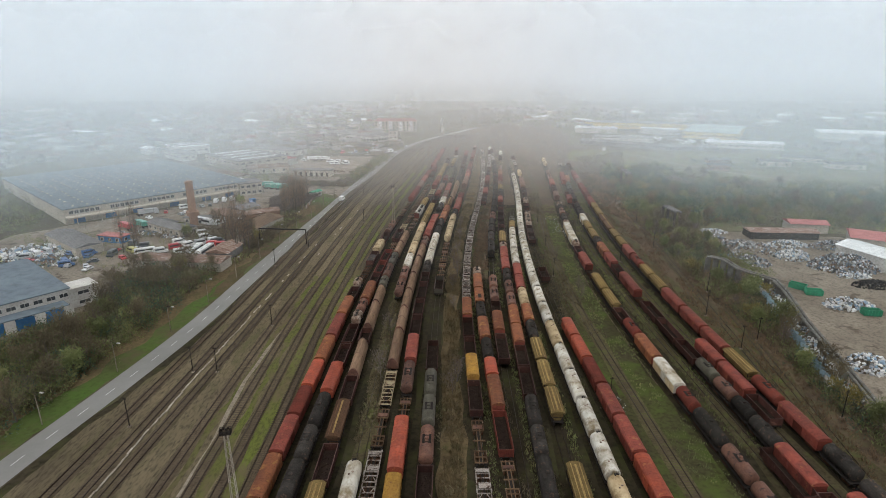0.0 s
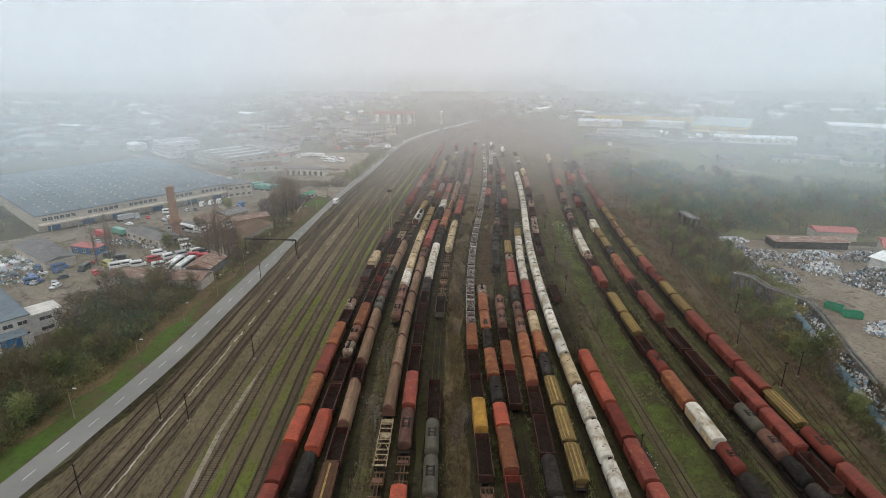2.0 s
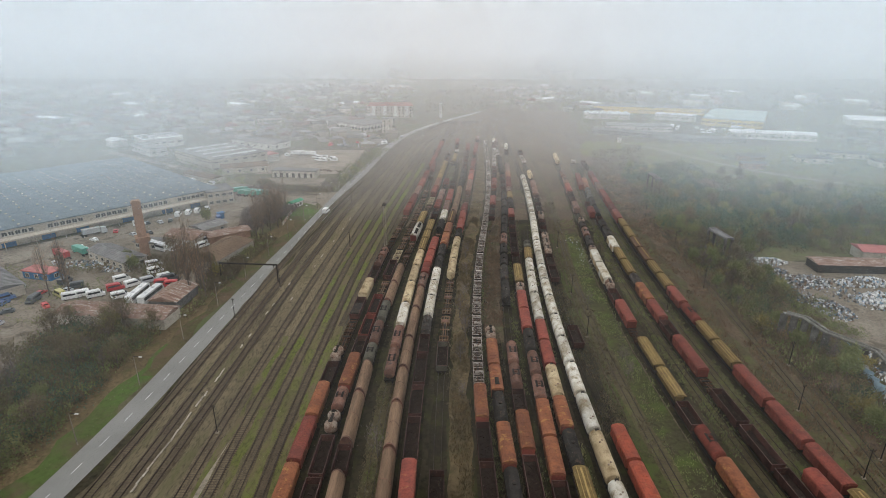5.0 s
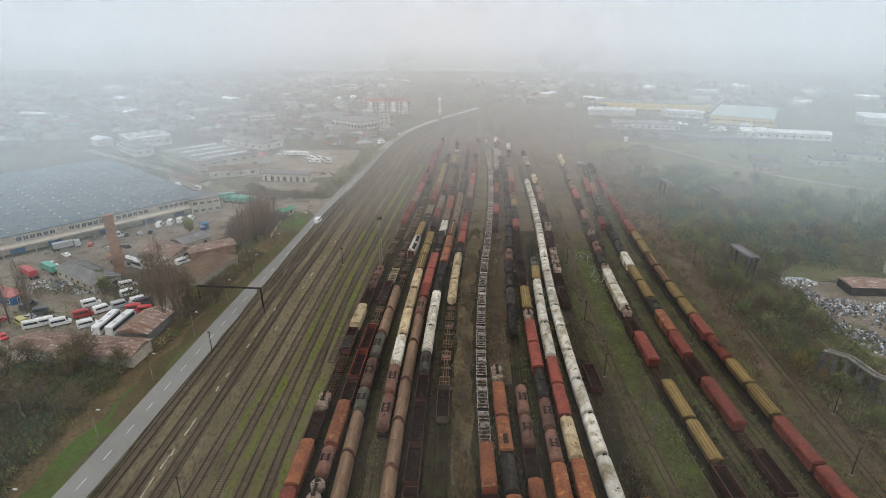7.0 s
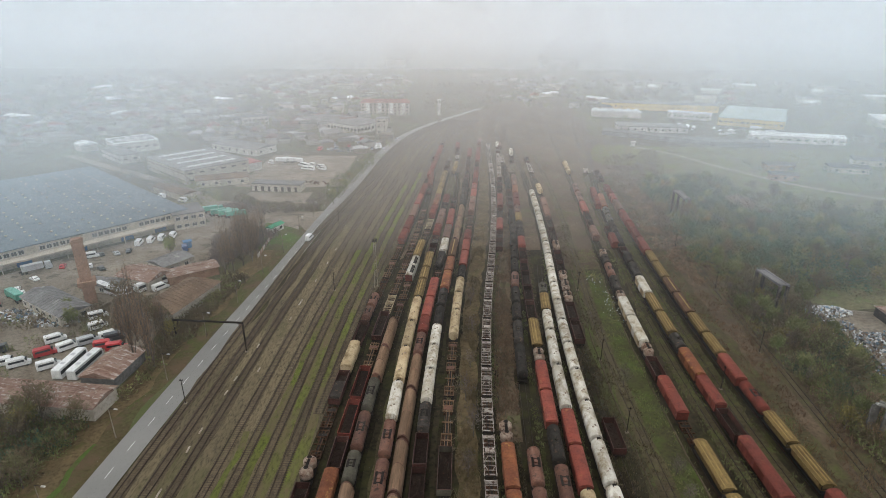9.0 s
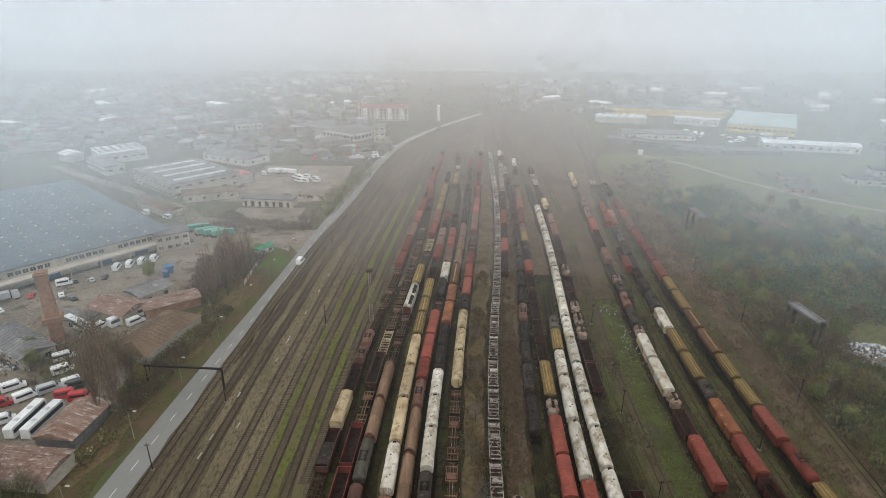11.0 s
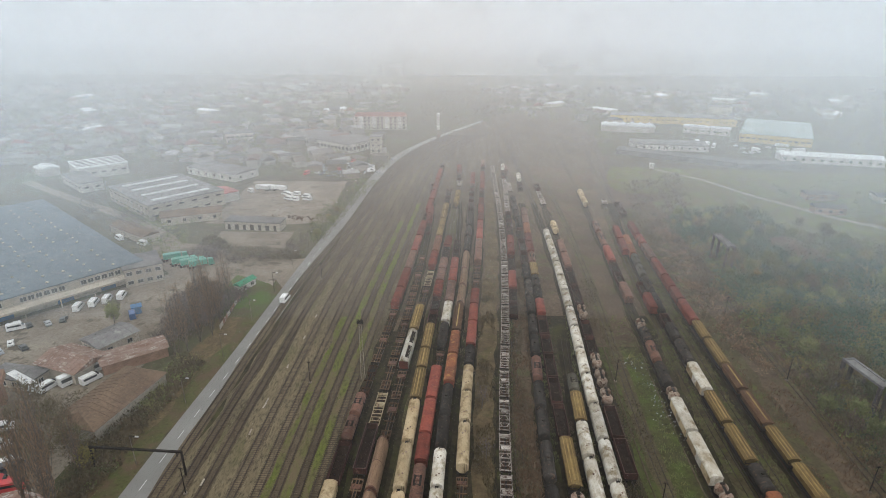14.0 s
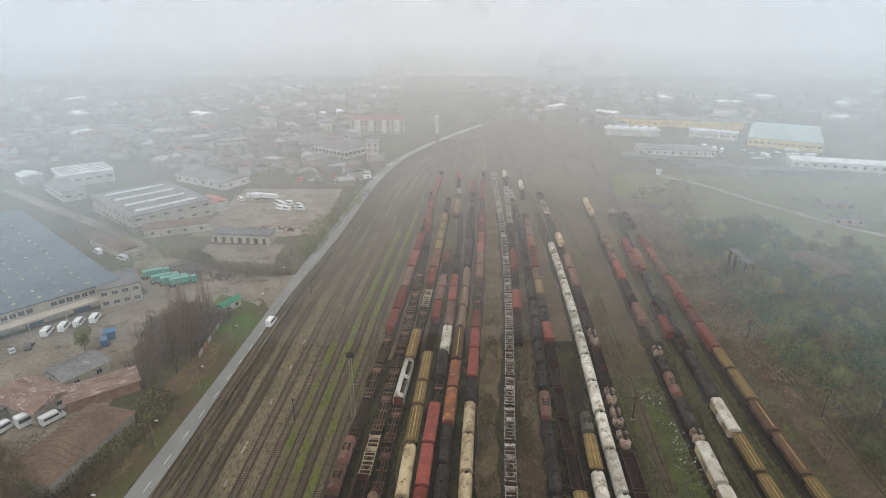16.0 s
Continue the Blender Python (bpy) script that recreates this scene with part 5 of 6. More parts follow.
def park(kind, colour, x, y, angle, where="parked in a yard"):
    key = kind + colour
    m = pose(x, y, 0.03, 0, 0, angle)
    if key in parked:
        return copy_thing(parked[key], m)
    v = new(kind)
    VEHICLES[kind][0](v, colour)
    v.matrix_basis = m
    tagged(v, colour + " " + VEHICLES[kind][1] + " " + where, kind, "parked vehicles")
    parked[key] = v
    return v


tagged(park("van", "white", -57.8, 312, -7), "white delivery van on the road", "van")
for x, y in ((-127.5, 306), (-124, 309.2), (-120.8, 312), (-117.2, 314.8)):
    park("van", "white", x, y, 10)
for x, y, a in ((-122.5, 215, -62), (-119.5, 217, -60), (-115.4, 216.5, -58), (-106.8, 215.5, -55), (-107.5, 225, -42), (-109, 243, -55), (-105.4, 236.6, -48), (-113.5, 229, -50), (-139, 292, -60), (-149, 374, 50), (-135, 367, 60), (-99, 231, -50)):
    park("van", "white", x, y, a)
for x, y, a in ((-111.8, 221.8, -55), (-97.5, 225.6, -70), (-93.5, 224.5, -75)):
    park("van", "red", x, y, a)
park("van", "silver", -103.5, 228, -50), park("van", "dark", -97, 230, -60)
for x, y, a in ((-100.9, 215.5, -1), (-96.6, 215.2, -4), (-102.6, 265.2, -33), (-116, 261, 60)):
    park("bus", "white", x, y, a)
park("van", "white", -108.5, 260, -22), park("van", "white", -99.0, 263.4, -33)
for x, y, a in ((-113, 350, -62), (-107.5, 345.5, -60), (-103.5, 344.2, -60), (-99.5, 343, -60)):
    park("lorry", "green", x, y, a)
park("lorry", "red", -149, 252, 55), park("lorry", "green", -144, 256, 55), park("lorry", "silver", -152, 279, -48), park("van", "blue", -106, 300, 30)
rnd = random.Random(11)
for i in range(28):
    x, y = rnd.uniform(-172, -126), rnd.uniform(196, 228)
    park(rnd.choice(("car", "car", "van")), rnd.choice(("white", "silver", "dark", "blue", "red", "yellow", "white")), x, y, rnd.uniform(0, 360))
for i in range(14):
    park("car", rnd.choice(("white", "silver", "dark", "blue", "red")), rnd.uniform(-150, -118), rnd.uniform(236, 300), rnd.uniform(20, 70))
for x, y, a in ((-91, 447, 62), (-88, 444, 60), (-84.5, 446, 65), (-87, 437, 58), (-83, 435.5, 60), (-78, 441, 70), (-76, 436, 66), (-113, 453, 40)):
    park("van", "white", x, y, a)
park("lorry", "white", -107, 457, 62), park("lorry", "white", -103, 458, 62), park("lorry", "white", -97, 456, 70)
for i in range(30):
    park(rnd.choice(("car", "car", "van")), rnd.choice(("white", "silver", "dark", "blue", "red", "white")), rnd.uniform(-90, -45), rnd.uniform(488, 545), rnd.uniform(0, 360))
for i in range(16):
    park(rnd.choice(("car", "van", "lorry")), "white", rnd.uniform(200, 290), rnd.uniform(560, 610), rnd.uniform(0, 360))
for y in (455, 500, 540):
    park("car", "silver", road_mid(y) - 1.8, y, -12, "parked in a yard")

# ---------------------------------------------------------------- scrap
def mixed_material(name, colours):
    """Every piece of a joined mesh takes a colour of its own."""
    m = material(name, (0.2, 0.2, 0.2), vary=0, rough=0.75, bump=0)
    n, l = m.node_tree.nodes, m.node_tree.links
    geo, ramp = n.new("ShaderNodeNewGeometry"), n.new("ShaderNodeValToRGB")
    ramp.color_ramp.interpolation = "CONSTANT"
    for i, c in enumerate(colours):
        e = ramp.color_ramp.elements[i] if i < 2 else ramp.color_ramp.elements.new(i / len(colours))
        e.position, e.color = i / len(colours), (*c, 1)
    l.new(geo.outputs["Random Per Island"], ramp.inputs[0])
    l.new(ramp.outputs[0], n["Principled BSDF"].inputs["Base Color"])
    return m


BAG = mixed_material("pale_bags_and_scrap", ((0.52, 0.52, 0.51), (0.36, 0.37, 0.38), (0.60, 0.60, 0.59), (0.16, 0.17, 0.18), (0.44, 0.43, 0.41), (0.22, 0.30, 0.38), (0.10, 0.08, 0.06)))
JUNK = mixed_material("mixed_scrap_metal", ((0.16, 0.17, 0.18), (0.07, 0.07, 0.07), (0.34, 0.35, 0.36), (0.14, 0.09, 0.06), (0.50, 0.50, 0.50), (0.10, 0.14, 0.18), (0.22, 0.20, 0.18), (0.05, 0.05, 0.05)))


def heap(x, y, rx, ry, h, mat, label, n, seed, size=0.8):
    """A pile of tumbled bits over a mound."""
    rnd = random.Random(seed)
    vs, fs = [], []
    for _ in range(int(n * 1.7)):
        a, r = rnd.uniform(0, 6.28), math.sqrt(rnd.random())
        px, py = x + rx * r * math.cos(a), y + ry * r * math.sin(a)
        z = h * (1 - r * r) * rnd.uniform(0.75, 1.0)
        s = size * rnd.uniform(0.3, 1.0)
        m = pose(px, py, z, rnd.uniform(0, 360), rnd.uniform(0, 360), rnd.uniform(0, 360)) @ Matrix.Diagonal((s * rnd.uniform(0.4, 1.6), s, s * rnd.uniform(0.3, 1.0), 1))
        k = len(vs)
        vs += [tuple(m @ Vector(c)) for c in ((-.5, -.5, -.5), (.5, -.5, -.5), (.5, .5, -.5), (-.5, .5, -.5), (-.35, -.35, .5), (.35, -.35, .5), (.35, .35, .5), (-.35, .35, .5))]
        fs += [tuple(k + i for i in f) for f in ((3, 2, 1, 0), (4, 5, 6, 7), (0, 1, 5, 4), (1, 2, 6, 5), (2, 3, 7, 6), (3, 0, 4, 7))]
    return tagged(quads("scrap_heap", vs, fs, mat), label, "scrap heap", "heaps of the scrap yard", "stuff")


heap(152, 199, 13, 9, 5.5, JUNK, "large grey heap of tumbled scrap metal", 900, 1)
heap(146, 226, 10, 4, 2.5, BAG, "heap of white bags before the scrap shed", 260, 2)
heap(165, 224, 12, 5, 3, JUNK, "heap of grey scrap metal and sheets", 380, 3)
heap(139, 209, 6, 4, 2.5, BAG, "heap of white bales beside a loader", 160, 4)
heap(129, 163, 8, 5, 2.4, BAG, "stacked white sacks in the scrap yard", 220, 5, 1.1)
heap(122, 246, 9, 4, 1.8, BAG, "scattered pale rubbish along the scrap yard", 200, 6)
heap(127, 227, 8, 6, 2.0, JUNK, "scattered grey scrap by the scrub", 320, 7)
heap(122, 206, 5, 8, 1.6, JUNK, "scattered scrap beside the pipes", 220, 8)
heap(150, 180, 8, 4, 2.0, PAINT["k"], "dark heap of scrap beside the white shed", 200, 9)
heap(149, 189, 6, 2.5, 1.6, BAG, "white sacks at the foot of the heap", 120, 10)
for i, (x, y) in enumerate(((110.5, 172), (108.5, 163), (106, 154), (103.5, 145), (100.5, 136), (97, 125), (94, 114), (112, 181))):
    heap(x, y, 2.6, 6, 1.8, BAG if i % 3 else JUNK, "strewn bags and scrap along the fence", 150, 20 + i, 0.7)
heap(108, 125, 6, 5, 3, BAG, "white bales near the fence corner", 200, 31, 1.0)
FADED = material("faded_blue_sheet", (0.22, 0.31, 0.36), (0.15, 0.21, 0.25), 0.7, 0.4, vary=0.3, spots=(0.34, 0.36, 0.36), spot_at=0.6)
fence = new("sheet_fence")
for i in range(26):
    t = i / 26
    x, y = 112 + (93 - 112) * t, 184 + (112 - 184) * t
    part("panel", boxes((x - 3, y, 0, 0.08, 2.75, 3.0, 0.26)), FADED if i % 5 else WHITEWALL, fence)
tagged(fence, "fence of faded blue and white metal sheets", "fence")
skip = new("skip")
part("bin", boxes((0, 0, 0.2, 2.4, 5.0, 0.15), (1.15, 0, 0.2, 0.12, 5.0, 1.8), (-1.15, 0, 0.2, 0.12, 5.0, 1.8), (0, 2.45, 0.2, 2.3, 0.12, 1.8), (0, -2.45, 0.2, 2.3, 0.12, 1.8)), GREEN, skip)
for i in range(6):
    part("rib", boxes((0, -2.2 + i * 0.88, 0, 2.6, 0.12, 0.2), (1.25, -2.2 + i * 0.88, 0.1, 0.1, 0.12, 1.9), (-1.25, -2.2 + i * 0.88, 0.1, 0.1, 0.12, 1.9)), GREEN, skip)
skip.matrix_basis = pose(121.5, 177.5, 0.06, 0, 0, 40)
tagged(skip, "green ribbed steel skip in the scrap yard", "skip", "skips")
copy_thing(skip, pose(123.5, 172.0, 0.06, 0, 0, 75)), copy_thing(skip, pose(131, 156, 0.06, 0, 0, 80))
for i, (x, y) in enumerate(((55.5, 262), (56, 254), (54, 247), (54, 270), (57, 241), (38, 108))):
    heap(x, y, 3.5, 5, 0.25, BAG, "white litter strewn on grass between sidings", 26, 40 + i, 0.30)
heap(141, 213, 7, 4, 3.0, BAG, "heap of pale bales and sheets in the scrap yard", 200, 51, 0.8)
heap(133, 222, 7, 12, 0.8, JUNK, "strewn scrap over the yard ground", 130, 52, 0.7)
heap(120, 236, 6, 10, 1.0, JUNK, "strewn rubbish beside the scrub", 170, 53, 0.6)
heap(118, 218, 5, 10, 0.9, JUNK, "strewn scrap beside the bushes", 140, 54, 0.6)
heap(-168, 218, 17, 10, 0.7, BAG, "scrap car bodies and sheets strewn in the yard", 170, 55, 1.9)
heap(-158, 206, 14, 8, 0.6, JUNK, "car parts and junk strewn in the yard", 200, 56, 1.4)
heap(-136, 244, 8, 5, 0.5, JUNK, "junk beside the workshop", 90, 57, 1.0)
heap(-121, 240, 8, 3, 0.5, JUNK, "junk along the sheds", 90, 58, 0.9)

# ---------------------------------------------------------------- plants
TWIG = material("bare_brown_twigs", (0.150, 0.120, 0.076), (0.104, 0.084, 0.055), 0.95, 0.09, vary=0.2, bump=0, spots=(0.128, 0.136, 0.062), spot_at=0.58)
OLIVE = material("olive_scrub_leaves", (0.165, 0.182, 0.074), (0.118, 0.130, 0.058), 0.95, 0.05, vary=0.25, bump=0, spots=(0.235, 0.205, 0.098), spot_at=0.58)
LEAFGREEN = material("dull_green_leaves", (0.070, 0.112, 0.072), (0.046, 0.074, 0.052), 0.95, 0.12, vary=0.2, bump=0, spots=(0.140, 0.156, 0.056), spot_at=0.62)
RUSTLEAF = material("russet_twigs", (0.20, 0.135, 0.085), (0.145, 0.098, 0.066), 0.95, 0.15, vary=0.2, bump=0, spots=(0.23, 0.18, 0.10), spot_at=0.6)
PURPLE = material("grey_purple_twigs", (0.152, 0.125, 0.112), (0.112, 0.090, 0.083), 0.95, 0.12, vary=0.15, bump=0)
YELLOWLEAF = material("yellowing_leaves", (0.228, 0.180, 0.060), (0.144, 0.126, 0.054), 0.95, 0.2, vary=0.15, bump=0)
RUSTTWIG = material("brown_poplar_twigs", (0.235, 0.158, 0.105), (0.168, 0.112, 0.076), 0.95, 0.3, vary=0.15, bump=0)
BARK = material("grey_bark", (0.13, 0.11, 0.095), (0.085, 0.072, 0.06), 0.95, 1.0, vary=0.15)
PALEGRASS = material("tall_dry_grass", (0.155, 0.115, 0.062), (0.085, 0.068, 0.036), 0.95, 0.15, vary=0, bump=0)


def blade(vs, fs, p, d, w):
    """A thin leaf or twig from p along d, twisted at random by its own place."""
    side = d.cross(Vector((noise.random() - 0.5, noise.random() - 0.5, noise.random() - 0.5)))
    if side.length < 1e-6:
        side = Vector((1, 0, 0))
    side = side.normalized() * w
    k = len(vs)
    vs += [tuple(p - side * 0.5), tuple(p + d * 0.5 + side * 0.6), tuple(p + d), tuple(p + d * 0.45 - side * 0.7)]
    fs.append((k, k + 1, k + 2, k + 3))


def inside(x, y, corners):
    hit = False
    for (x0, y0), (x1, y1) in zip(corners, corners[1:] + corners[:1]):
        if (y0 > y) != (y1 > y) and x < (x1 - x0) * (y - y0) / (y1 - y0) + x0:
            hit = not hit
    return hit


def thicket(name, corners, count, h, mat, label, seed, per=13, holes=0.32, thin=0.10, big=1.0):
    """Brushwood over a stretch of ground: sprays of twigs and small leaves, in clumps with gaps."""
    rnd = random.Random(seed)
    noise.seed_set(seed)
    xs, ys = [c[0] for c in corners], [c[1] for c in corners]
    vs, fs = [], []
    while count:
        x, y = rnd.uniform(min(xs), max(xs)), rnd.uniform(min(ys), max(ys))
        if not inside(x, y, corners):
            continue
        count -= 1
        lump = noise.noise((x * 0.09, y * 0.09, seed)) * 0.5 + 0.5
        if lump < holes * rnd.uniform(0.6, 1.3):
            continue
        top = h * (0.35 + 0.9 * lump) * rnd.uniform(0.6, 1.15)
        for i in range(per):
            a, lean = rnd.uniform(0, 6.28), rnd.uniform(0.1, 0.9)
            z = top * rnd.random() ** 0.7 * 0.85
            p = Vector((x + rnd.gauss(0, 0.7), y + rnd.gauss(0, 0.7), z))
            long = rnd.uniform(0.5, 1.3) * big
            if i % 3 == 0:
                long *= 1.8
            d = Vector((math.cos(a) * lean, math.sin(a) * lean, rnd.uniform(0.3, 1.0))).normalized() * long
            blade(vs, fs, p, d, thin if i % 3 == 0 else rnd.uniform(0.16, 0.34) * big)
    return tagged(quads(name, vs, fs, mat), label, "brushwood", kind="stuff")


def bushes(corners, count, r0, r1, mat, label, seed, per=70, leaf=0.55, clump=0.05):
    """Rounded bushes in loose groups, each a dome of small leaves and twigs pointing outward."""
    rnd = random.Random(seed)
    noise.seed_set(seed)
    xs, ys = [c[0] for c in corners], [c[1] for c in corners]
    vs, fs = [], []
    tries = 0
    while count and tries < 20000:
        tries += 1
        x, y = rnd.uniform(min(xs), max(xs)), rnd.uniform(min(ys), max(ys))
        if not inside(x, y, corners) or noise.noise((x * clump, y * clump, seed * 1.3)) < rnd.uniform(-0.5, 0.25):
            continue
        count -= 1
        r = rnd.uniform(r0, r1)
        tall = r * rnd.uniform(0.8, 1.5)
        for i in range(int(per * (r / r1) ** 1.3) + 12):
            a, u = rnd.uniform(0, 6.28), rnd.random()
            ring = math.sqrt(1 - u * u)
            out = Vector((math.cos(a) * ring, math.sin(a) * ring, u))
            s = rnd.uniform(0.7, 1.12) * (1 + 0.25 * math.sin(3 * a + seed + x))
            p = Vector((x + out.x * r * s, y + out.y * r * s, out.z * tall * s))
            way = (out + Vector((rnd.gauss(0, 0.45), rnd.gauss(0, 0.45), rnd.gauss(0.15, 0.4)))).normalized()
            if i % 4 == 0:
                blade(vs, fs, p, way * rnd.uniform(0.8, 1.6), 0.10)
            else:
                blade(vs, fs, p, way * leaf * rnd.uniform(0.6, 1.3), leaf * rnd.uniform(0.45, 0.9))
    return tagged(quads("bushes", vs, fs, mat), label, "bushes", kind="stuff")


def limb(bm, a, b, r0, r1, sides=5):
    d = (b - a).normalized()
    u = d.cross(Vector((0.31, 0.87, 0.2))).normalized()
    v = d.cross(u)
    lo = [bm.verts.new(a + (u * math.cos(t) + v * math.sin(t)) * r0) for t in (2 * math.pi * i / sides for i in range(sides))]
    hi = [bm.verts.new(b + (u * math.cos(t) + v * math.sin(t)) * r1) for t in (2 * math.pi * i / sides for i in range(sides))]
    for i in range(sides):
        bm.faces.new((lo[i], lo[(i + 1) % sides], hi[(i + 1) % sides], hi[i]))


def tree(seed, h, spread, mat, label, leaves=260, upright=0.45, leaf=0.22):
    """A tapered trunk with limbs, and a crown of many twigs and leaf clumps."""
    rnd = random.Random(seed)
    noise.seed_set(seed)
    bm = bmesh.new()
    trunk_top = Vector((rnd.uniform(-0.3, 0.3), rnd.uniform(-0.3, 0.3), h * 0.8))
    limb(bm, Vector((0, 0, -0.2)), trunk_top * 0.5, h * 0.02, h * 0.013, 7)
    limb(bm, trunk_top * 0.5, trunk_top, h * 0.013, h * 0.004, 6)
    tips = []
    for i in range(13):
        t = 0.22 + 0.75 * i / 13
        a = i * 2.4 + rnd.uniform(-0.4, 0.4)
        base = trunk_top * t
        r = spread * (1.15 - 0.75 * t) * rnd.uniform(0.7, 1.15)
        tip = base + Vector((math.cos(a) * r, math.sin(a) * r, r * (upright * 2.2) + h * 0.08))
        limb(bm, base, tip, h * 0.007 * (1.2 - t), h * 0.002, 4)
        tips += [(base + (tip - base) * f, (tip - base).normalized()) for f in (0.35, 0.55, 0.7, 0.85, 1.0)]
    tips += [(trunk_top * f, Vector((0, 0, 1))) for f in (0.7, 0.85, 1.0)]
    t = part("tree", bm, BARK)
    vs, fs = [], []
    for i in range(leaves):
        p, d = rnd.choice(tips)
        q = p + Vector((rnd.gauss(0, 1), rnd.gauss(0, 1), rnd.gauss(0, 1))) * spread * 0.16
        way = (d + Vector((rnd.gauss(0, 0.5), rnd.gauss(0, 0.5), rnd.gauss(0.25, 0.4)))).normalized()
        if i % 2:
            blade(vs, fs, q, way * rnd.uniform(0.7, 1.7), 0.08)
        else:
            blade(vs, fs, q, way * rnd.uniform(0.25, 0.6), leaf * rnd.uniform(0.7, 1.4))
    quads("crown", vs, fs, mat, t)
    return tagged(t, label, "tree")


def plant(proto, spots, seed, smallest=0.75, largest=1.25):
    """The first stands at the first spot, and copies of it, turned and sized, at the others."""
    rnd = random.Random(seed)
    for i, (x, y) in enumerate(spots):
        s = rnd.uniform(smallest, largest)
        m = pose(x, y, 0, 0, 0, rnd.uniform(0, 360))
        if i == 0:
            proto.matrix_basis = m
        else:
            copy_thing(proto, m @ Matrix.Diagonal((s, s, s * rnd.uniform(0.9, 1.1), 1)))


def scatter(corners, count, seed, apart=2.5):
    rnd = random.Random(seed)
    xs, ys = [c[0] for c in corners], [c[1] for c in corners]
    out, tries = [], 0
    while len(out) < count and tries < 6000:
        tries += 1
        x, y = rnd.uniform(min(xs), max(xs)), rnd.uniform(min(ys), max(ys))
        if inside(x, y, corners) and all((x - a) ** 2 + (y - b) ** 2 > apart * apart for a, b in out):
            out.append((x, y))
    return out


WEST_WOOD = [(-95, 62), (-92, 90), (-89, 120), (-86, 150), (-84, 176), (-83, 192), (-112, 195), (-117, 186), (-109, 172), (-107, 158), (-114, 146), (-122, 126), (-128, 100), (-122, 62)]
thicket("brushwood", WEST_WOOD, 2000, 4.4, TWIG, "dense bare brown brushwood beside the road", 3, 14, 0.12)
thicket("brushwood", WEST_WOOD, 1900, 3.2, OLIVE, "low dark green undergrowth beside the road", 4, 12, 0.3)
STRIP = [(-80, 200), (-76, 225), (-74, 250), (-71, 272), (-80, 276), (-79, 262), (-81, 243), (-86, 235), (-80, 215)]
bushes([(-184, 254), (-262, 326), (-300, 300), (-240, 190), (-196, 212)], 150, 1.6, 4.4, OLIVE, "bushes and trees beside the factory hall", 118, 100, 0.5)
thicket("brushwood", STRIP, 520, 2.6, TWIG, "brown bushes along the sheds", 5, 13, 0.2)
thicket("brushwood", [(-88, 276), (-74, 300), (-72, 318), (-92, 326), (-98, 312)], 700, 4.0, PURPLE, "bare purple-brown bushes under poplars", 6, 13, 0.2)
thicket("brushwood", [(-60, 356), (-92, 362), (-110, 378), (-108, 366), (-86, 352), (-64, 348)], 420, 2.6, TWIG, "bare bushes round a dirt court", 7, 13, 0.25)
thicket("brushwood", [(-66, 384), (-56, 360), (-50, 420), (-40, 470), (-52, 480), (-62, 430)], 420, 3.4, OLIVE, "roadside bushes", 8, 12, 0.3)
thicket("brushwood", [(-128, 336), (-112, 348), (-128, 420), (-170, 432), (-175, 420), (-140, 375)], 500, 3.0, OLIVE, "bushes behind the factory hall", 9, 12, 0.35)
thicket("brushwood", [(-150, 190), (-118, 190), (-100, 204), (-120, 212), (-160, 245), (-190, 240)], 220, 2.2, OLIVE, "weeds and bushes in the car yard", 10, 12, 0.45, 0.08, 0.6)
thicket("brushwood", [(-140, 232), (-118, 236), (-92, 232), (-84, 240), (-88, 246), (-118, 250)], 260, 3.0, TWIG, "bare bushes round the sheds", 11, 12, 0.35)
# the scrub on the other side
EAST_NEAR = [(84, 60), (88, 110), (91, 150), (90, 190), (93, 230), (97, 262), (118, 258), (116, 216), (103, 206), (112, 190), (108, 172), (97, 132), (89, 90)]
EAST_FAR = [(97, 262), (100, 300), (108, 340), (112, 400), (150, 412), (175, 380), (210, 345), (250, 315), (250, 262), (190, 252), (118, 258)]
thicket("brushwood", EAST_NEAR, 1900, 2.4, TWIG, "brown and olive scrub beside the tracks", 13, 13, 0.25)
thicket("brushwood", EAST_NEAR, 1000, 2.0, OLIVE, "olive undergrowth beside the scrap yard", 14, 12, 0.35)
thicket("brushwood", EAST_FAR, 300, 1.8, OLIVE, "wide olive scrub beyond the tracks", 15, 12, 0.28)
thicket("brushwood", EAST_FAR, 500, 1.8, TWIG, "bare brown bushes in the scrub", 16, 12, 0.4)
thicket("brushwood", [(88, 262), (92, 330), (98, 400), (112, 470), (160, 500), (140, 430), (112, 380), (104, 310)], 1300, 1.7, TWIG, "low brown weeds beside the far tracks", 17, 9, 0.35)
thicket("brushwood", [(170, 250), (260, 240), (420, 300), (420, 390), (300, 345), (235, 372)], 2400, 4.0, OLIVE, "dark scrub behind the scrap yard", 18, 11, 0.2)
thicket("brushwood", [(205, 400), (250, 380), (340, 390), (340, 480), (230, 480)], 500, 3.5, OLIVE, "bushes round the outbuildings", 19, 11, 0.4)

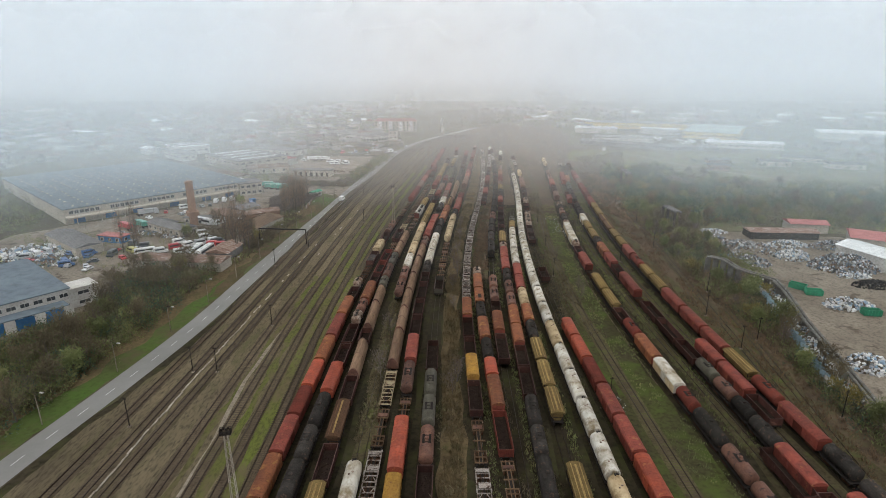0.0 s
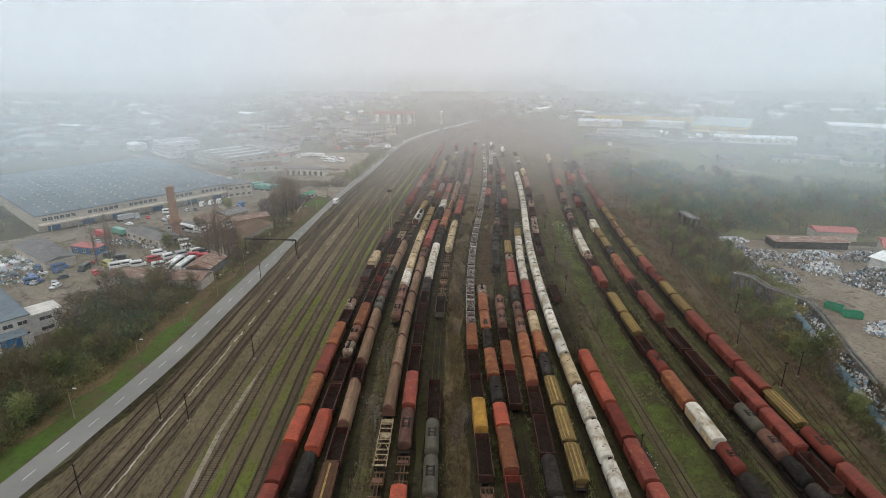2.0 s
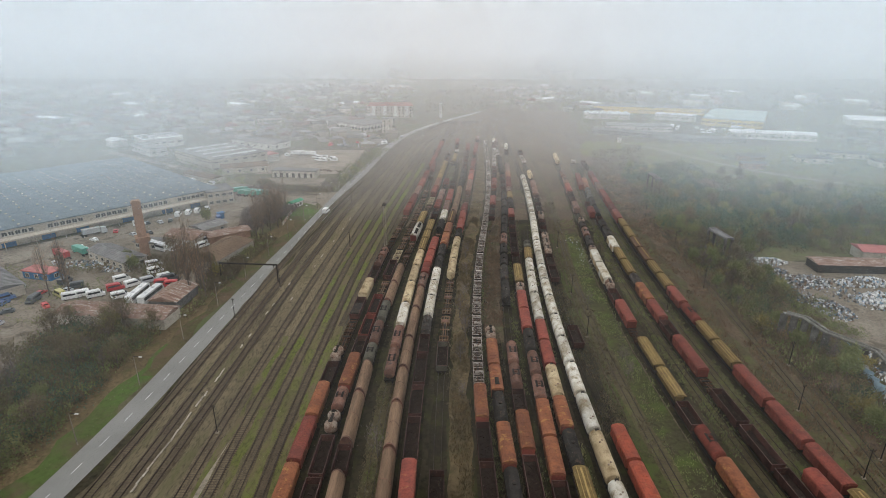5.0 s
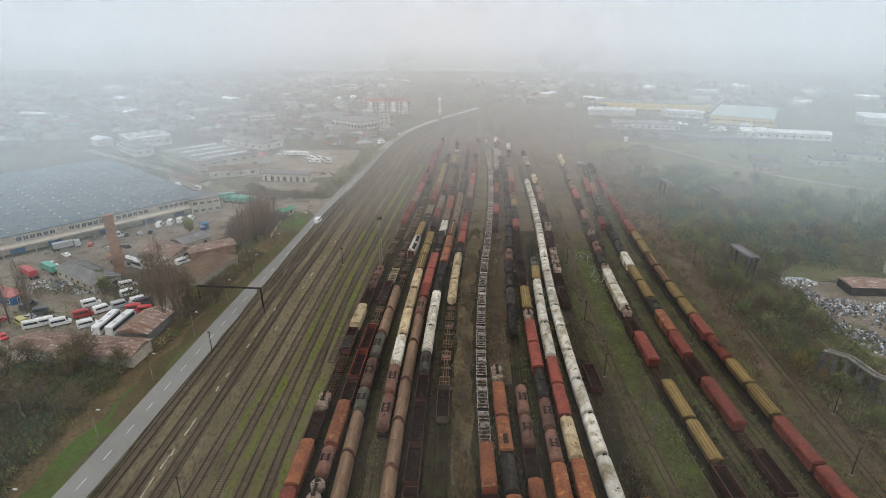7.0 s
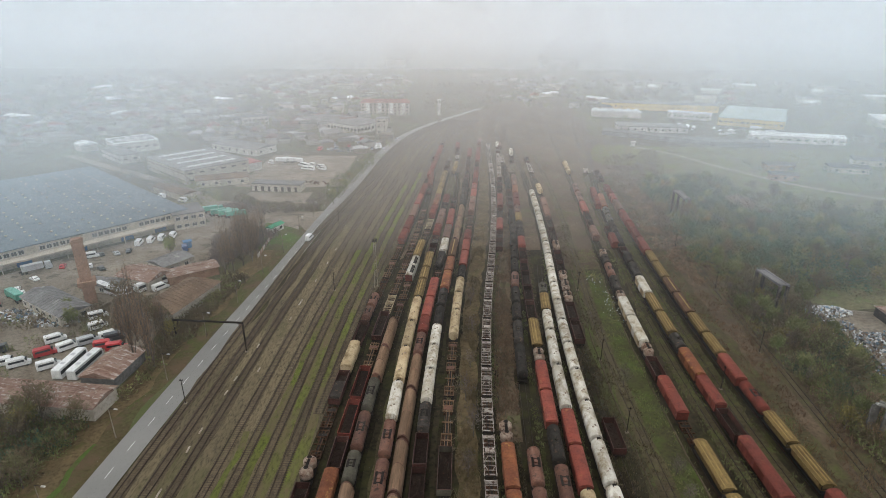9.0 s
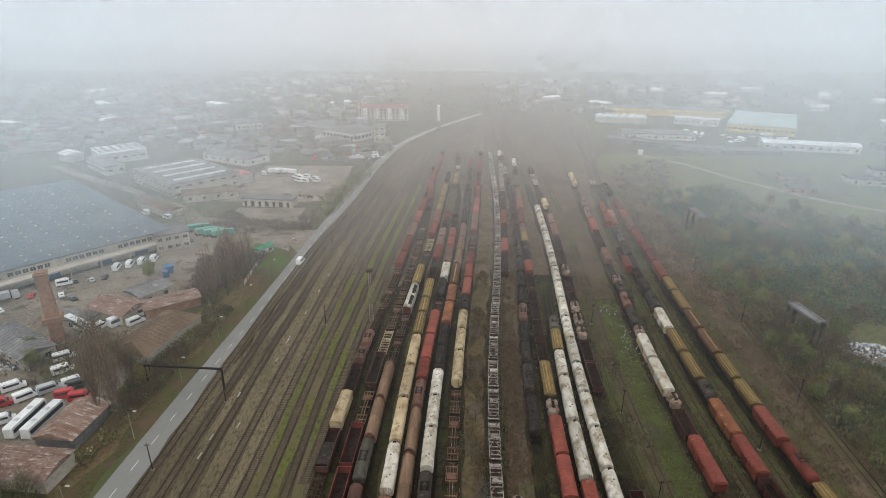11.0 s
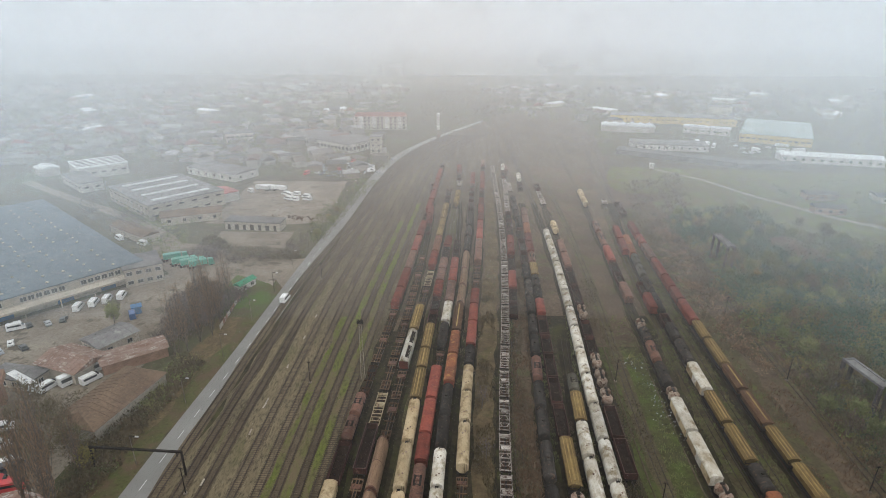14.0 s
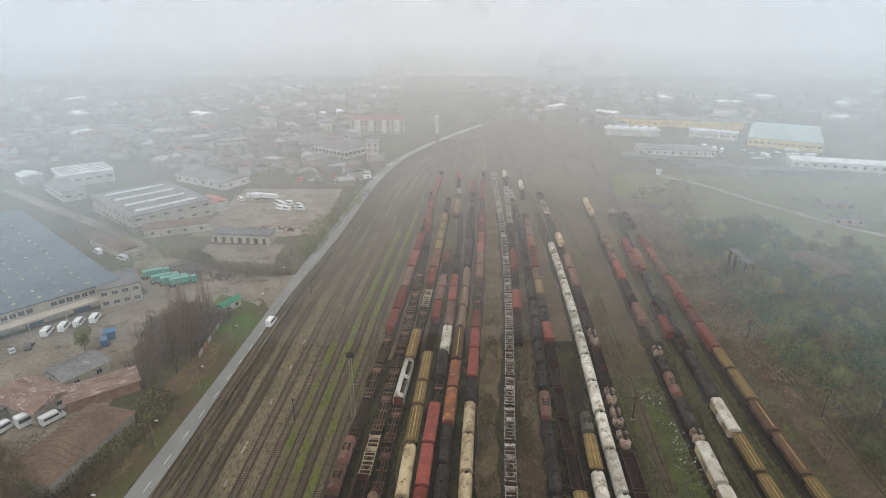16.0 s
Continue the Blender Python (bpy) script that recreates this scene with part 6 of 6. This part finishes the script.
sheet("ground_scrub", [(99, 256), (118, 250), (190, 244), (300, 250), (300, 345), (210, 362), (160, 420), (120, 430), (112, 340)], 0.055, SCRUBGROUND, "tussocky olive and tan ground of the scrub", 9.0)
BEHIND = [(170, 250), (260, 240), (420, 300), (420, 390), (300, 345), (235, 372)]
bushes(EAST_FAR, 560, 1.6, 5.6, LEAFGREEN, "rounded dull green bushes of the scrub", 91, 260, 0.62, 0.018)
bushes(EAST_FAR, 130, 1.4, 4.2, PALEGRASS, "pale straw-coloured clumps of the scrub", 121, 230, 0.50, 0.03)
bushes(EAST_FAR, 300, 1.4, 4.8, OLIVE, "rounded olive bushes of the scrub", 92, 240, 0.55, 0.022)
bushes(EAST_FAR, 300, 1.4, 4.4, TWIG, "rounded bare brown bushes of the scrub", 93, 200, 0.50, 0.02)
bushes(EAST_FAR, 150, 1.2, 3.4, YELLOWLEAF, "yellowing bushes of the scrub", 94, 170, 0.45, 0.02)
bushes(EAST_NEAR, 130, 1.0, 2.6, OLIVE, "rounded olive bushes by the fence", 95, 150, 0.34)
bushes(EAST_NEAR, 130, 1.0, 2.8, RUSTLEAF, "russet bare bushes by the tracks", 96, 150, 0.32)
bushes(EAST_NEAR, 150, 1.2, 3.4, LEAFGREEN, "green bushes by the scrap yard", 97, 150, 0.34)
bushes(EAST_NEAR, 30, 1.0, 2.2, YELLOWLEAF, "yellowing bushes by the scrap yard", 98, 150, 0.32)
bushes(BEHIND, 420, 2.0, 5.0, LEAFGREEN, "green bushes behind the scrap yard", 99, 150, 0.5)
bushes(BEHIND, 120, 1.6, 3.6, TWIG, "brown bushes behind the scrap yard", 100)
bushes(WEST_WOOD, 150, 1.2, 3.0, TWIG, "rounded brown bushes of the roadside wood", 101, 130, 0.34)
bushes(WEST_WOOD, 260, 1.6, 4.6, OLIVE, "rounded olive bushes of the roadside wood", 102, 230, 0.42)
bushes(WEST_WOOD, 190, 1.6, 4.2, LEAFGREEN, "green bushes of the roadside wood", 117, 220, 0.42)
bushes(WEST_WOOD, 40, 1.0, 2.4, RUSTLEAF, "russet bushes of the roadside wood", 103, 120, 0.32)
bushes(WEST_WOOD, 14, 1.0, 2.0, YELLOWLEAF, "yellow bushes of the roadside wood", 104, 120, 0.3)
bushes([(104, 188), (118, 186), (123, 216), (110, 208)], 40, 0.8, 1.9, OLIVE, "bushes among the pipes", 112, 130, 0.32)
bushes([(-150, 195), (-118, 197), (-92, 236), (-120, 250), (-160, 245), (-190, 240)], 60, 0.8, 2.2, OLIVE, "green bushes in the car yard", 113, 130, 0.3)
bushes([(-118, 224), (-88, 238), (-98, 258), (-128, 246)], 40, 1.0, 2.6, TWIG, "brown bushes between the sheds", 114, 130, 0.3)
bushes([(-2, 62), (3.5, 62), (4, 200), (14, 330), (6, 330), (-1, 200)], 90, 0.4, 1.1, TWIG, "low brown shrubs between sidings", 115, 26, 0.35)
bushes([(36, 140), (46, 140), (48, 250), (40, 250)], 60, 0.4, 1.2, TWIG, "low brown shrubs over empty sidings", 116, 26, 0.35)
bushes(STRIP, 34, 0.9, 2.2, OLIVE, "bushes along the verge", 105)
bushes([(86, 250), (92, 262), (100, 300), (108, 345), (116, 400), (96, 380), (88, 310)], 150, 0.7, 1.8, RUSTLEAF, "russet weeds over disused tracks", 106, 40)
GARDENS = [(-230, 545), (-150, 520), (-120, 500), (-50, 478), (-36, 520), (-60, 600), (-200, 600)]
bushes(GARDENS, 130, 1.8, 3.8, TWIG, "bare garden bushes of the allotments", 107)
bushes(GARDENS, 90, 1.6, 3.2, OLIVE, "green garden bushes of the allotments", 108)
bushes([(-175, 400), (-140, 368), (-125, 372), (-136, 392), (-192, 446), (-210, 440)], 60, 1.4, 3.4, PURPLE, "bare bushes before the grey hall", 109)
bushes([(-112, 352), (-92, 344), (-70, 350), (-62, 362), (-66, 380), (-72, 360), (-106, 366)], 70, 1.0, 2.4, PURPLE, "bare purple bushes round the dirt court", 110)
bushes([(205, 470), (330, 430), (330, 380), (235, 385), (190, 430)], 90, 1.6, 3.6, LEAFGREEN, "bushes of the meadow's far edge", 111)


def weeds(k, a, b, y0, y1, count, h, mat, label, seed):
    """Loose tall weeds between two sidings."""
    rnd = random.Random(seed)
    noise.seed_set(seed)
    vs, fs = [], []
    for _ in range(count):
        y = rnd.uniform(y0, y1)
        x = bend(y, *TRACKS[k][0:4]) + rnd.uniform(a, b)
        if noise.noise((x * 0.2, y * 0.07, seed)) < -0.15:
            continue
        for i in range(5):
            d = Vector((rnd.gauss(0, 0.35), rnd.gauss(0, 0.35), 1)).normalized() * h * rnd.uniform(0.4, 1.2)
            blade(vs, fs, Vector((x + rnd.gauss(0, 0.25), y + rnd.gauss(0, 0.25), 0)), d, 0.06 if i % 2 else 0.12)
    tagged(quads("weeds", vs, fs, mat), label, "weeds", kind="stuff")


weeds(6, 2.6, 7.0, 70, 330, 3600, 1.4, PALEGRASS, "tall dry weeds between sidings", 51)
weeds(3, -2.2, 2.2, 85, 165, 1500, 0.7, TWIG, "brown weeds on an empty siding", 52)
weeds(13, -2.0, 9.0, 145, 330, 3600, 0.8, TWIG, "brown weeds over empty sidings", 53)
weeds(8, -2.2, 2.2, 190, 290, 1600, 0.9, TWIG, "brown weeds on an empty siding", 54)
weeds(13, 9.5, 16, 70, 300, 1500, 0.6, OLIVE, "tufts on the grass strip", 55)
weeds(15, -3, 2, 90, 290, 1500, 0.8, OLIVE, "weeds between wagons", 56)
weeds(16, 2.2, 7.5, 130, 330, 2000, 0.7, OLIVE, "weeds between wagons", 57)
weeds(18, 4, 26, 60, 400, 9000, 1.1, RUSTLEAF, "russet weeds over disused tracks", 58)
weeds(7, 2.2, 8.0, 190, 400, 5000, 1.0, RUSTLEAF, "russet weeds over empty sidings", 59)
for i, k in enumerate((7, 8, 9, 10, 11, 12)):
    weeds(k, 1.6, 3.0, 62, 300, 900, 0.8, TWIG if i % 2 else OLIVE, "weeds between lines of wagons", 60 + i)

bare = tree(21, 8.5, 3.2, TWIG, "bare brown tree among brushwood", 760)
pale = tree(22, 9.0, 3.0, PURPLE, "bare tree with pale grey limbs", 240)
leafy = tree(23, 6.0, 2.6, OLIVE, "small olive-leaved tree in scrub", 760, leaf=0.44)
gold = tree(24, 5.5, 2.2, YELLOWLEAF, "small tree with yellowing leaves", 360, leaf=0.32)


def poplar_tree(seed, h, spread, label):
    """A broom of stems rising steeply from a short trunk, with fine twigs all the way up."""
    rnd = random.Random(seed)
    noise.seed_set(seed)
    bm = bmesh.new()
    limb(bm, Vector((0, 0, -0.2)), Vector((0, 0, h * 0.35)), 0.26, 0.16, 7)
    limb(bm, Vector((0, 0, h * 0.35)), Vector((0.2, 0.1, h * 0.95)), 0.16, 0.03, 6)
    vs, fs = [], []
    for i in range(19):
        a = i * 2.4 + rnd.uniform(-0.5, 0.5)
        z0 = h * rnd.uniform(0.03, 0.45)
        top = min(h * rnd.uniform(0.55, 1.0), z0 + h * 0.62)
        r = spread * rnd.uniform(0.35, 1.0)
        p = Vector((0, 0, z0))
        q = Vector((math.cos(a) * r * 0.8, math.sin(a) * r * 0.8, z0 + (top - z0) * 0.4))
        e = Vector((math.cos(a) * r, math.sin(a) * r, top))
        limb(bm, p, q, 0.08, 0.055, 4)
        limb(bm, q, e, 0.055, 0.015, 4)
        for k in range(19):
            f = rnd.random()
            s = p + (q - p) * (f / 0.4) if f < 0.4 else q + (e - q) * ((f - 0.4) / 0.6)
            d = Vector((rnd.gauss(0, 0.4), rnd.gauss(0, 0.4), 1)).normalized() * rnd.uniform(0.8, 2.0)
            blade(vs, fs, s + Vector((rnd.gauss(0, 0.25), rnd.gauss(0, 0.25), rnd.gauss(0, 0.3))), d, rnd.uniform(0.05, 0.13))
    t = part("tree", bm, BARK)
    quads("crown", vs, fs, RUSTTWIG, t)
    return tagged(t, label, "tree")


poplar = poplar_tree(25, 22.0, 2.4, "tall bare poplar with steep brown stems")
plant(bare, scatter(WEST_WOOD, 46, 31, 3.2) + scatter(EAST_FAR, 24, 32, 6) + scatter(EAST_NEAR, 14, 33, 5) + [(-97, 244), (-92, 240), (-88, 236), (-84, 232), (-104, 248)], 34)
plant(pale, scatter(WEST_WOOD, 14, 35, 6) + scatter(EAST_NEAR, 10, 36, 6) + scatter(EAST_FAR, 16, 37, 8) + [(2.2, 112), (3.5, 118), (3.2, 160), (5.2, 188), (4.0, 201), (3.4, 176), (6.0, 215), (7.5, 232), (8.0, 251), (-15, 118), (-14.6, 140), (45, 168), (46, 176), (44.5, 206)], 38, 0.5, 0.9)
plant(leafy, scatter(EAST_FAR, 60, 39, 5) + scatter(EAST_NEAR, 22, 40, 5) + scatter(WEST_WOOD, 10, 41, 7) + [(-120, 246), (-114, 238), (-113, 302), (-110, 296), (-160, 420), (-150, 410), (-58, 372), (-55, 392)], 42)
plant(gold, scatter(EAST_FAR, 16, 43, 9) + scatter(EAST_NEAR, 12, 44, 7) + [(-80, 230), (-57, 398), (-54, 406), (-95, 190)], 45)
POPLARS = [(-79, 216), (-81.5, 218.5), (-84.5, 217), (-83, 222), (-87, 221), (-86, 226), (-90, 229), (-92, 226), (-82, 229.5), (-74.8, 288), (-77, 284), (-79, 279), (-80, 274), (-76, 292), (-80, 290), (-83, 285), (-75.6, 297), (-79, 298), (-83, 295), (-77, 303), (-81, 305), (-76.5, 309), (-80, 312), (-84, 302), (-85, 310), (-131, 217), (-126, 219.5), (-129, 222)]
plant(poplar, POPLARS, 46, 0.75, 1.05)

# ---------------------------------------------------------------- the far town
house = part("house", boxes((0, 0, 0, 11, 9, 3.6), (2.2, 1.5, 3.6, 0.7, 0.7, 3.3)), PLASTER)
bm = bmesh.new()
sweep(bm, [(-6.1, 3.5), (0, 6.8), (6.1, 3.5)], -5.0, 5.0)
part("roof", bm, TILEROOF, house)
tagged(house, "small far house with red tiled roof", "house", "houses of the far town")
cottage = part("cottage", boxes((0, 0, 0, 14, 8, 3.4)), PLASTER)
bm = bmesh.new()
sweep(bm, [(-7.6, 3.3), (0, 5.6), (7.6, 3.3)], -4.6, 4.6)
part("roof", bm, SLATE, cottage)
tagged(cottage, "small far house with grey roof", "house", "houses of the far town")
block = part("town_block", boxes((0, 0, 0, 22, 11, 8)), PLASTER)
part("roof", boxes((0, 0, 8, 22.6, 11.6, 0.4)), SLATE, block)
for r in range(2):
    part("window_row", boxes(*[(-9 + 3.6 * i, -5.5, 1.2 + 3.4 * r, 1.8, 0.12, 1.4) for i in range(6)], (0, -5.5, 1.0 + 3.4 * r, 20, 0.10, 0.22)), GLASS, block)
tagged(block, "far pale flat-roofed town block", "town block", "blocks of the far town")
shed = part("far_shed", boxes((0, 0, 0, 26, 12, 4.4)), PLASTER)
bm = bmesh.new()
sweep(bm, [(-6.5, 4.3), (0, 5.8), (6.5, 4.3)], -13.4, 13.4)
bmesh.ops.rotate(bm, verts=bm.verts, matrix=Matrix.Rotation(radians(90), 3, "Z"))
part("roof", bm, WHITEROOF, shed)
tagged(shed, "far shed with pale metal roof", "shed", "far sheds of the town")

TOWNROOF = mixed_material("town_roofs", ((0.13, 0.075, 0.06), (0.10, 0.095, 0.092), (0.16, 0.15, 0.145), (0.11, 0.065, 0.055), (0.075, 0.07, 0.068), (0.12, 0.115, 0.11), (0.12, 0.10, 0.08), (0.26, 0.255, 0.25)))
TOWNWALL = mixed_material("town_walls", ((0.22, 0.195, 0.165), (0.17, 0.15, 0.13), (0.28, 0.26, 0.235), (0.18, 0.145, 0.11)))


def far_houses(corners, count, seed, label, apart):
    """A spread of small far houses, their roofs joined in one mesh and their walls in another."""
    rnd = random.Random(seed)
    rv, rf, wv, wf = [], [], [], []
    for x, y in scatter(corners, count, seed, apart):
        a = radians(20 + rnd.gauss(0, 14) + rnd.choice((0, 90)))
        w, d, h, up = rnd.uniform(7, 16), rnd.uniform(6, 10), rnd.uniform(2.8, 5.5), rnd.uniform(0.4, 3.2)
        c, s = math.cos(a), math.sin(a)

        def at(u, v, z):
            return (x + u * c - v * s, y + u * s + v * c, z)
        k = len(wv)
        wv += [at(i * w / 2, j * d / 2, z) for z in (0, h) for i, j in ((-1, -1), (1, -1), (1, 1), (-1, 1))]
        wf += [(k, k + 1, k + 5, k + 4), (k + 1, k + 2, k + 6, k + 5), (k + 2, k + 3, k + 7, k + 6), (k + 3, k, k + 4, k + 7), (k + 4, k + 5, k + 6, k + 7)]
        k = len(rv)
        e = 0.5
        rv += [at(i * (w / 2 + e), j * (d / 2 + e), h + 0.05) for i, j in ((-1, -1), (1, -1), (1, 1), (-1, 1))] + [at(-w / 2 - e, 0, h + up), at(w / 2 + e, 0, h + up)]
        rf += [(k, k + 1, k + 5, k + 4), (k + 2, k + 3, k + 4, k + 5), (k + 1, k + 2, k + 5), (k + 3, k, k + 4)]
    walls = quads("far_houses", wv, wf, TOWNWALL)
    quads("roof", rv, rf, TOWNROOF, walls)["kind"] = "stuff"
    return tagged(walls, label, "houses", kind="stuff")


rnd = random.Random(77)
TOWN_W = [(-560, 380), (-310, 530), (-240, 560), (-150, 520), (-125, 610), (-60, 700), (-40, 960), (-700, 960)]
TOWN_E = [(120, 700), (420, 720), (700, 560), (900, 900), (150, 1000), (60, 760)]


def settle(proto, spots, angle):
    for i, (x, y) in enumerate(spots):
        m = pose(x, y, 0, 0, 0, angle + rnd.uniform(-30, 30) + rnd.choice((0, 90)))
        if i == 0:
            proto.matrix_basis = m
        else:
            copy_thing(proto, m)


settle(house, scatter(TOWN_W, 46, 71, 16) + scatter(TOWN_E, 10, 72, 22), 20)
settle(cottage, scatter(TOWN_W, 40, 78, 16) + scatter(TOWN_E, 10, 79, 22), 20)
settle(block, scatter(TOWN_W, 18, 73, 50) + scatter(TOWN_E, 8, 74, 60), 15)
settle(shed, scatter(TOWN_W, 9, 75, 80) + scatter(TOWN_E, 16, 76, 60), -25)
thicket("far_woods", TOWN_W, 5200, 7.0, OLIVE, "far garden trees of the town", 81, 8, 0.30, 0.5, 2.0)
thicket("far_woods", TOWN_E, 2600, 6.0, OLIVE, "far trees round the works", 82, 8, 0.36, 0.5, 2.0)
thicket("far_woods", [(-20, 700), (40, 690), (80, 780), (140, 1000), (-20, 1000)], 700, 4.0, TWIG, "far trees beside the railway", 83, 8, 0.4, 0.5, 2.0)
thicket("far_woods", [(-320, 250), (-290, 340), (-262, 345), (-192, 262), (-200, 240), (-190, 190), (-330, 190)], 1500, 4.5, OLIVE, "trees beyond the factory hall", 84, 11, 0.3, 0.15)

WEST_EDGE = [(-330, 400), (-300, 520), (-255, 556), (-150, 520), (-60, 478), (-40, 520), (-60, 700), (-560, 700), (-560, 380)]
far_houses(WEST_EDGE, 420, 201, "dense low houses and sheds of the town", 10)
far_houses([(-60, 700), (-40, 1100), (-900, 1100), (-560, 700)], 300, 202, "far low houses of the town in fog", 13)
far_houses([(90, 690), (430, 760), (760, 560), (900, 1000), (60, 1100)], 160, 203, "far low sheds and houses round the works", 16)
far_houses([(330, 400), (520, 420), (640, 560), (420, 600), (320, 520)], 60, 204, "low sheds beyond the meadow", 16)
bushes(WEST_EDGE, 560, 2.0, 5.0, TWIG, "bare garden trees among the houses", 205, 45, 0.9)
bushes(WEST_EDGE, 420, 2.0, 4.6, OLIVE, "olive garden trees among the houses", 206, 45, 0.9)
bushes([(110, 640), (430, 700), (640, 560), (640, 480), (330, 480), (250, 560)], 260, 2.2, 4.5, OLIVE, "trees between the far works", 207, 45, 0.9)
heap(-68, 515, 22, 26, 0.6, JUNK, "scattered junk and sheets among allotments", 420, 61, 1.6)
heap(-84, 404, 20, 5, 0.4, RUSTY, "scattered timber and junk by the parking ground", 60, 62, 1.2)

# ---------------------------------------------------------------- fog
def fog_material(name, lo, hi, thick, sides=1.0, tint=(0.91, 0.93, 0.96), low=1.0, edge=None, rise=(6, 34)):
    m = bpy.data.materials.new(name)
    m.use_nodes = True
    n, l = m.node_tree.nodes, m.node_tree.links
    n.remove(n["Principled BSDF"])
    geo = n.new("ShaderNodeNewGeometry")
    xyz = n.new("ShaderNodeSeparateXYZ")
    l.new(geo.outputs["Position"], xyz.inputs[0])
    fade = n.new("ShaderNodeMapRange")
    fade.interpolation_type = "SMOOTHSTEP"
    for key, v in (("From Min", lo), ("From Max", hi), ("To Min", thick), ("To Max", 0.0)):
        fade.inputs[key].default_value = v
    l.new(xyz.outputs["Z"], fade.inputs["Value"])
    tex = n.new("ShaderNodeTexNoise")
    tex.inputs["Scale"].default_value = 0.006
    tex.inputs["Detail"].default_value = 3
    l.new(geo.outputs["Position"], tex.inputs["Vector"])
    patch = n.new("ShaderNodeMapRange")
    for key, v in (("From Min", 0.3), ("From Max", 0.7), ("To Min", 0.8), ("To Max", 1.2)):
        patch.inputs[key].default_value = v
    l.new(tex.outputs[0], patch.inputs["Value"])
    much = n.new("ShaderNodeMath")
    much.operation = "MULTIPLY"
    l.new(fade.outputs[0], much.inputs[0])
    l.new(patch.outputs[0], much.inputs[1])
    # thicker to both sides of the yard
    wide, aside = n.new("ShaderNodeMath"), n.new("ShaderNodeMapRange")
    wide.operation = "ABSOLUTE"
    l.new(xyz.outputs["X"], wide.inputs[0])
    for key, v in (("From Min", 45), ("From Max", 140), ("To Min", 1.0), ("To Max", sides)):
        aside.inputs[key].default_value = v
    l.new(wide.outputs[0], aside.inputs["Value"])
    more = n.new("ShaderNodeMath")
    more.operation = "MULTIPLY"
    # thinner close to the ground
    ground, lifted = n.new("ShaderNodeMapRange"), n.new("ShaderNodeMath")
    lifted.operation = "MULTIPLY"
    for key, v in (("From Min", rise[0]), ("From Max", rise[1]), ("To Min", low), ("To Max", 1.0)):
        ground.inputs[key].default_value = v
    l.new(xyz.outputs["Z"], ground.inputs["Value"])
    l.new(much.outputs[0], lifted.inputs[0])
    l.new(ground.outputs[0], lifted.inputs[1])
    l.new(lifted.outputs[0], more.inputs[0])
    l.new(aside.outputs[0], more.inputs[1])
    clear, front, back = n.new("ShaderNodeBsdfTransparent"), n.new("ShaderNodeBsdfDiffuse"), n.new("ShaderNodeBsdfTranslucent")
    both, mix = n.new("ShaderNodeMixShader"), n.new("ShaderNodeMixShader")
    # bluer to both sides
    share, hue = n.new("ShaderNodeMapRange"), n.new("ShaderNodeMix")
    hue.data_type = "RGBA"
    for key, v in (("From Min", 50), ("From Max", 125), ("To Min", 0.0), ("To Max", 1.0)):
        share.inputs[key].default_value = v
    l.new(wide.outputs[0], share.inputs["Value"])
    l.new(share.outputs[0], hue.inputs[0])
    hue.inputs[6].default_value, hue.inputs[7].default_value = (*tint, 1), (*(edge or tint), 1)
    l.new(hue.outputs[2], front.inputs[0])
    l.new(hue.outputs[2], back.inputs[0])
    l.new(front.outputs[0], both.inputs[1])
    l.new(back.outputs[0], both.inputs[2])
    l.new(more.outputs[0], mix.inputs[0])
    l.new(clear.outputs[0], mix.inputs[1])
    l.new(both.outputs[0], mix.inputs[2])
    l.new(mix.outputs[0], n["Material Output"].inputs[0])
    return m


WARM, COOL = (0.97, 0.93, 0.88), (0.77, 0.92, 1.0)
hanging_mist = fog_material("hanging_mist", 54, 62, 0.014, 6.0, WARM, 0.0, COOL, (40, 52))
drifting_mist = fog_material("drifting_mist", 46, 52, 0.0036, 16.0, WARM, 0.0, COOL, (14, 32))
rising_mist = fog_material("rising_mist", 50, 64, 0.0056, 9.5, WARM, 0.05, COOL, (26, 46))
creeping_fog = fog_material("creeping_fog", 44, 70, 0.0185, 3.4, (0.98, 0.93, 0.88), 0.15, COOL, (24, 48))
thin_fog = fog_material("thin_fog", 55, 200, 0.0088, 5.4, (0.98, 0.93, 0.88), 0.3, COOL)
mid_fog = fog_material("mid_fog", 60, 240, 0.0500, 1.8, (0.98, 0.93, 0.89), 0.9, (0.86, 0.93, 0.98))
deep_fog = fog_material("deep_fog", 75, 260, 0.0450, 1.15, (0.93, 0.925, 0.93), 1.0, (0.88, 0.92, 0.965))
far_fog = fog_material("far_fog", 60, 520, 0.30, 1.0, (0.89, 0.92, 0.98))
y = 84.0
while y < 3000:
    near = y < 176
    top = 62 if y < 111 else 52 if y < 142 else 64 if near else 430 if y < 1300 else 900
    half = 260 + y * 1.2
    bank = quads("fog_bank", [(-half, y, 0.0), (half, y, 0.0), (half, y, top), (-half, y, top)], [(0, 1, 2, 3)], hanging_mist if y < 111 else drifting_mist if y < 142 else rising_mist if near else creeping_fog if y < 240 else thin_fog if y < 300 else mid_fog if y < 420 else deep_fog if y < 1300 else far_fog)
    tagged(bank, "thin bank of grey winter fog", "fog", "banks of fog", "structure")
    bank.visible_shadow = False
    y += 18.0 if y < 300 else 26.0 if y < 500 else 45.0 if y < 1300 else 330.0
